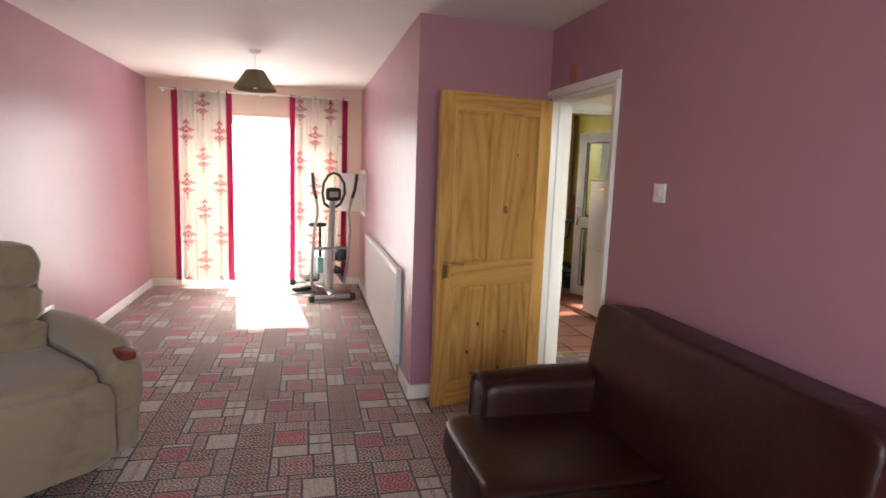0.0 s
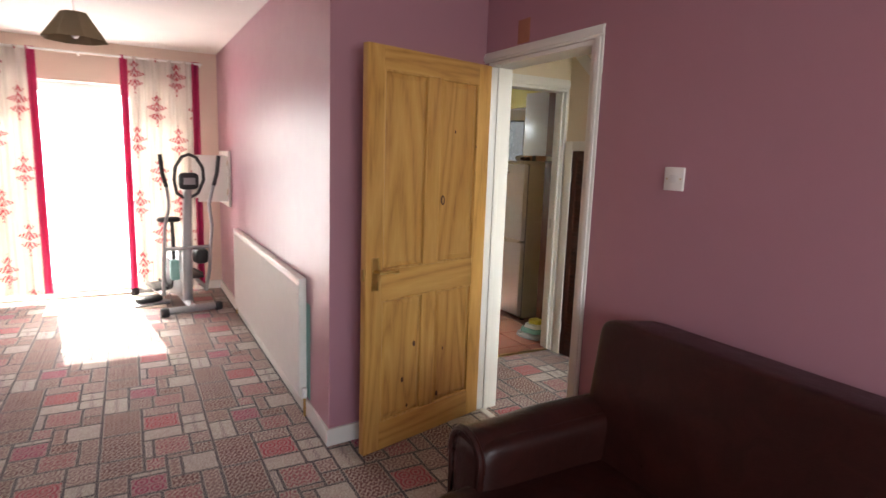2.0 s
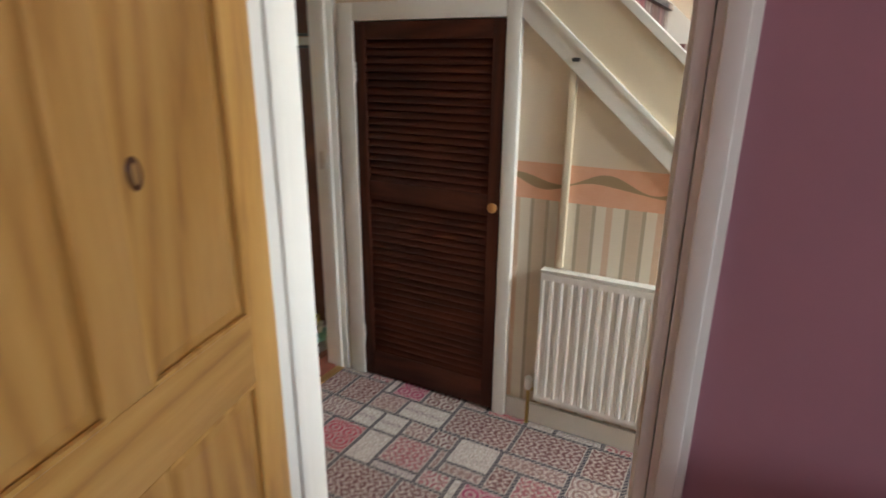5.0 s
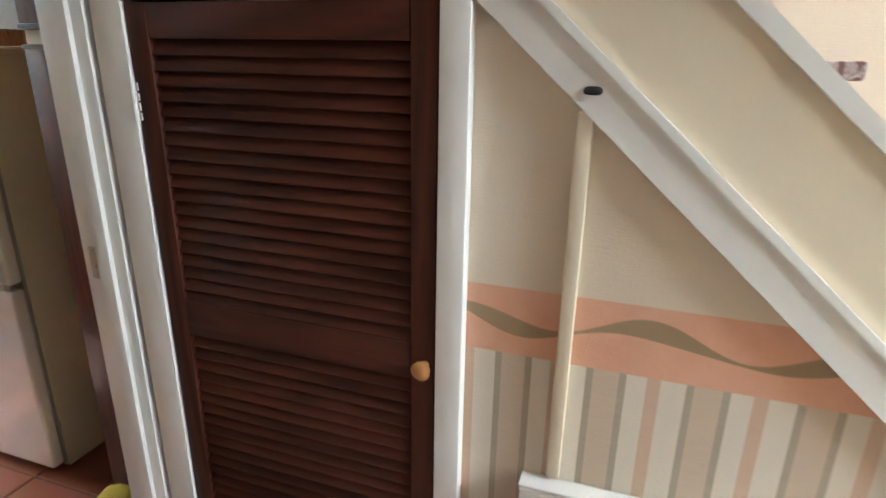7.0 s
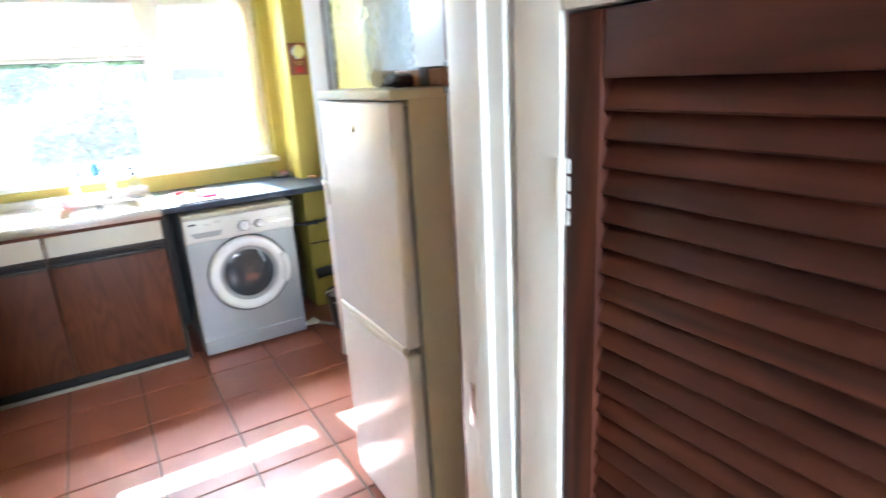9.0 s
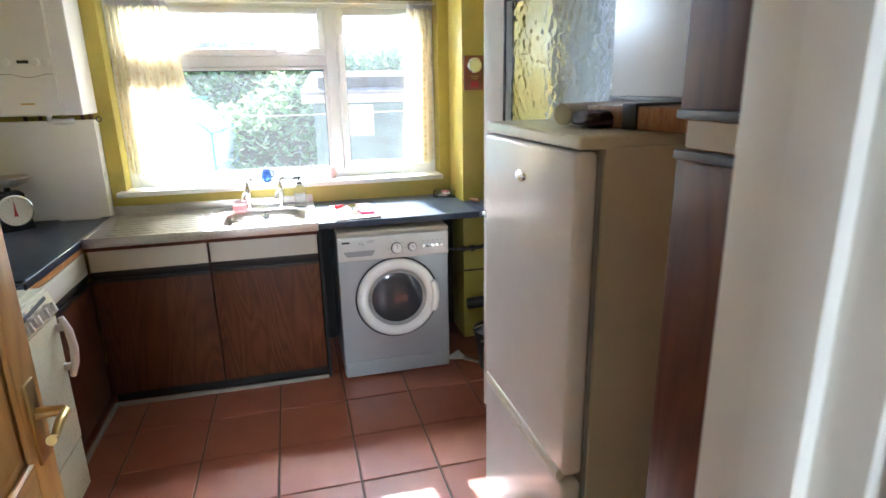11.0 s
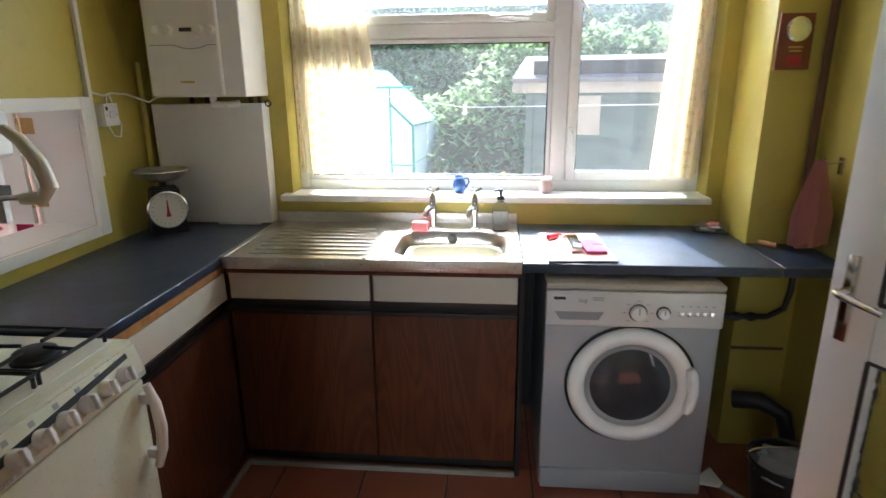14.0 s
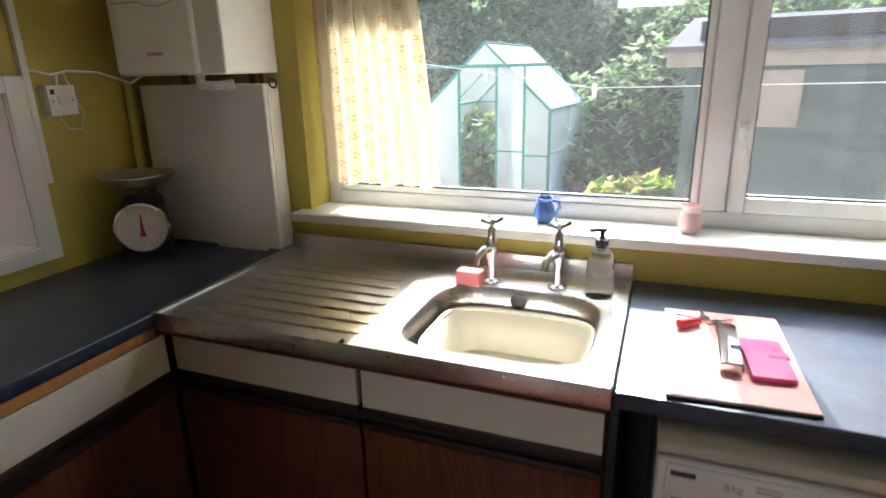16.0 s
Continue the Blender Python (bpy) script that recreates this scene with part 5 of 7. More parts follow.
M.update(
    tile=terracotta(), top=slate_top(),
    grout=painted("dark_grout", (0.12, 0.075, 0.055), 0.9, 0.15, grime=0.3),
    # lighter copy of the teak, with its look in sunlight put into the colour
    teak_light=timber("teak_laminate_sunlit_tone", (0.16, 0.065, 0.025), (0.26, 0.11, 0.045), (0.33, 0.16, 0.07), scale=1.4, rough=0.26, rings=6),
    drawer=plain("cream_laminate", (0.64, 0.59, 0.49), 0.35, vary=0.08, scale=8),
    trim_dark=plain("dark_brown_handle_strip", (0.022, 0.012, 0.008), 0.4, vary=0.3),
    grey_laminate=plain("pale_grey_laminate", (0.44, 0.43, 0.44), 0.3, vary=0.06),
    # cream browned so that the colour carries the shade under the worktop overhang
    lid_cream=plain("cream_plastic_shade_toned", (0.46, 0.41, 0.33), 0.45, vary=0.15),
    bowl=plain("cream_plastic_bowl", (0.70, 0.66, 0.54), 0.35, vary=0.08),
    sunny=fabric("yellow_flowered_curtain", (0.89, 0.83, 0.68), (0.68, 0.50, 0.27), (0.058, 0.058), 0.012, dots=True, through=0.68),
    drum=plain("dark_drum_glass", (0.045, 0.048, 0.055), 0.05, vary=0.4, Specular_IOR_Level=0.6),
    obscure=glass_material("obscured_pattern_glass", (0.93, 0.97, 0.93), 0.16, 0.22),
    clear=Mat("clear_plastic", (0.93, 0.95, 0.94), 0.04, Transmission_Weight=0.95, IOR=1.12).m,
    pink_plastic=plain("hot_pink_case", (0.62, 0.05, 0.19), 0.35),
    rose=plain("rose_card_folder", (0.72, 0.36, 0.32), 0.6),
    sponge=plain("pink_sponge", (0.75, 0.24, 0.27), 0.9, bump=0.5, scale=40),
    red=plain("red_plastic", (0.45, 0.02, 0.03), 0.35),
    blue_china=plain("blue_and_white_china", (0.06, 0.14, 0.45), 0.15, vary=0.9, scale=40),
    pink_china=plain("pale_pink_china", (0.72, 0.48, 0.46), 0.25),
    towel=fabric("dusky_pink_towel", (0.36, 0.14, 0.11), through=0.0),
    white_cloth=fabric("white_cloth", (0.72, 0.72, 0.74), through=0.1),
    plaque=plain("reddish_wood_plaque", (0.25, 0.075, 0.03), 0.35, vary=0.4, scale=14),
    paper_white=plain("dial_paper", (0.78, 0.74, 0.66), 0.5, vary=0.05),
    copper=plain("brown_painted_pipe", (0.12, 0.05, 0.025), 0.45, vary=0.3),
    leaves=foliage("bramble_leaves", (0.12, 0.20, 0.07), (0.27, 0.39, 0.17), (0.50, 0.55, 0.34)),
    strappy=foliage("strappy_leaves", (0.22, 0.33, 0.06), (0.42, 0.52, 0.11), (0.62, 0.32, 0.13)),
    grass=foliage("dry_grass", (0.13, 0.17, 0.05), (0.28, 0.28, 0.11), (0.42, 0.37, 0.19)),
    earth=painted("garden_earth", (0.16, 0.15, 0.075), 0.95, 0.3, grime=0.5, bump=0.6),
    paving=painted("pale_patio_paving", (0.52, 0.49, 0.43), 0.85, 0.12, grime=0.3, bump=0.5),
    shed=timber("green_stained_boards", (0.035, 0.065, 0.062), (0.065, 0.105, 0.10), (0.095, 0.14, 0.13), axis="x", rough=0.75),
    felt=painted("mineral_roofing_felt", (0.15, 0.145, 0.15), 0.9, 0.2, grime=0.3, bump=0.6),
    board=painted("weathered_board", (0.34, 0.32, 0.27), 0.85, 0.2, grime=0.4),
    green_metal=plain("green_greenhouse_metal", (0.10, 0.40, 0.30), 0.4),
    haze=Mat("milky_greenhouse_sheet", (0.80, 0.84, 0.84), 0.35, Transmission_Weight=0.6, IOR=1.2).m,
    clay=plain("orange_flower_pot", (0.48, 0.16, 0.05), 0.7),
)

# ---- kitchen floor ----
floor_k = solid("floor_kitchen", boxes(((SIDE + 0.1, 4.62, -0.12), (KRIGHT + 0.05, KWIN + 0.05, -0.004))), M["grout"], "terracotta quarry tile kitchen floor with dark joints", "tile floor", "structure", smooth=0)
P = 0.335
tile_mesh = {}
y = 6.775 - 7 * P
while y < KWIN:
    x = 2.44 - 5 * P
    while x < KRIGHT:
        xa, xb, ya, yb = max(x, KLEFT) + 0.004, min(x + P, KRIGHT) - 0.004, max(y, KNEAR - 0.06) + 0.004, min(y + P, KWIN) - 0.004
        if xb - xa > 0.02 and yb - ya > 0.02:
            key = (round(xb - xa, 3), round(yb - ya, 3))
            if key not in tile_mesh:
                bm = bmesh.new()
                box(bm, (0, 0, -0.006), (xb - xa, yb - ya, 0.002), 0.003, 1)
                ob = part("tile", bm, M["tile"], floor_k)
                tile_mesh[key] = ob.data
            else:
                ob = new("tile", tile_mesh[key])
                ob.parent = floor_k
            ob.location = (xa, ya, random.uniform(-0.0012, 0.0008))
        x += P
    y += P

# ---- kitchen window ----
win = thing("window_2", "white plastic kitchen window with an opening side casement and top light", "window", kind="structure")
wy0, wy1 = 8.085, 8.15
X0, X1, Z0, Z1 = WINDOW[0] + 0.002, WINDOW[1] - 0.002, WINDOW[2] + 0.002, WINDOW[3] - 0.002


def sash(name, a, b, c, d, w, parent, y0=wy0, y1=wy1, wb=None, bevel=0.006):
    wb = wb or w
    bm = boxes(((a, y0, c), (a + w, y1, d)), ((b - w, y0, c), (b, y1, d)), ((a + w, y0, c), (b - w, y1, c + wb)), ((a + w, y0, d - w), (b - w, y1, d)), bevel=bevel)
    return part(name, bm, M["upvc"], parent)


sash("window_frame", X0, X1, Z0, Z1, 0.045, win, wb=0.05)
part("mullion", boxes(((2.862, wy0 + 0.001, Z0 + 0.05), (2.93, wy1 - 0.001, Z1 - 0.045)), bevel=0.005), M["upvc"], win)
part("transom", boxes(((X0 + 0.045, wy0 + 0.001, 1.715), (2.862, wy1 - 0.001, 1.775)), bevel=0.005), M["upvc"], win)
openings = [("fixed_light", X0 + 0.045, 2.862, Z0 + 0.05, 1.715, 0.02, 0.0), ("top_light", X0 + 0.045, 2.862, 1.775, Z1 - 0.045, 0.038, -0.012), ("casement", 2.93, X1 - 0.045, Z0 + 0.05, Z1 - 0.045, 0.042, -0.012)]
for name, a, b, c, d, w, out in openings:
    f = sash("casement" if name != "fixed_light" else "bead", a + 0.002, b - 0.002, c + 0.002, d - 0.002, w, win, wy0 + out, wy1 - 0.01)
    sash_g = boxes(((a + w, wy0 + 0.004, c + w), (a + w + 0.006, wy0 + 0.02, d - w)), ((b - w - 0.006, wy0 + 0.004, c + w), (b - w, wy0 + 0.02, d - w)), ((a + w, wy0 + 0.004, c + w), (b - w, wy0 + 0.02, c + w + 0.006)), ((a + w, wy0 + 0.004, d - w - 0.006), (b - w, wy0 + 0.02, d - w)))
    part("gasket", sash_g, M["black"], f)
    g = part("pane", boxes(((a + w - 0.004, wy0 + 0.022, c + w - 0.004), (b - w + 0.004, wy0 + 0.03, d - w + 0.004))), M["glass"], f)
    g.visible_shadow = False
bm = boxes(((2.935, wy0 - 0.03, 1.27), (2.96, wy0 - 0.012, 1.33)), bevel=0.004)
tube(bm, [(2.947, wy0 - 0.035, 1.31), (2.95, wy0 - 0.05, 1.30), (2.965, wy0 - 0.05, 1.21)], [0.009, 0.009, 0.006], 8)
part("casement_handle", bm, M["white"], win)
bm = boxes(((2.935, wy0 - 0.03, 1.86), (2.96, wy0 - 0.012, 1.90)), bevel=0.004)
tube(bm, [(2.947, wy0 - 0.03, 1.88), (2.96, wy0 - 0.05, 1.86), (3.0, wy0 - 0.05, 1.80)], [0.008, 0.008, 0.006], 8)
part("casement_handle", bm, M["white"], win)
bm = boxes(((2.58, wy0 - 0.03, 1.785), (2.68, wy0 - 0.012, 1.805)), bevel=0.004)
tube(bm, [(2.6, wy0 - 0.035, 1.795), (2.64, wy0 - 0.045, 1.80), (2.75, wy0 - 0.045, 1.795)], 0.007, 8)
part("stay", bm, M["white"], win)
sill = solid("window_sill", boxes(((1.64, 7.905, 1.012), (3.535, 8.083, 1.041)), bevel=0.008, seg=3), M["gloss"], "white painted wooden window sill board", "window sill", "structure")
part("sill_apron", boxes(((1.66, 7.95, 0.985), (3.515, KWIN - 0.001, 1.005))), M["yellow"], sill)


def kitchen_curtain(x0, x1, z0, seed, folds, spread):
    c = thing("curtain", "short yellow cotton curtain with tiny flowers and a gathered top", "curtain", (0, 8.025, 0), group="kitchen curtains")
    part("cloth", cloth(bmesh.new(), x0, x1, z0, 2.035, folds, 0.045, flare=abs(spread), lean=spread / 2, seed=seed, cols=110), M["sunny"], c, smooth=60)
    part("heading", cloth(bmesh.new(), x0 + 0.005, x1 - 0.005, 2.03, 2.07, folds * 2.4, 0.03, seed=seed + 5, cols=110, rows=4), M["white_cloth"], c, "gathered pale heading tape", smooth=60)


kitchen_curtain(1.71, 2.02, 1.125, 4, 6, 0.09)
kitchen_curtain(3.355, 3.505, 1.115, 9, 4, -0.06)
bm = bmesh.new()
tube(bm, [(1.682, 8.02, 2.062), (3.526, 8.02, 2.062)], 0.006, 8)
solid("curtain_wire", bm, M["white"], "white curtain track across the window head", "curtain track")

# ---- base units ----
def base_unit(label, width, m, doors=1):
    """A base cabinet: runs along local x, front face at y = 0 towards -y."""
    u = thing("base_cabinet", label, "kitchen cabinet", group="kitchen base cabinets")
    u.matrix_world = m
    part("carcase", boxes(((0.002, 0.02, 0.06), (width - 0.002, 0.52, 0.70)), ((0.002, 0.02, 0.701), (width - 0.002, 0.034, 0.868)), ((0.002, 0.5, 0.701), (width - 0.002, 0.52, 0.868))), M["teak"], u)
    part("plinth", boxes(((0.0, 0.05, 0.0), (width, 0.066, 0.058)), bevel=0.001), M["dark"], u, "black plinth")
    d = part("drawer_front", boxes(((0.006, 0.0, 0.736), (width - 0.006, 0.019, 0.842)), bevel=0.002), M["drawer"], u, "cream drawer front")
    part("handle_strip", boxes(((0.004, -0.004, 0.716), (width - 0.004, 0.018, 0.735)), bevel=0.003), M["trim_dark"], d)
    # near-black strip that paints shade into the hollow between the handle strips
    part("recess", boxes(((0.004, 0.012, 0.692), (width - 0.004, 0.0195, 0.715))), M["dark"], u)
    w = width / doors
    for i in range(doors):
        dr = part("door", boxes(((i * w + 0.004, 0.0, 0.068), ((i + 1) * w - 0.004, 0.019, 0.676)), bevel=0.002), M["teak"], u, "teak-effect laminate door")
        part("handle_strip", boxes(((i * w + 0.004, -0.005, 0.677), ((i + 1) * w - 0.004, 0.018, 0.695)), bevel=0.003), M["trim_dark"], dr)
    return u


base_unit("teak-effect base cabinet with cream drawer under the sink", 0.552, pose(1.604, 7.395, 0))
base_unit("teak-effect base cabinet with cream drawer under the sink", 0.548, pose(2.157, 7.395, 0))
base_unit("teak-effect base cabinet with cream drawer beside the cooker", 0.685, pose(1.602, 6.70, 0, 0, 0, 90))
solid("floor_trim", boxes(((1.62, 7.38, 0.002), (2.705, 7.397, 0.022)), ((1.602, 6.70, 0.002), (1.619, 7.397, 0.022)), bevel=0.003), M["board"], "pale floor trim along the plinths", "trim", "structure")
# both panels are near-black to colour in the shade of the machine's alcove
solid("end_panel", boxes(((2.707, 7.39, 0.0), (2.725, 7.93, 0.868)), bevel=0.001), M["dark"], "end panel beside the washing machine, blackened for the gap's shade", "panel")
solid("alcove_back", boxes(((2.727, 7.93, 0.0), (3.594, 7.968, 0.868))), M["dark"], "near-black sheet standing for the shade behind the washing machine", "panel", "structure", smooth=0)
wt = thing("worktop", "slate blue laminate worktop on the cabinets", "worktop")
part("slab", boxes(((KLEFT + 0.001, 6.69, 0.872), (1.605, 7.966, 0.908)), bevel=0.008, seg=3), M["top"], wt)
part("slab", boxes(((2.714, 7.352, 0.872), (3.594, 7.966, 0.908)), bevel=0.008, seg=3), M["top"], wt)
part("slab", boxes(((3.595, 7.352, 0.8725), (KRIGHT - 0.001, 7.678, 0.9075)), bevel=0.006, seg=3), M["top"], wt)
part("edging", boxes(((1.585, 6.70, 0.846), (1.603, 7.356, 0.8715)),), M["oak"], wt)
part("joint_strip", boxes(((1.5965, 7.36, 0.9085), (1.6065, 7.96, 0.9125)), bevel=0.002), M["steel"], wt, "metal joint strip")
part("front_rail", boxes(((1.606, 7.372, 0.846), (2.706, 7.394, 0.8665))), M["teak"], wt)


# ---- sink ----
def sink():
    s = thing("sink", "stainless steel sink top with ribbed drainer", "sink")
    x0, x1, y0, y1, z = 1.607, 2.711, 7.358, 7.955, 0.912
    cx, cy, hx, hy = 2.443, 7.595, 0.217, 0.195
    N = 64

    def ring(ax, ay, zz, e):
        out = []
        for k in range(N):
            a = 2 * math.pi * k / N
            c, d = math.cos(a), math.sin(a)
            out.append((cx + ax * math.copysign(abs(c) ** e, c), cy + ay * math.copysign(abs(d) ** e, d), zz))
        return out

    def rect():
        out = []
        for k in range(N):
            a = 2 * math.pi * k / N
            c, d = math.cos(a), math.sin(a)
            t = min((x1 - cx if c > 0 else cx - 2.13) / max(abs(c), 1e-6), (y1 - cy if d > 0 else cy - y0) / max(abs(d), 1e-6))
            out.append((cx + c * t, cy + d * t, z))
        return out
    bm = bmesh.new()
    rows = [rect(), ring(hx, hy, z, 0.45), ring(hx - 0.006, hy - 0.006, z - 0.006, 0.45), ring(hx - 0.012, hy - 0.012, z - 0.05, 0.45), ring(hx - 0.022, hy - 0.022, z - 0.15, 0.5), ring(hx - 0.06, hy - 0.06, z - 0.172, 0.6), ring(0.03, 0.03, z - 0.176, 1.0)]
    vr = [[bm.verts.new(p) for p in r] for r in rows]
    for a, b in zip(vr, vr[1:]):
        for k in range(N):
            bm.faces.new((a[k], a[(k + 1) % N], b[(k + 1) % N], b[k]))
    bm.faces.new(vr[-1])
    part("bowl", bm, M["steel"], s, "deep pressed steel bowl", smooth=50)
    bm = boxes(((x0, y0, z - 0.014), (2.1305, y1, z - 0.002)))
    part("drainer", bm, M["steel"], s)
    part("front_edge", boxes(((x0, y0 - 0.004, z - 0.045), (x1, y0 + 0.002, z + 0.002)), bevel=0.003), M["steel"], s)
    part("upstand", boxes(((x0, y1 - 0.006, z - 0.01), (x1, y1 + 0.008, z + 0.045)), bevel=0.004), M["steel"], s)
    for xa, xb in ((x0 - 0.001, x0 + 0.012), (x1 - 0.008, x1 + 0.001)):
        part("side_edge", boxes(((xa, y0 + 0.003, z - 0.02), (xb, y1 - 0.007, z + 0.003)), bevel=0.003), M["steel"], s)
    for i in range(8):
        yy = 7.415 + i * 0.056
        bm = bmesh.new()
        puff(bm, (1.935 - 0.006 * i, yy, z - 0.002), (0.50 - 0.012 * i, 0.013, 0.012), 0.5, cols=20, rows=8)
        part("drainer_rib", bm, M["steel"], s)
    bm = bmesh.new()
    lathe(bm, [(0.020, 0.0), (0.022, 0.006), (0.012, 0.008), (0.002, 0.006)], (2.435, cy + hy - 0.012, z - 0.03), 18, "y")
    part("overflow", bm, M["black"], s, "round overflow")
    bm = bmesh.new()
    M_ = 48
    rows = []
    for ax, ay, zz in ((0.165, 0.112, z - 0.168), (0.180, 0.126, z - 0.10), (0.190, 0.134, z - 0.050), (0.197, 0.139, z - 0.048), (0.197, 0.139, z - 0.054), (0.186, 0.130, z - 0.06), (0.174, 0.120, z - 0.10), (0.16, 0.108, z - 0.160)):
        r = []
        for k in range(M_):
            a = 2 * math.pi * k / M_
            c, d = math.cos(a), math.sin(a)
            r.append(bm.verts.new((cx + 0.008 + ax * math.copysign(abs(c) ** 0.45, c), cy + 0.01 + ay * 1.1 * math.copysign(abs(d) ** 0.45, d), zz)))
        rows.append(r)
    for a, b in zip(rows, rows[1:]):
        for k in range(M_):
            bm.faces.new((a[k], a[(k + 1) % M_], b[(k + 1) % M_], b[k]))
    bm.faces.new(rows[0])
    bm.faces.new(rows[-1])
    solid("washing_up_bowl", bm, M["bowl"], "cream plastic washing-up bowl in the sink", "washing-up bowl", smooth=50)


sink()


def tap(x, y, label):
    t = thing("tap", label, "tap", (x, y, 0.912), group="sink taps")
    bm = bmesh.new()
    lathe(bm, [(0.026, 0.0), (0.026, 0.006), (0.014, 0.012), (0.012, 0.06), (0.017, 0.075), (0.019, 0.10), (0.015, 0.125), (0.013, 0.13), (0.012, 0.15), (0.006, 0.158), (0.005, 0.165)], sides=18)
    part("body", bm, M["chrome"], t)
    bm = bmesh.new()
    tube(bm, [(0, 0, 0.095), (-0.012, -0.03, 0.098), (-0.022, -0.055, 0.088), (-0.026, -0.065, 0.066)], [0.013, 0.012, 0.011, 0.010], 12)
    part("spout", bm, M["chrome"], t)
    bm = bmesh.new()
    for a in (0.5, 0.5 + math.pi / 2):
        c, s = math.cos(a) * 0.03, math.sin(a) * 0.03
        tube(bm, [(-c, -s, 0.178), (-c * 0.4, -s * 0.4, 0.168), (c * 0.4, s * 0.4, 0.168), (c, s, 0.178)], [0.006, 0.005, 0.005, 0.006], 8)
    lathe(bm, [(0.008, 0.16), (0.009, 0.17), (0.004, 0.176)], sides=12)
    part("cross_head", bm, M["chrome"], t)


tap(2.346, 7.825, "chrome pillar tap with cross head on the sink")
tap(2.527, 7.83, "chrome pillar tap with cross head on the sink")
soap = thing("soap_dispenser", "clear plastic pump soap bottle with black top", "soap bottle", (2.637, 7.803, 0.912))
bm = bmesh.new()
lathe(bm, [(0.030, 0.0), (0.034, 0.004), (0.034, 0.10), (0.026, 0.122), (0.013, 0.13), (0.013, 0.138)], sides=24)
part("bottle", bm, M["clear"], soap)
bm = bmesh.new()
lathe(bm, [(0.016, 0.137), (0.016, 0.152), (0.006, 0.156), (0.006, 0.172), (0.011, 0.174), (0.011, 0.182)], sides=18)
tube(bm, [(0, 0, 0.178), (-0.03, -0.012, 0.176)], 0.005, 8)
part("pump", bm, M["black"], soap)
bm = bmesh.new()
lathe(bm, [(0.0346, 0.03), (0.0348, 0.035), (0.0348, 0.075), (0.0346, 0.08)], sides=24)
for f in [f for f in bm.faces if len(f.verts) > 4]:
    bm.faces.remove(f)
part("sticker", bm, M["clear"], soap)
bm = bmesh.new()
box(bm, (-0.035, -0.022, 0), (0.035, 0.022, 0.04), 0.006, 2, pose(2.296, 7.788, 0.913, 0, 0, -6))
solid("sponge", bm, M["sponge"], "pink washing-up sponge on the sink edge", "sponge")

# ---- small things on the sill and worktop ----
jug = thing("jug", "small blue and white china jug on the sill", "jug", (2.45, 8.015, 1.042))
bm = bmesh.new()
lathe(bm, [(0.018, 0.0), (0.026, 0.01), (0.031, 0.03), (0.026, 0.05), (0.019, 0.062), (0.022, 0.072), (0.020, 0.073), (0.016, 0.062), (0.02, 0.03)], sides=22)
part("body", bm, M["blue_china"], jug)
bm = bmesh.new()
tube(bm, [(0.021, 0, 0.066), (0.04, 0, 0.064), (0.044, 0, 0.045), (0.03, 0, 0.022)], 0.004, 8)
part("handle", bm, M["blue_china"], jug)
bm = bmesh.new()
tube(bm, [(0.012 * math.cos(a), 0, 0.083 + 0.009 * math.sin(a)) for a in [k * math.pi / 5 for k in range(11)]], 0.0025, 6, False)
part("ring", bm, M["chrome"], jug)
bm = bmesh.new()
lathe(bm, [(0.018, 0.0), (0.028, 0.012), (0.031, 0.03), (0.022, 0.05), (0.020, 0.056), (0.028, 0.074), (0.026, 0.075), (0.017, 0.056), (0.02, 0.03)], (2.842, 8.015, 1.042), 24)
solid("vase", bm, M["pink_china"], "small pale pink china vase on the sill", "vase")
fold = thing("folder", "rose pink card folder with loose sheets on the worktop", "folder", (2.923, 7.578, 0.9085), 2)
part("back_cover", boxes(((-0.118, -0.20, 0.0), (0.118, 0.20, 0.0014)), bevel=0.0005), M["rose"], fold)
part("sheets", boxes(((-0.112, -0.196, 0.0014), (0.112, 0.192, 0.0034))), M["paper_white"], fold, "white paper sheets")
part("front_cover", boxes(((-0.118, -0.199, 0.0034), (0.117, 0.20, 0.005)), bevel=0.0006), M["rose"], fold)
part("spine", boxes(((-0.1195, -0.20, 0.0), (-0.1182, 0.20, 0.005)), bevel=0.0004), M["rose"], fold)
phone = thing("phone_case", "hot pink phone wallet case lying on the folder", "phone case", (2.983, 7.545, 0.9145), 3)
part("cover", boxes(((-0.038, -0.082, 0), (0.038, 0.082, 0.013)), bevel=0.005), M["pink_plastic"], phone)
part("clasp", boxes(((0.004, 0.0, 0.010), (0.0405, 0.022, 0.0148)), bevel=0.002), M["pink_plastic"], phone)
case = thing("glasses_case", "silver metal glasses case lying on the folder", "glasses case", (2.918, 7.57, 0.9145), -1)
part("shell", boxes(((-0.021, -0.095, 0), (0.021, 0.095, 0.024)), bevel=0.008, seg=3), M["chrome"], case)
part("band", boxes(((-0.0, -0.03, 0.002), (0.0225, -0.012, 0.0255)), bevel=0.003), M["black"], case)
keys = thing("bunch_of_keys", "bunch of keys with a red torch fob", "keys", (2.885, 7.70, 0.9145), 20)
bm = bmesh.new()
tube(bm, [(0.014 * math.cos(a), 0.014 * math.sin(a), 0.006) for a in [k * math.pi / 8 for k in range(17)]], 0.0015, 6, False)
part("ring", bm, M["chrome"], keys)
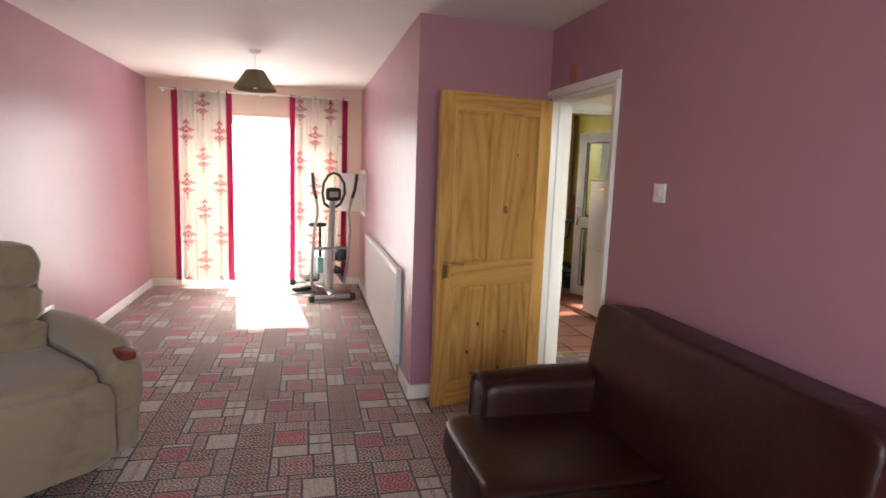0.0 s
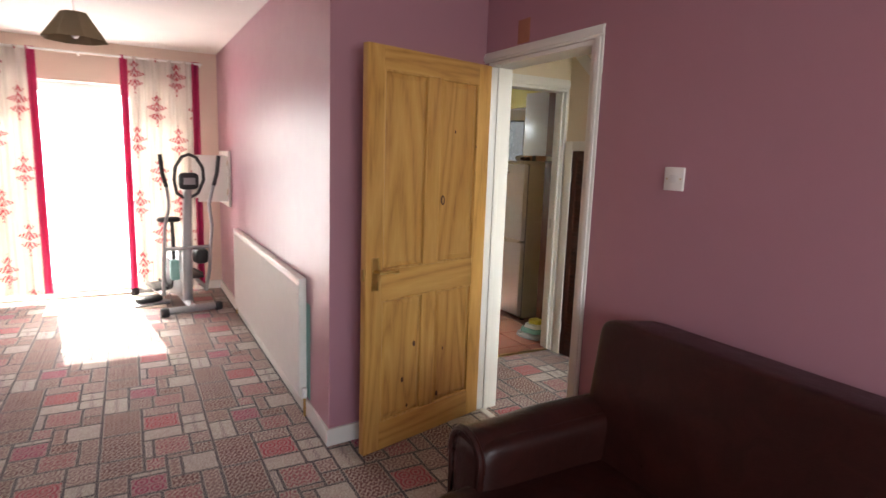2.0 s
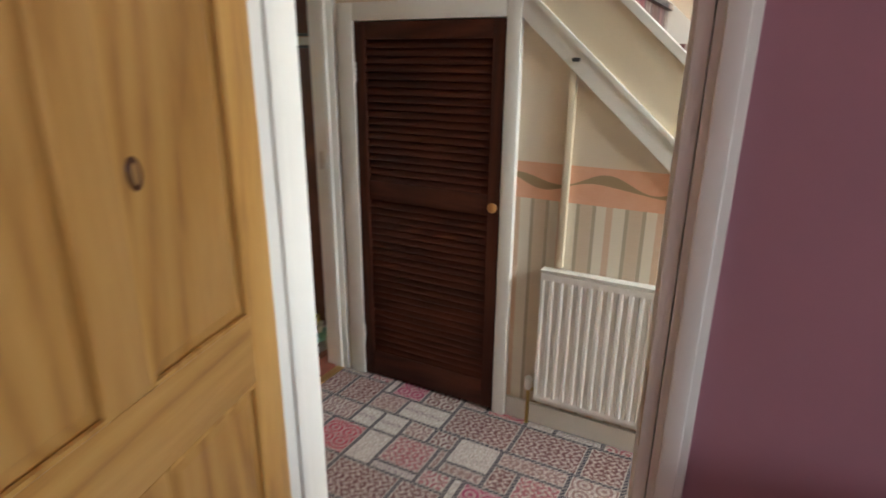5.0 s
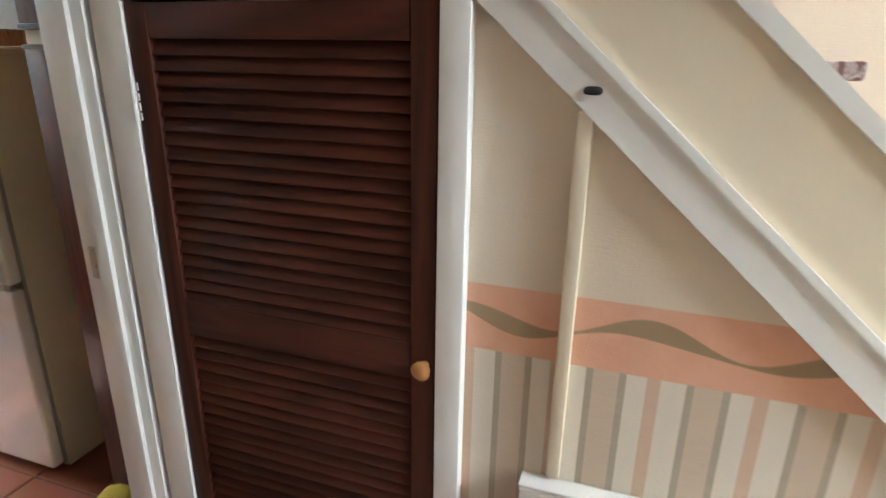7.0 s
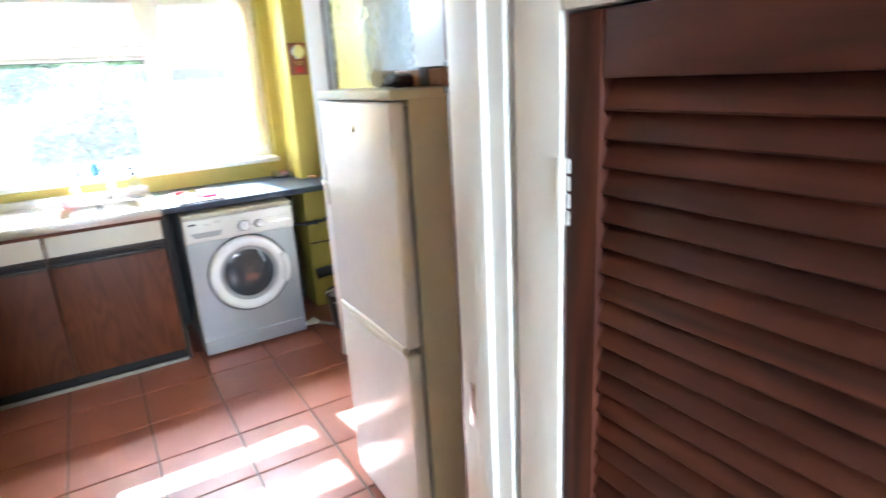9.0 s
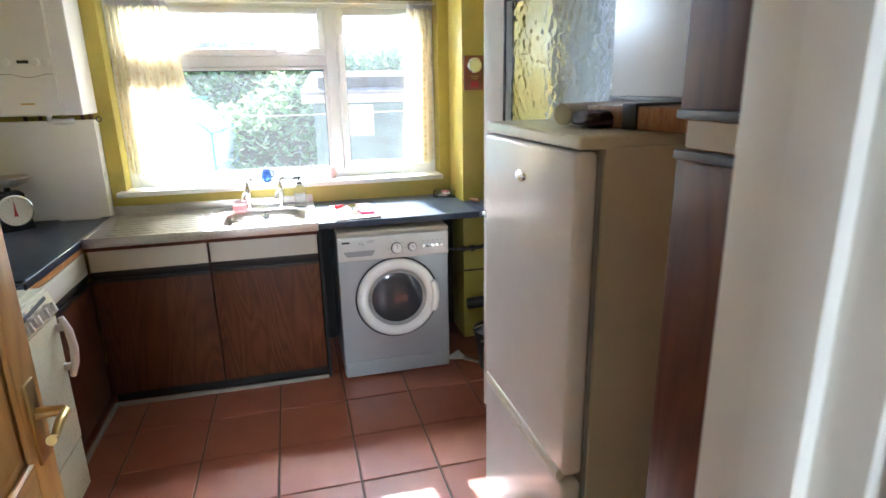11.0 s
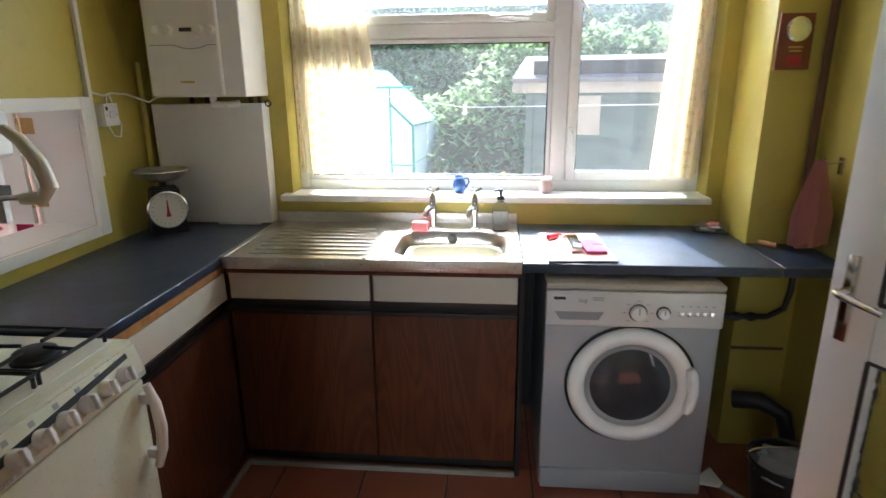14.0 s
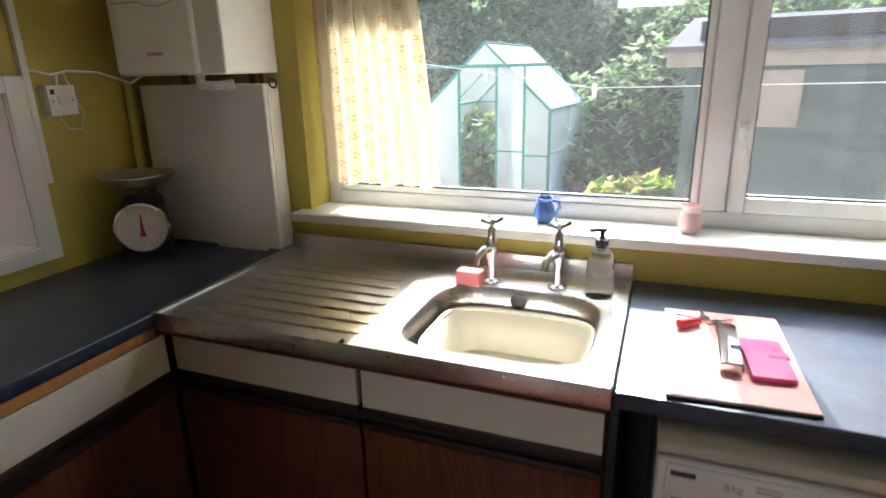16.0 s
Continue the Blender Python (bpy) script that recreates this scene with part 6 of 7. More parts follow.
for k, a in enumerate((0.2, 1.4, 2.6)):
    turn = pose(0.014 * math.cos(a), 0.014 * math.sin(a), 0.003 + 0.003 * k, 0, 0, math.degrees(a))
    bm = box(bmesh.new(), (0.0, -0.010, 0), (0.02, 0.010, 0.002), 0.001, 1, turn)
    box(bm, (0.02, -0.004, 0), (0.052, 0.004, 0.002), 0, 1, turn)
    part("key", bm, M["chrome"], keys)
bm = bmesh.new()
tube(bm, [(-0.02, 0.0, 0.011), (-0.07, -0.02, 0.011)], [0.009, 0.011], 12)
part("fob", bm, M["red"], keys, "red torch key fob")
bm = bmesh.new()
tube(bm, [(2.803, 7.366, 0.912), (3.046, 7.378, 0.912)], 0.004, 8)
solid("pen", bm, M["trim_dark"], "dark slim pen by the worktop edge", "pen")
tray = thing("plastic_tray", "clear plastic tray holding scraps of paper", "tray", (3.53, 7.865, 0.9085), -20)
bm = boxes(((-0.065, -0.045, 0), (0.065, 0.045, 0.003)), ((-0.067, -0.047, 0.003), (-0.063, 0.047, 0.04)), ((0.063, -0.047, 0.003), (0.067, 0.047, 0.04)), ((-0.063, -0.047, 0.003), (0.063, -0.044, 0.04)), ((-0.063, 0.044, 0.003), (0.063, 0.047, 0.04)))
part("body", bm, M["clear"], tray)
for i in range(4):
    part("scrap", box(bmesh.new(), (-0.03, -0.02, 0.004 + i * 0.008), (0.03, 0.02, 0.01 + i * 0.008), 0.002, 1, pose(random.uniform(-.02, .02), random.uniform(-.01, .01), 0, 0, 0, random.uniform(0, 180))), [M["paper_white"], M["sponge"]][i % 2], tray)
bm = bmesh.new()
tube(bm, [(3.635, 7.655, 0.919), (3.675, 7.60, 0.919)], [0.009, 0.011], 10)
solid("cork", bm, M["oak"], "small wooden stopper on the worktop", "stopper")


# ---- washing machine ----
def washer():
    w = thing("washing_machine", "silver grey front-loading washing machine under the worktop", "washing machine", (2.795, 7.315, 0))
    W = 0.605
    part("body", boxes(((0.0, 0.012, 0.02), (W, 0.57, 0.835)), bevel=0.012, seg=3), M["silver"], w)
    part("lid", boxes(((0.0, -0.002, 0.828), (W, 0.57, 0.852)), bevel=0.009, seg=3), M["lid_cream"], w, "cream plastic lid, dulled to paint in the worktop's shade")
    pnl = part("control_panel", boxes(((0.001, -0.008, 0.695), (W - 0.001, 0.012, 0.826)), bevel=0.01, seg=3), M["panel_silver"], w, "pale silver control panel")
    part("plinth", boxes(((0.006, -0.002, 0.02), (W - 0.006, 0.012, 0.105)), bevel=0.004), M["silver"], w)
    d = part("detergent_drawer", boxes(((0.018, -0.0125, 0.704), (0.225, -0.006, 0.818)), bevel=0.004), M["panel_silver"], w)
    bm = bmesh.new()
    prism(bm, [(0.03, 0.752), (0.20, 0.752), (0.182, 0.722), (0.05, 0.722)], 0.003, lambda u, v, dd: (u, -0.0135 + dd, v))
    part("grip_recess", bm, M["grey"], d, smooth=0)
    for x, r in ((0.315, 0.028), (0.40, 0.021)):
        bm = bmesh.new()
        lathe(bm, [(r + 0.003, 0.006), (r + 0.003, 0.012), (r - 0.002, 0.014), (0.002, 0.014)], (x, 0.0, 0.752), 24, "y")
        part("dial_collar", bm, M["black"], w, "dark collar round a dial")
        bm = bmesh.new()
        lathe(bm, [(r - 0.001, 0.013), (r - 0.003, 0.027), (r * 0.7, 0.030), (0.002, 0.030)], (x, 0.0, 0.752), 24, "y")
        dial = part("dial", bm, M["upvc"], w, "pale silver programme dial")
        part("pointer", boxes(((x - 0.002, -0.033, 0.752), (x + 0.002, -0.029, 0.752 + r * 0.8))), M["grey"], dial)
    for i in range(5):
        x = 0.462 + i * 0.026
        part("button", boxes(((x - 0.009, -0.012, 0.742), (x + 0.009, -0.007, 0.758)), bevel=0.004), M["chrome"], w)
        part("lamp_mark", boxes(((x - 0.004, -0.0092, 0.776), (x + 0.004, -0.0078, 0.780))), M["grey"], w)
    for i in range(7):
        a = -2.4 + i * 0.8
        part("mark", boxes(((0.315 + 0.047 * math.sin(a) - 0.006, -0.0092, 0.752 + 0.042 * math.cos(a) - 0.0015), (0.315 + 0.047 * math.sin(a) + 0.006, -0.0078, 0.752 + 0.042 * math.cos(a) + 0.0015))), M["grey"], w)
    part("badge", boxes(((0.026, -0.0142, 0.796), (0.066, -0.0122, 0.806))), M["black"], w)
    letter("6kg", (0.125, -0.0132, 0.793), 0.022, M["grey"], w)
    for z in (0.797, 0.805):
        part("print_bar", boxes(((0.158, -0.0142, z - 0.002), (0.196, -0.0122, z + 0.001))), M["grey"], w)
    c = (0.31, 0.0, 0.468)
    bm = bmesh.new()
    lathe(bm, [(0.228, -0.012), (0.231, 0.0), (0.225, 0.006), (0.223, -0.012)], c, 56, "y")
    part("door_gap", bm, M["black"], w)
    bm = bmesh.new()
    lathe(bm, [(0.154, -0.008), (0.222, -0.008), (0.222, 0.006), (0.215, 0.022), (0.195, 0.030), (0.175, 0.026), (0.164, 0.014), (0.160, 0.0)], c, 56, "y")
    dr = part("door", bm, M["enamel"], w, "white ring of the porthole door", smooth=60)
    bm = bmesh.new()
    lathe(bm, [(0.001, 0.018), (0.05, 0.017), (0.10, 0.013), (0.14, 0.005), (0.161, -0.006)], c, 48, "y")
    part("porthole", bm, M["drum"], dr, "dark bowl-shaped porthole glass", smooth=60)
    bm = bmesh.new()
    lathe(bm, [(0.157, -0.004), (0.164, 0.010), (0.160, 0.012), (0.153, 0.004)], c, 48, "y")
    part("inner_ring", bm, M["grey"], dr)
    bm = bmesh.new()
    pts = [(0.31 + 0.212 * math.cos(a), -0.03, 0.468 + 0.212 * math.sin(a)) for a in [math.radians(-24 + 6 * k) for k in range(9)]]
    tube(bm, pts, [0.014] + [0.021] * 7 + [0.014], 12)
    part("door_handle", bm, M["enamel"], dr, "curved white door handle")
    for x in (0.05, W - 0.05):
        for y in (0.06, 0.5):
            bm = bmesh.new()
            lathe(bm, [(0.02, 0.0), (0.02, 0.012), (0.008, 0.014), (0.008, 0.025)], (x, y, 0.001), 12)
            part("foot", bm, M["black"], w)
    return w


def letter(text, at, size, material, parent, turn=(90, 0, 0), align="CENTER"):
    data = bpy.data.curves.new("lettering", "FONT")
    data.body, data.size, data.extrude, data.align_x, data.align_y = text, size, 0.0004, align, "CENTER"
    ob = new("lettering", data)
    ob.data.materials.append(material)
    ob.parent = parent
    ob.matrix_local = pose(*at, *turn)
    return ob


M["panel_silver"] = plain("pale_silver_panel", (0.62, 0.60, 0.57), 0.35, 0.15, vary=0.05)
washer()


# ---- cooker ----
def cooker():
    c = thing("gas_cooker", "cream enamel gas cooker with white knobs and eye-level grill", "gas cooker", (1.14, 6.18, 0))
    D, W = 0.545, 0.50
    part("body", boxes(((0.0, 0.0, 0.03), (D, W, 0.80)), bevel=0.008), M["cream_enamel"], c)
    hob = boxes(((0.0, 0.0, 0.872), (D + 0.005, W, 0.898)), bevel=0.008)
    part("hob", hob, M["cream_enamel"], c)
    bm = bmesh.new()
    prism(bm, [(D - 0.03, 0.80), (D + 0.03, 0.80), (D + 0.03, 0.815), (D + 0.008, 0.885), (D - 0.03, 0.885)], W, lambda u, v, d: (u, d, v))
    part("control_panel", bm, M["cream_enamel"], c, smooth=0)
    slant = pose(D + 0.0195, 0, 0.848, 0, -17.5 + 90, 0)
    bm = bmesh.new()
    prism(bm, [(-0.030, 0.46), (-0.016, 0.46), (0.012, 0.05), (0.03, 0.02), (0.03, 0.0), (-0.005, 0.05)], 0.002, lambda u, v, d: slant @ Vector((u, v, d - 0.0005)))
    part("fascia_strip", bm, M["black"], c, "black tapered fascia strip", smooth=0)
    for i in range(6):
        y = 0.09 + i * 0.066
        bm = bmesh.new()
        lathe(bm, [(0.020, 0.0), (0.020, 0.010), (0.017, 0.024), (0.004, 0.026)], (0, 0, 0), 18)
        box(bm, (-0.018, -0.005, 0.012), (0.018, 0.005, 0.036), 0.003)
        bmesh.ops.transform(bm, matrix=slant @ pose(0.012, y, 0.001), verts=bm.verts)
        part("knob", bm, M["white"], c, "white ridged control knob")
        bm = box(bmesh.new(), (-0.030, y - 0.007, 0.0), (-0.018, y + 0.007, 0.0012), 0, 1, slant)
        part("mark", bm, M["grey"], c)
    part("oven_door", boxes(((D - 0.001, 0.006, 0.275), (D + 0.024, W - 0.006, 0.79)), bevel=0.008), M["cream_enamel"], c)
    part("lower_door", boxes(((D - 0.001, 0.006, 0.06), (D + 0.02, W - 0.006, 0.268)), bevel=0.006), M["cream_enamel"], c)
    bm = bmesh.new()
    ys = W - 0.028
    tube(bm, [(D + 0.045, ys, 0.545), (D + 0.062, ys, 0.60), (D + 0.068, ys, 0.66), (D + 0.062, ys, 0.73), (D + 0.045, ys, 0.785)], [0.011, 0.014, 0.015, 0.014, 0.010], 12)
    for z in (0.585, 0.745):
        box(bm, (D + 0.02, ys - 0.009, z - 0.014), (D + 0.058, ys + 0.009, z + 0.014), 0.004)
    part("door_handle", bm, M["white"], c, "bowed white door handle")
    part("pan_tray", boxes(((0.07, 0.02, 0.898), (D - 0.03, W - 0.02, 0.9005)), bevel=0.001), M["bowl"], c)
    for bx, by, r in ((0.18, 0.13, 0.04), (0.18, 0.37, 0.032), (0.40, 0.13, 0.035), (0.40, 0.37, 0.046)):
        bm = bmesh.new()
        lathe(bm, [(r * 1.15, 0.9), (r * 1.15, 0.908), (r, 0.912), (r, 0.922), (r * 0.85, 0.926), (0.002, 0.927)], (bx, by, 0), 24)
        part("burner", bm, M["black"], c, "black gas burner cap")
    for y0, y1 in ((0.025, 0.245), (0.255, 0.475)):
        bm = bmesh.new()
        loop = [(0.075, y0, 0.932), (D - 0.04, y0, 0.932), (D - 0.04, y1, 0.932), (0.075, y1, 0.932), (0.075, y0, 0.932)]
        for a, b in zip(loop, loop[1:]):
            tube(bm, [a, b], 0.005, 6)
        ym = (y0 + y1) / 2
        for bx in (0.18, 0.40):
            for dx, dy in ((1, 0), (-1, 0), (0, 1), (0, -1)):
                e = (bx + dx * 0.105, ym + dy * 0.105, 0.932)
                tube(bm, [(bx + dx * 0.03, ym + dy * 0.03, 0.935), e], 0.005, 6)
        for x in (0.08, D - 0.045):
            for y in (y0 + 0.003, y1 - 0.003):
                tube(bm, [(x, y, 0.9), (x, y, 0.932)], 0.005, 6)
        part("pan_support", bm, M["black"], c, "black wire pan support")
    part("splashback", boxes(((0.0, 0.0, 0.898), (0.03, W, 1.33)), bevel=0.006), M["enamel"], c)
    for y in (0.0, W - 0.02):
        part("grill_bracket", boxes(((0.03, y, 1.20), (0.30, y + 0.02, 1.40)), bevel=0.004), M["enamel"], c)
    part("grill_hood", boxes(((0.0, -0.005, 1.36), (0.34, W + 0.005, 1.47)), bevel=0.016, seg=3), M["enamel"], c, "white enamel eye-level grill hood")
    bm = boxes(((0.06, 0.06, 1.268), (0.36, W - 0.06, 1.272)), ((0.06, 0.055, 1.268), (0.36, 0.062, 1.30)), ((0.06, W - 0.062, 1.268), (0.36, W - 0.055, 1.30)), ((0.355, 0.06, 1.268), (0.362, W - 0.06, 1.30)))
    pan = part("grill_pan", bm, M["black"], c, "black grill pan")
    bm = bmesh.new()
    tube(bm, [(0.36, 0.33, 1.285), (0.47, 0.36, 1.29)], 0.006, 8)
    part("pan_rod", bm, M["steel"], pan)
    bm = bmesh.new()
    tube(bm, [(0.455, 0.36, 1.285), (0.495, 0.372, 1.285), (0.515, 0.375, 1.31), (0.505, 0.372, 1.36), (0.475, 0.366, 1.41), (0.445, 0.36, 1.435)], [0.012, 0.016, 0.017, 0.016, 0.014, 0.010], 12)
    part("pan_handle", bm, M["bowl"], pan, "curved cream pan handle")
    for x in (0.05, D - 0.05):
        for y in (0.04, W - 0.04):
            bm = bmesh.new()
            lathe(bm, [(0.018, 0.001), (0.018, 0.03)], (x, y, 0), 10)
            part("foot", bm, M["black"], c)
    letter("CASCADE 50", (D + 0.0305, 0.055, 0.808), 0.014, M["grey"], c, (90, 0, 90))


cooker()

# ---- boiler and things round it ----
boiler = thing("boiler", "white wall-hung gas boiler with a row of knobs", "boiler", (1.214, 7.715, 1.476))
bm = boxes(((0.0, 0.014, 0.0), (0.392, 0.252, 0.80)), bevel=0.010, seg=3)
part("case", bm, M["enamel"], boiler)
part("front_cover", boxes(((0.0, 0.0, 0.004), (0.305, 0.03, 0.80)), bevel=0.012, seg=3), M["enamel"], boiler)
bm = bmesh.new()
tube(bm, [(0.02, -0.001, 0.20), (0.12, -0.001, 0.20), (0.15, -0.001, 0.19), (0.19, -0.001, 0.185), (0.23, -0.001, 0.19), (0.26, -0.001, 0.20), (0.295, -0.001, 0.20)], 0.002, 6)
part("seam", bm, M["grey"], boiler)
for x in (0.055, 0.105, 0.232, 0.278):
    bm = bmesh.new()
    lathe(bm, [(0.020, 0.0), (0.020, 0.004), (0.015, 0.006), (0.014, 0.014), (0.002, 0.015)], (x, 0.0, 0.256), 18, "y")
    part("knob", bm, M["white"], boiler)
part("gauge", boxes(((0.15, -0.003, 0.25), (0.20, 0.001, 0.265)), bevel=0.001), M["black"], boiler)
part("badge", boxes(((0.13, -0.002, 0.055), (0.19, 0.001, 0.064))), M["brass"], boiler)
bm = bmesh.new()
tube(bm, [(0.20, 0.12, 0.0), (0.20, 0.12, -0.03), (0.26, 0.12, -0.035), (0.30, 0.15, -0.03)], 0.016, 10)
part("condensate_elbow", bm, M["white"], boiler)
for x in (0.06, 0.13, 0.33, 0.37):
    bm = bmesh.new()
    tube(bm, [(x, 0.2, 0.0), (x, 0.2, -0.05)], 0.010, 8)
    part("pipe_stub", bm, M["copper"], boiler)
bm = bmesh.new()
tube(bm, [(0.405 + 0.013 * math.cos(a), 0.2, -0.03 + 0.013 * math.sin(a)) for a in [k * math.pi / 6 for k in range(13)]], 0.003, 6, False)
part("filling_loop", bm, M["black"], boiler)
cover = thing("boiler_pipe_cover", "white metal pipe cover standing on the worktop", "pipe cover", (1.098, 7.885, 0.909))
part("front", boxes(((0.0, 0.0, 0.006), (0.506, 0.02, 0.538)), bevel=0.008, seg=3), M["enamel"], cover)
part("side", boxes(((0.484, 0.0205, 0.006), (0.505, 0.078, 0.538)), bevel=0.004), M["enamel"], cover)
part("foot_strip", boxes(((0.25, -0.006, 0.0), (0.45, 0.01, 0.006))), M["white"], cover)
bm = bmesh.new()
tube(bm, [(1.079, 7.86, 0.91), (1.079, 7.86, 1.62)], 0.014, 12)
solid("riser_pipe", bm, M["yellow"], "yellow painted pipe beside the boiler", "pipe")
spur = switch_plate("fused_spur", "white fused spur switch with a trailing cable", pose(KLEFT + 0.03, 7.612, 1.413, 0, 0, 90))
part("back_box", boxes(((-0.043, 0.0, -0.043), (0.043, 0.029, 0.043)), bevel=0.002), M["white"], spur)
part("fuse_mark", boxes(((-0.034, -0.0105, 0.018), (-0.022, -0.0088, 0.032))), M["black"], spur)
bm = bmesh.new()
tube(bm, [(KLEFT + 0.012, 7.545, 1.500), (KLEFT + 0.02, 7.605, 1.485), (KLEFT + 0.018, 7.655, 1.495), (KLEFT + 0.016, 7.76, 1.49), (1.12, 7.84, 1.455), (1.2, 7.86, 1.50)], 0.004, 8)
tube(bm, [(KLEFT + 0.02, 7.620, 1.485), (KLEFT + 0.02, 7.615, 1.455)], 0.004, 8)
tube(bm, [(KLEFT + 0.03, 7.595, 1.370), (KLEFT + 0.034, 7.615, 1.330), (KLEFT + 0.034, 7.655, 1.325), (KLEFT + 0.03, 7.675, 1.370), (KLEFT + 0.02, 7.665, 1.420), (KLEFT + 0.016, 7.645, 1.490)], 0.003, 8)
solid("cable", bm, M["white"], "loose grey cable clipped along the yellow wall", "cable")
solid("conduit", boxes(((KLEFT + 0.0005, 7.526, 1.18), (KLEFT + 0.018, 7.546, 2.42)), bevel=0.002), M["gloss"], "white plastic cable conduit up the wall", "conduit")


# ---- kitchen scale ----
def scales():
    s = thing("kitchen_scale", "black mechanical kitchen scale with a steel bowl", "kitchen scale", (1.205, 7.72, 0.9085), 38)
    bm = bmesh.new()
    prism(bm, [(-0.075, 0.0), (0.075, 0.0), (0.055, 0.19), (-0.055, 0.19)], 0.10, lambda u, v, d: (u, d - 0.03, v))
    part("case", bm, M["black"], s, smooth=0)
    bm = bmesh.new()
    lathe(bm, [(0.078, -0.02), (0.082, 0.0), (0.082, 0.012), (0.075, 0.016), (0.072, 0.010), (0.072, 0.006)], (0, -0.032, 0.105), 40, "y")
    rim = part("bezel", bm, M["chrome"], s, "chrome dial rim")
    bm = bmesh.new()
    lathe(bm, [(0.001, 0.006), (0.073, 0.006), (0.073, 0.0), (0.001, 0.0)], (0, -0.0325, 0.105), 40, "y")
    face = part("dial", bm, M["paper_white"], s, "cream weighing dial")
    for i in range(20):
        a = 2 * math.pi * i / 20
        m = pose(0.060 * math.sin(a), -0.0392, 0.105 + 0.060 * math.cos(a), 0, math.degrees(a), 0)
        part("graduation", box(bmesh.new(), (-0.001, -0.0004, -0.004), (0.001, 0.0004, 0.004), 0, 1, m), M["grey"], face)
    bm = bmesh.new()
    prism(bm, [(-0.010, -0.028), (0.010, -0.028), (0.005, -0.005), (0.002, 0.045), (-0.002, 0.045), (-0.005, -0.005)], 0.001, lambda u, v, d: (u, -0.0405 + d, 0.105 + v))
    part("pointer", bm, M["red"], face, "red pointer", smooth=0)
    bm = boxes(((-0.05, -0.02, 0.19), (0.05, 0.06, 0.198)), ((-0.012, 0.005, 0.198), (0.012, 0.03, 0.225)), bevel=0.003)
    part("platform", bm, M["black"], s)
    bm = bmesh.new()
    lathe(bm, [(0.001, 0.222), (0.06, 0.226), (0.095, 0.245), (0.108, 0.266), (0.112, 0.268), (0.110, 0.272), (0.092, 0.25), (0.058, 0.231), (0.001, 0.228)], (0, 0.02, 0), 36)
    part("bowl", bm, M["steel"], s, "shallow steel weighing bowl", smooth=60)


scales()


# ---- fridge, cupboards and back door ----
def fridge():
    f = thing("fridge_freezer", "cream white fridge-freezer with glossy doors", "fridge freezer", (3.115, 5.335, 0))
    W = 0.515
    part("cabinet", boxes(((0.058, 0.0, 0.03), (0.60, W, 1.474)), bevel=0.006), M["cream_enamel"], f)
    part("top", boxes(((0.0, -0.003, 1.461), (0.605, W + 0.003, 1.488)), bevel=0.01, seg=3), M["cream_enamel"], f)
    part("gasket", boxes(((0.048, 0.006, 0.05), (0.0575, W - 0.006, 1.445))), M["grey"], f)
    for z0, z1 in ((0.055, 0.742), (0.762, 1.458)):
        d = part("door", boxes(((0.0, 0.0, z0), (0.046, W, z1)), bevel=0.014, seg=4), M["enamel"], f, "glossy white door")
        top = z0 < 0.5
        zz = z1 if top else z0
        bm = bmesh.new()
        pts = [(0.004, 0.02 + k * (W - 0.04) / 14, zz + (0.012 if top else -0.002) - 0.016 * math.sin(math.pi * k / 14) ** 2 * (1 if top else -0.2)) for k in range(15)]
        tube(bm, pts, 0.011, 8)
        part("handle_lip", bm, M["drawer"], d, "moulded cream grip")
    bm = bmesh.new()
    lathe(bm, [(0.031, 0.0), (0.031, 0.003), (0.026, 0.005), (0.001, 0.005)], (0, 0, 0), 28, "x")
    for v in bm.verts:
        v.co = Vector((-v.co.x - 0.0, 0.262 + v.co.y, 1.38 + v.co.z * 0.42))
    part("badge", bm, M["chrome"], f, "oval silver badge")
    for y in (0.05, W - 0.05):
        for x in (0.1, 0.55):
            bm = bmesh.new()
            lathe(bm, [(0.02, 0.002), (0.02, 0.03)], (x, y, 0), 12)
            part("foot", bm, M["black"], f)


fridge()
roll = thing("rolled_paper", "roll of cream paper lying on the fridge", "paper roll", (3.30, 5.62, 1.490), 25)
bm = bmesh.new()
lathe(bm, [(0.006, -0.11), (0.024, -0.11), (0.024, 0.11), (0.006, 0.11)], (0, 0, 0.024), 18, "x")
part("sheet", bm, M["bowl"], roll)
boxy = thing("wooden_box", "shallow wooden box with a black strap on the fridge", "box", (3.40, 5.42, 1.490), 8)
part("case", boxes(((-0.14, -0.14, 0.0), (0.14, 0.14, 0.045)), bevel=0.004), M["teak_light"], boxy)
part("strap", boxes(((-0.145, -0.02, 0.0), (0.145, 0.02, 0.05)), bevel=0.002), M["black"], boxy)
bm = bmesh.new()
puff(bm, (3.25, 5.50, 1.507), (0.10, 0.10, 0.035), 0.6, dent=0.2)
solid("purse", bm, M["leather"], "small dark purse on the fridge", "purse")

tall = thing("tall_cupboard", "tall teak-effect larder cupboard beside the doorway", "cupboard", (3.10, 4.712, 0))
part("carcase", boxes(((0.02, 0.0, 0.0), (0.60, 0.325, 2.15))), M["oak"], tall)
part("plinth", boxes(((0.03, 0.002, 0.0), (0.04, 0.323, 0.06))), M["dark"], tall)
for z0, z1 in ((0.065, 1.482), (1.545, 2.145)):
    d = part("door", boxes(((0.0, 0.003, z0), (0.019, 0.322, z1)), bevel=0.002), M["teak"], tall, "dark teak-effect door")
    zz = z1 if z0 < 1 else z0
    part("handle_strip", boxes(((-0.006, 0.003, zz - 0.012 if z0 > 1 else zz), (0.018, 0.322, zz if z0 > 1 else zz + 0.012)), bevel=0.003), M["trim_dark"], d)
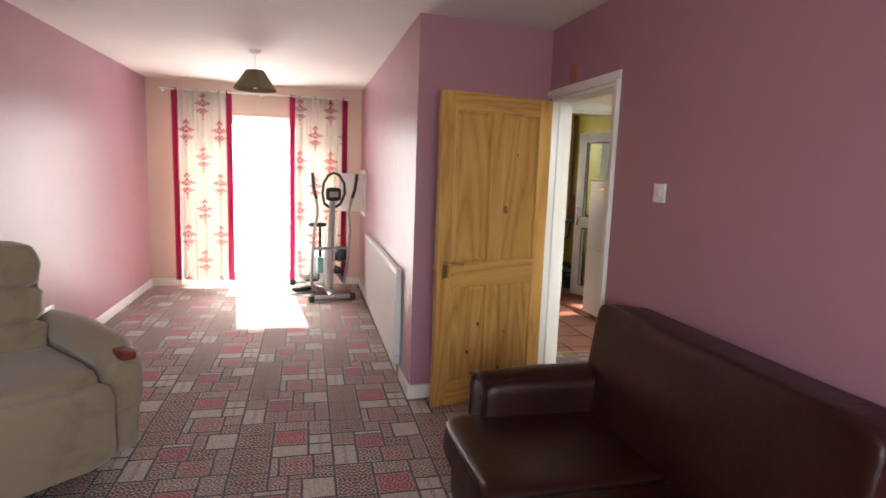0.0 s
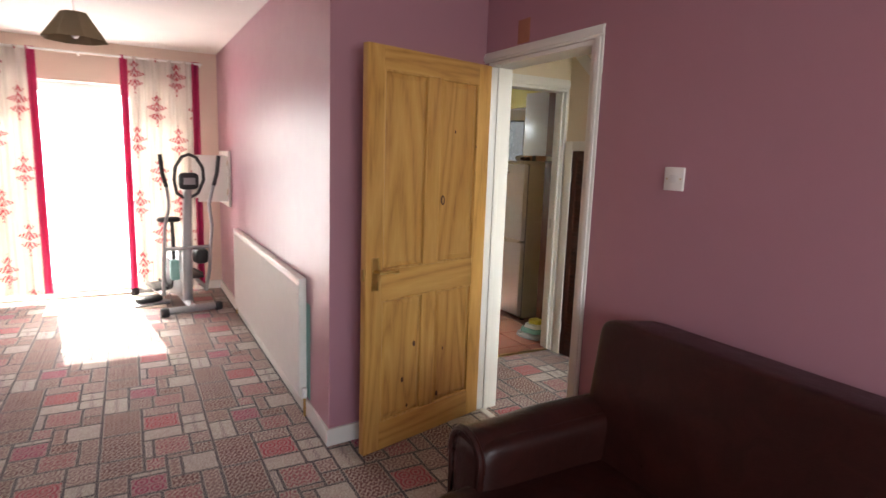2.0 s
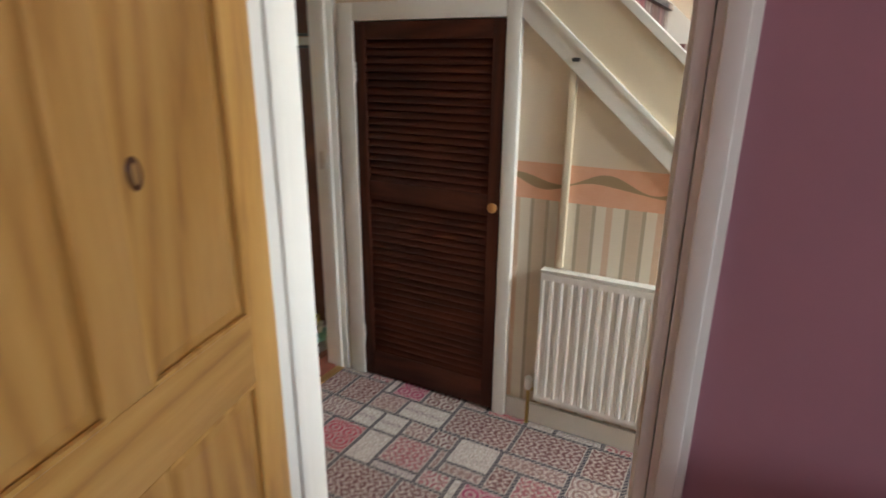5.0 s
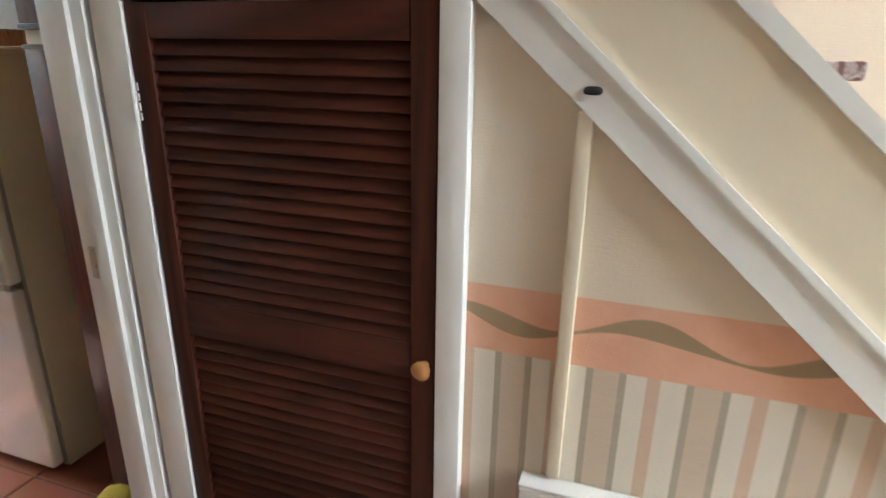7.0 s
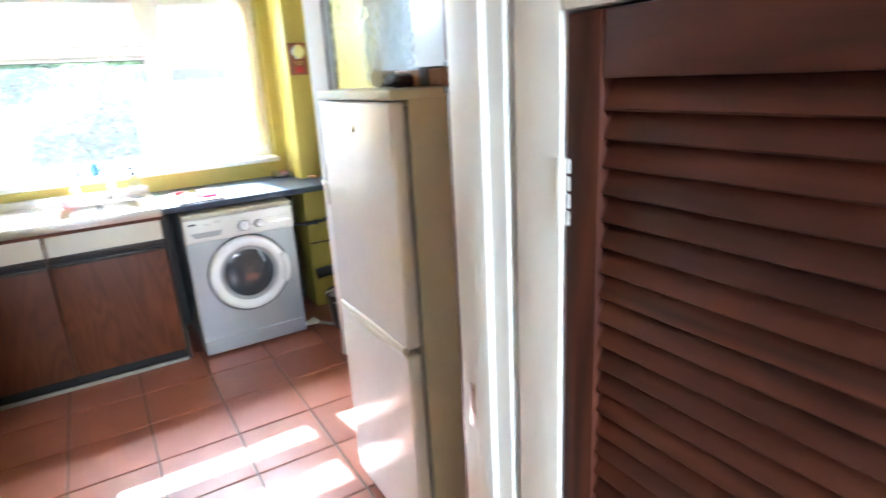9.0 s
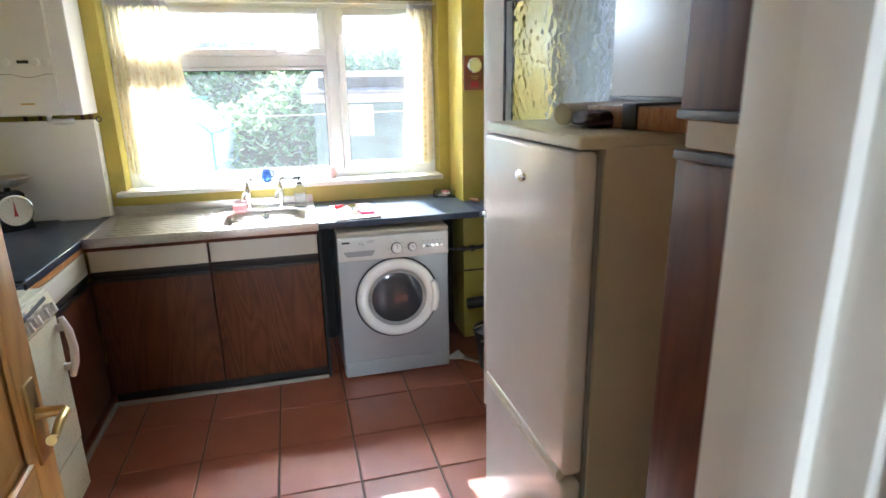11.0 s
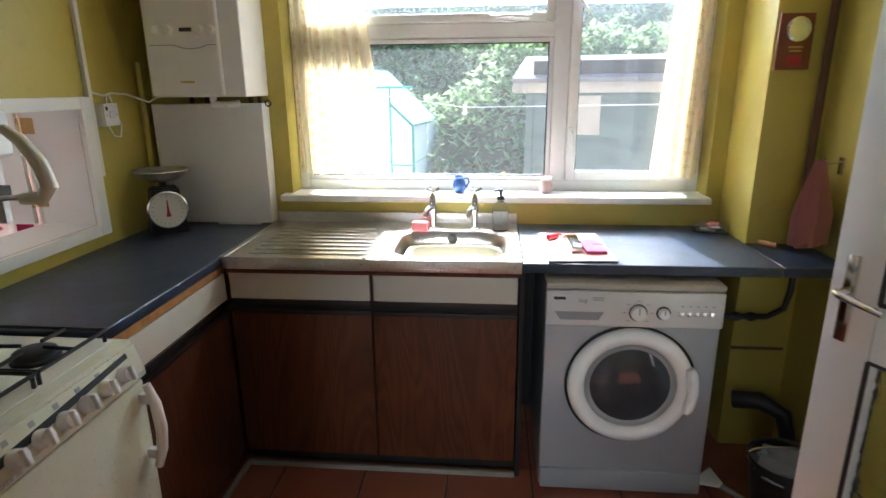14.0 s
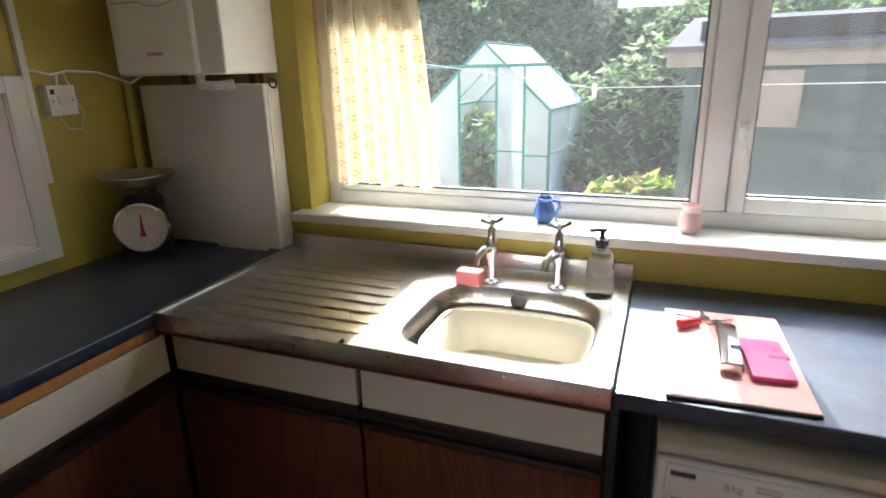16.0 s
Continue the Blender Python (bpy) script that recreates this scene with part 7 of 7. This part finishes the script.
part("gap_panel", boxes(((0.012, 0.004, 1.496), (0.0195, 0.321, 1.53))), M["drawer"], tall)
wallu = thing("wall_cupboard", "wall cupboard with pale grey laminate doors above the fridge", "wall cupboard", (3.52, 5.06, 1.53))
part("carcase", boxes(((0.02, 0.0, 0.0), (0.298, 0.86, 0.62))), M["teak_light"], wallu)
for y0 in (0.003, 0.433):
    d = part("door", boxes(((0.0, y0, 0.014), (0.019, y0 + 0.424, 0.618)), bevel=0.002), M["grey_laminate"], wallu, "pale grey laminate door")
    part("handle_strip", boxes(((-0.006, y0, 0.0), (0.018, y0 + 0.424, 0.013)), bevel=0.003), M["trim_dark"], d)

exit_frame = thing("door_frame_3", "white plastic frame of the back door", "door frame", kind="structure")
for lo, hi in (((KRIGHT + 0.06, EXIT[0] + 0.002, 0.022), (KRIGHT + 0.13, EXIT[0] + 0.06, 2.055)), ((KRIGHT + 0.06, EXIT[1] - 0.06, 0.022), (KRIGHT + 0.13, EXIT[1] - 0.002, 2.055)), ((KRIGHT + 0.06, EXIT[0] + 0.06, 2.0), (KRIGHT + 0.13, EXIT[1] - 0.06, 2.055))):
    part("frame_post", boxes((lo, hi), bevel=0.005), M["upvc"], exit_frame)


def back_door():
    d = thing("door_4", "half-open white plastic back door with patterned glass", "back door")
    d.matrix_world = pose(3.80, 6.135, 0.03, 0, 0, 117.2)
    W, H, t = 0.785, 1.995, 0.062
    bands = [(0.0, 0.125), (0.84, 0.985), (H - 0.115, H)]
    st = 0.118
    for xa, xb in ((0, st), (W - st, W)):
        part("stile", boxes(((xa, -t, 0), (xb, 0, H)), bevel=0.006), M["upvc"], d)
    for za, zb in bands:
        part("rail", boxes(((st, -t + 0.001, za), (W - st, -0.001, zb)), bevel=0.005), M["upvc"], d)
    for (a0, a1), (b0, b1) in zip(bands, bands[1:]):
        p = part("pane", boxes(((st - 0.005, -t / 2 - 0.005, a1 - 0.005), (W - st + 0.005, -t / 2 + 0.005, b0 + 0.005))), M["obscure"], d, "obscured patterned glass")
        p.visible_shadow = False
        bm = bmesh.new()
        for y in (-0.004, -t + 0.004):
            ring = [(st, y, a1), (W - st, y, a1), (W - st, y, b0), (st, y, b0)]
            for i in range(4):
                tube(bm, [ring[i], ring[(i + 1) % 4]], 0.006, 6)
        part("gasket", bm, M["black"], d)
    for out, y in ((1, 0.0), (-1, -t)):
        hp = part("handle_plate", boxes(((W - 0.065, min(y, y + out * 0.01), 0.87), (W - 0.035, max(y, y + out * 0.01), 1.09)), bevel=0.004), M["chrome"], d, "chrome handle plate")
        bm = bmesh.new()
        tube(bm, [(W - 0.05, y, 1.0), (W - 0.05, y + out * 0.05, 1.0), (W - 0.07, y + out * 0.056, 0.998), (W - 0.16, y + out * 0.056, 0.985)], [0.010, 0.010, 0.010, 0.008], 10)
        part("lever", bm, M["chrome"], hp)
        bm = bmesh.new()
        lathe(bm, [(0.008, 0.0), (0.008, 0.016), (0.004, 0.02)], (W - 0.05, y + out * 0.005, 0.90), 12, "y")
        part("lock", bm, M["chrome"], hp)


back_door()

# ---- corner by the back door ----
plq = thing("wall_plaque", "reddish wooden wall plaque with a round dial", "wall plaque", (3.606, 7.68, 1.556))
part("board", boxes(((0.0, -0.012, 0.0), (0.118, 0.0, 0.192)), bevel=0.003), M["plaque"], plq)
bm = bmesh.new()
lathe(bm, [(0.042, 0.0), (0.042, 0.006), (0.034, 0.008), (0.034, 0.005), (0.001, 0.005)], (0.063, -0.012, 0.138), 28, "y")
part("dial", bm, M["chrome"], plq, "round silver-rimmed dial")
for z, w in ((0.075, 0.05), (0.062, 0.04)):
    part("print_bar", boxes(((0.063 - w / 2, -0.0135, z), (0.063 + w / 2, -0.0115, z + 0.006))), M["brass"], plq)
part("emblem", boxes(((0.04, -0.0135, 0.015), (0.086, -0.0115, 0.05)), bevel=0.0005), M["red"], plq)
bm = bmesh.new()
tube(bm, [(3.775, 7.655, 0.91), (3.775, 7.655, 2.42)], 0.015, 12)
solid("riser_pipe", bm, M["copper"], "brown painted pipe up the corner", "pipe")
hook = solid("towel_hook", tube(boxes(((KRIGHT - 0.006, 7.515, 1.20), (KRIGHT, 7.545, 1.26)), bevel=0.002), [(KRIGHT - 0.004, 7.53, 1.245), (KRIGHT - 0.05, 7.53, 1.235), (KRIGHT - 0.06, 7.53, 1.255)], 0.004, 8), M["chrome"], "small chrome towel hook on the yellow wall", "hook")


def hung(label, name, material, at, w, h, seed):
    bm = bmesh.new()
    cols, rows = 36, 16
    grid = []
    for side in (0, 1):
        g = []
        for j in range(rows + 1):
            t = j / rows
            spread = 0.25 + 0.75 * min(1, t * 1.6)
            g.append([bm.verts.new((at[0] - 0.05 - 0.035 * math.sin(7 * math.pi * s + seed) * spread - side * 0.006, at[1] + (s - 0.5) * w * spread, at[2] - h * t + 0.02 * math.sin(5 * s + seed) * t)) for s in [i / cols for i in range(cols + 1)]])
        grid.append(g)
    for g in grid:
        for a, b in zip(g, g[1:]):
            for i in range(cols):
                bm.faces.new((a[i], a[i + 1], b[i + 1], b[i]))
    a, b = grid
    for j in range(rows):
        bm.faces.new((a[j][0], a[j + 1][0], b[j + 1][0], b[j][0]))
        bm.faces.new((a[j][-1], a[j + 1][-1], b[j + 1][-1], b[j][-1]))
    for i in range(cols):
        bm.faces.new((a[-1][i], a[-1][i + 1], b[-1][i + 1], b[-1][i]))
    solid(name, bm, material, label, "towel", smooth=60)


hung("dusky pink hand towel bunched on a wall hook", "towel", M["towel"], (KRIGHT - 0.02, 7.53, 1.25), 0.17, 0.31, 1.0)
bm = bmesh.new()
tube(bm, [(3.44, 7.66, 0.63), (3.56, 7.64, 0.612), (3.70, 7.64, 0.615), (3.76, 7.64, 0.65), (3.775, 7.64, 0.73), (3.775, 7.64, 0.87)], 0.012, 10)
for x in (3.58, 3.64):
    lathe(bm, [(0.016, -0.015), (0.02, 0.0), (0.016, 0.015)], (x, 7.64, 0.613), 12, "x")
solid("water_pipe", bm, M["black"], "black lagged water pipe with valve under the worktop", "pipe")
solid("pier_ledge", boxes(((3.597, 7.672, 0.455), (3.80, 7.68, 0.465))), M["grout"], "crack line across the boxed pier", "trim", "structure", smooth=0)
bm = bmesh.new()
tube(bm, [(3.60, 7.60, 0.265), (3.68, 7.55, 0.29), (3.75, 7.50, 0.26), (3.785, 7.47, 0.1)], [0.036, 0.036, 0.030, 0.028], 16)
solid("waste_pipe", bm, M["black"], "black waste pipe elbow near the floor", "pipe")
bucket = thing("bucket", "black plastic bucket with cloths on the tiles", "bucket", (3.65, 7.25, 0.003))
bm = bmesh.new()
lathe(bm, [(0.085, 0.0), (0.09, 0.01), (0.12, 0.23), (0.126, 0.232), (0.124, 0.238), (0.116, 0.232), (0.086, 0.012)], sides=28)
part("pail", bm, M["black"], bucket)
bm = bmesh.new()
tube(bm, [(0.12 * math.cos(a), 0.03 + 0.02 * math.sin(a), 0.225 + 0.02 * math.sin(a)) for a in [k * math.pi / 10 for k in range(11)]], 0.004, 8)
part("handle", bm, M["chrome"], bucket)
bm = bmesh.new()
puff(bm, (0.0, 0.0, 0.20), (0.19, 0.19, 0.08), 0.7, dent=0.4)
part("rag", bm, M["grey"], bucket)
brush = thing("dish_brush", "white bristled hand brush lying on the tiles", "brush", (3.50, 7.37, 0.004), -50)
bm = bmesh.new()
tube(bm, [(0.0, 0.0, 0.012), (0.10, 0.0, 0.012), (0.20, 0.0, 0.014)], [0.012, 0.009, 0.011], 10)
part("handle", bm, M["grey"], brush)
for k in range(9):
    bm = bmesh.new()
    a = (k - 4) * 0.011
    tube(bm, [(-0.005, a * 0.3, 0.014), (-0.09, a * 1.5, 0.010)], [0.004, 0.006], 6)
    part("bristle", bm, M["white"], brush)
bag = thing("shopping_bags", "pile of folded coloured shopping bags on the floor", "bags", (2.98, 4.92, 0.003), 20)
for i, (c, z) in enumerate((("grey", 0.02), ("teal", 0.055), ("white", 0.085), ("yellow_bag", 0.12))):
    M.setdefault("yellow_bag", plain("yellow_bag_plastic", (0.62, 0.50, 0.05), 0.4))
    bm = bmesh.new()
    puff(bm, (0.0 + 0.015 * i, 0.0, z), (0.20 - 0.03 * i, 0.26 - 0.05 * i, 0.05), 0.5, dent=0.25)
    part("bag", bm, M[c], bag)

# ---- garden ----
bm = bmesh.new()
NX, NY = 60, 60
gv = []
for j in range(NY + 1):
    row = []
    for i in range(NX + 1):
        x = -40 + 85 * i / NX
        y = 8.2 + 60 * (j / NY) ** 1.6
        rise = max(0.0, y - 13.2)
        z = -0.28 + 0.10 * min(rise, 1) + 0.62 * min(rise, 9.0) + 0.15 * noise.noise(Vector((x * 0.4, y * 0.4, 0))) * min(1, max(0, y - 9.5))
        row.append(bm.verts.new((x, y, z)))
    gv.append(row)
for a, b in zip(gv, gv[1:]):
    for i in range(NX):
        bm.faces.new((a[i], a[i + 1], b[i + 1], b[i]))
solid("ground", bm, M["earth"], "rough garden ground rising to an overgrown bank", "ground", "structure")
solid("ground_beyond", boxes(((-900, -900, -0.9), (900, 900, -0.6))), M["earth"], "open ground round the house", "ground", "structure", smooth=0)
solid("patio", boxes(((-4.0, 7.98, -0.30), (1.2, 10.6, -0.06)), ((1.2, 8.25, -0.30), (6.5, 9.2, -0.12))), M["paving"], "pale sunlit concrete patio behind the house", "patio", "structure", smooth=0)

# added out of view to keep sky light off the kitchen's left wall
solid("yard_wall", boxes(((5.0, 3.0, -0.6), (5.2, 9.0, 3.6))), M["felt"], "unseen grey slab added to block sky light at the back door", "wall", "structure", smooth=0)


def leaf_mass(name, label, material, count, place, size, seed):
    rng = np.random.default_rng(seed)
    verts, faces = [], []
    for n_ in range(count):
        p, s = place(rng)
        s *= size * rng.uniform(0.6, 1.4)
        a, t, r = rng.uniform(0, 6.28), rng.uniform(-0.9, 0.9), rng.uniform(-0.7, 0.7)
        u = np.array((math.cos(a) * math.cos(t), math.sin(a) * math.cos(t), math.sin(t)))
        w = np.cross(u, (math.sin(r), 0.25, math.cos(r)))
        w /= max(np.linalg.norm(w), 1e-6)
        lift = np.cross(u, w) * 0.25 * s
        k = len(verts)
        verts += [tuple(p - u * s), tuple(p + w * s * 0.5 + lift), tuple(p + u * s), tuple(p - w * s * 0.5 + lift)]
        faces += [(k, k + 1, k + 2), (k, k + 2, k + 3)]
    me = bpy.data.meshes.new(name)
    me.from_pydata(verts, [], faces)
    me.materials.append(material)
    ob = tagged(new(name, me), label, "foliage", kind="stuff")
    return ob


def on_bank(rng):
    x, t = rng.uniform(-9, 14), rng.uniform(0, 1) ** 0.8
    y = 13.0 + 9.5 * t
    rise = max(0.0, y - 13.2)
    base = -0.25 + 0.62 * rise
    clump = noise.noise(Vector((x * 0.55, y * 0.55, 2.0))) + 0.5 * noise.noise(Vector((x * 1.6, y * 1.6, 5.0)))
    z = base + 0.25 + 1.0 * max(0.0, clump + 0.45) * rng.uniform(0.35, 1.0)
    return np.array((x, y + rng.normal() * 0.1, z)), 1.0


def on_grass(rng):
    x, y = rng.uniform(-3, 6), rng.uniform(9.6, 13.6)
    if noise.noise(Vector((x * 0.8, y * 0.8, 7.0))) < -0.15:
        y = 13.0 + rng.uniform(0, 0.6)
    return np.array((x, y, -0.22 + 0.28 * rng.uniform(0, 1) ** 2 * (1.0 + max(0, y - 12.2)))), 1.0


leaf_mass("brambles", "dense sunlit bramble and fern bank behind the garden", M["leaves"], 130000, on_bank, 0.08, 1)
leaf_mass("long_grass", "tufts of long dry grass in the garden", M["grass"], 24000, on_grass, 0.10, 3)


def iris(rng):
    a = rng.uniform(0, 6.28)
    return np.array((2.6 + 0.45 * math.cos(a) * rng.uniform(0, 1), 11.7 + 0.3 * math.sin(a) * rng.uniform(0, 1), -0.1 + 0.6 * rng.uniform(0, 1))), 1.5


leaf_mass("crocosmia", "clump of yellow-green strappy leaves with orange flowers", M["strappy"], 1100, iris, 0.07, 4)


# ---- shed ----
def shed(m, L, D, H):
    s = thing("garden_shed", "dark green timber shed with a felt roof", "shed")
    s.matrix_world = m
    part("frame", boxes(((0.02, 0.02, 0), (L - 0.02, D - 0.02, H + 0.2))), M["dark"], s)
    n = int(H / 0.105)
    pitch = H / n
    for name, length, mat in (("front", L, pose(0, 0, 0)), ("side", D, pose(0, D, 0, 0, 0, -90))):
        for i in range(n):
            bm = bmesh.new()
            prism(bm, [(0.0, 0.0), (-0.018, 0.0), (-0.004, pitch + 0.012), (0.006, pitch + 0.012)], length, lambda u, v, d: (d, u, v))
            bmesh.ops.transform(bm, matrix=mat @ pose(0, 0, i * pitch), verts=bm.verts)
            part("board", bm, M["shed"], s, smooth=0)
    part("corner_post", boxes(((-0.025, -0.025, 0), (0.03, 0.03, H)), bevel=0.003), M["shed"], s)
    part("window_board", boxes(((0.27, -0.035, 1.45), (0.50, -0.016, H - 0.04)), bevel=0.003), M["board"], s, "weathered board nailed over the shed window")
    part("fascia", boxes(((-0.12, -0.06, H - 0.02), (L + 0.1, -0.035, H + 0.07)), bevel=0.003), M["board"], s, "pale weathered fascia board")
    bm = bmesh.new()
    prism(bm, [(-0.10, H + 0.05), (-0.10, H + 0.08), (D * 0.5, H + 0.27), (D + 0.1, H + 0.08), (D + 0.1, H + 0.05), (D * 0.5, H + 0.23)], L + 0.24, lambda u, v, d: (d - 0.12, u, v))
    part("roof", bm, M["felt"], s, "grey mineral felt roof", smooth=0)
    return s


shed(pose(2.86, 9.75, -0.28, 0, 0, -9), 2.3, 1.6, 1.76)


# ---- greenhouse ----
def greenhouse(m, W, D, eave, ridge):
    g = thing("greenhouse", "small green-framed greenhouse with milky sheets and open door", "greenhouse")
    g.matrix_world = m
    G = M["green_metal"]
    track = 1.785

    def roof_z(x):
        return eave + (ridge - eave) * (1 - abs(x) / (W / 2))

    def bar(name, a, b, r=0.016):
        bm = bmesh.new()
        tube(bm, [a, b], r, 6)
        part(name, bm, G, g)

    def sheet(outline, offset):
        bm = bmesh.new()
        near = [bm.verts.new(q) for q in outline]
        far = [bm.verts.new([u + w for u, w in zip(q, offset)]) for q in outline]
        n = len(near)
        bm.faces.new(near)
        bm.faces.new(far[::-1])
        for k in range(n):
            bm.faces.new([near[k], far[k], far[(k + 1) % n], near[(k + 1) % n]])
        bmesh.ops.recalc_face_normals(bm, faces=bm.faces[:])
        part("pane", bm, M["haze"], g, smooth=0).visible_shadow = False
    for y in (0, D):
        for x in (-W / 2, W / 2):
            bar("post", (x, y, 0), (x, y, eave))
            bar("rafter", (x, y, eave), (0, y, ridge))
        bar("sill_bar", (-W / 2, y, 0.03), (W / 2, y, 0.03))
    bar("tie_bar", (-W / 2, D, eave), (W / 2, D, eave), 0.012)
    bar("brace", (-0.30, D, 0.75), (0.30, D, 0.05), 0.008)
    for x in (-W / 2, W / 2):
        bar("eave_bar", (x, 0, eave), (x, D, eave), 0.012)
        bar("glazing_bar", (x, D / 2, 0), (x, D / 2, eave), 0.007)
        bar("glazing_bar", (x, D / 2, eave), (0, D / 2, ridge), 0.007)
        bar("side_rail", (x, 0, eave * 0.66), (x, D, eave * 0.66), 0.007)
    bar("ridge_bar", (0, 0, ridge), (0, D, ridge), 0.012)
    bar("door_post", (-0.30, -0.01, 0), (-0.30, -0.01, track))
    # the sliding door, pushed halfway open along its track
    bar("door_stile", (0.15, -0.03, 0.03), (0.15, -0.03, track))
    bar("door_stile", (0.46, -0.03, 0.03), (0.46, -0.03, track))
    bar("door_rail", (0.15, -0.03, 0.90), (0.46, -0.03, 0.90), 0.009)
    bar("door_track", (-0.72, -0.02, track), (0.74, -0.02, track), 0.018)
    bar("front_rail", (0.46, 0.0, 0.86), (W / 2, 0.0, 0.86), 0.009)
    sheet([(0.165, -0.032, 0.05), (0.445, -0.032, 0.05), (0.445, -0.032, track - 0.03), (0.165, -0.032, track - 0.03)], (0, 0.004, 0))
    xt = (1 - (track - eave) / (ridge - eave)) * W / 2
    sheet([(-xt + 0.03, 0.002, track + 0.02), (xt - 0.03, 0.002, track + 0.02), (0, 0.002, ridge - 0.03)], (0, 0.004, 0))
    for x in (-1, 1):
        sheet([(x * 0.32, 0.002, 0.05), (x * (W / 2 - 0.02), 0.002, 0.05), (x * (W / 2 - 0.02), 0.002, eave - 0.01), (x * 0.32, 0.002, roof_z(0.32) - 0.03)], (0, 0.004, 0))
        sheet([(x * 0.32, D, 0.05), (x * (W / 2 - 0.02), D, 0.05), (x * (W / 2 - 0.02), D, eave - 0.01), (x * 0.32, D, roof_z(0.32) - 0.03)], (0, 0.004, 0))
        for k in range(2):
            y0, y1 = D * k / 2 + 0.02, D * (k + 1) / 2 - 0.02
            sheet([(x * W / 2, y0, 0.05), (x * W / 2, y1, 0.05), (x * W / 2, y1, eave - 0.02), (x * W / 2, y0, eave - 0.02)], (x * 0.004, 0, 0))
            sheet([(x * (W / 2 - 0.02), y0, roof_z(W / 2 - 0.02)), (x * (W / 2 - 0.02), y1, roof_z(W / 2 - 0.02)), (x * 0.02, y1, roof_z(0.02)), (x * 0.02, y0, roof_z(0.02))], (0, 0, 0.004))


greenhouse(pose(0.90, 12.5, -0.28, 0, 0, -6), 1.46, 1.47, 1.34, 2.02)
pot = thing("flower_pot", "orange clay flower pot by the greenhouse", "flower pot", (0.80, 12.3, -0.24))
bm = bmesh.new()
lathe(bm, [(0.07, 0.0), (0.10, 0.17), (0.115, 0.17), (0.115, 0.21), (0.10, 0.21), (0.09, 0.17)], sides=20)
part("pot", bm, M["clay"], pot)
line = thing("washing_line", "white washing line with pegs across the garden", "washing line")
bm = bmesh.new()
tube(bm, [(-3.0, 11.0, 2.0), (0.0, 10.4, 1.68), (2.4, 9.5, 1.37), (6.0, 9.0, 1.42)], 0.003, 6)
part("cord", bm, M["white"], line)
for x, y, z in ((1.75, 9.744, 1.454), (2.40, 9.5, 1.37), (3.0, 9.417, 1.378)):
    part("peg", boxes(((x - 0.012, y - 0.01, z - 0.05), (x + 0.012, y + 0.01, z + 0.02)), bevel=0.003), M["white"], line)
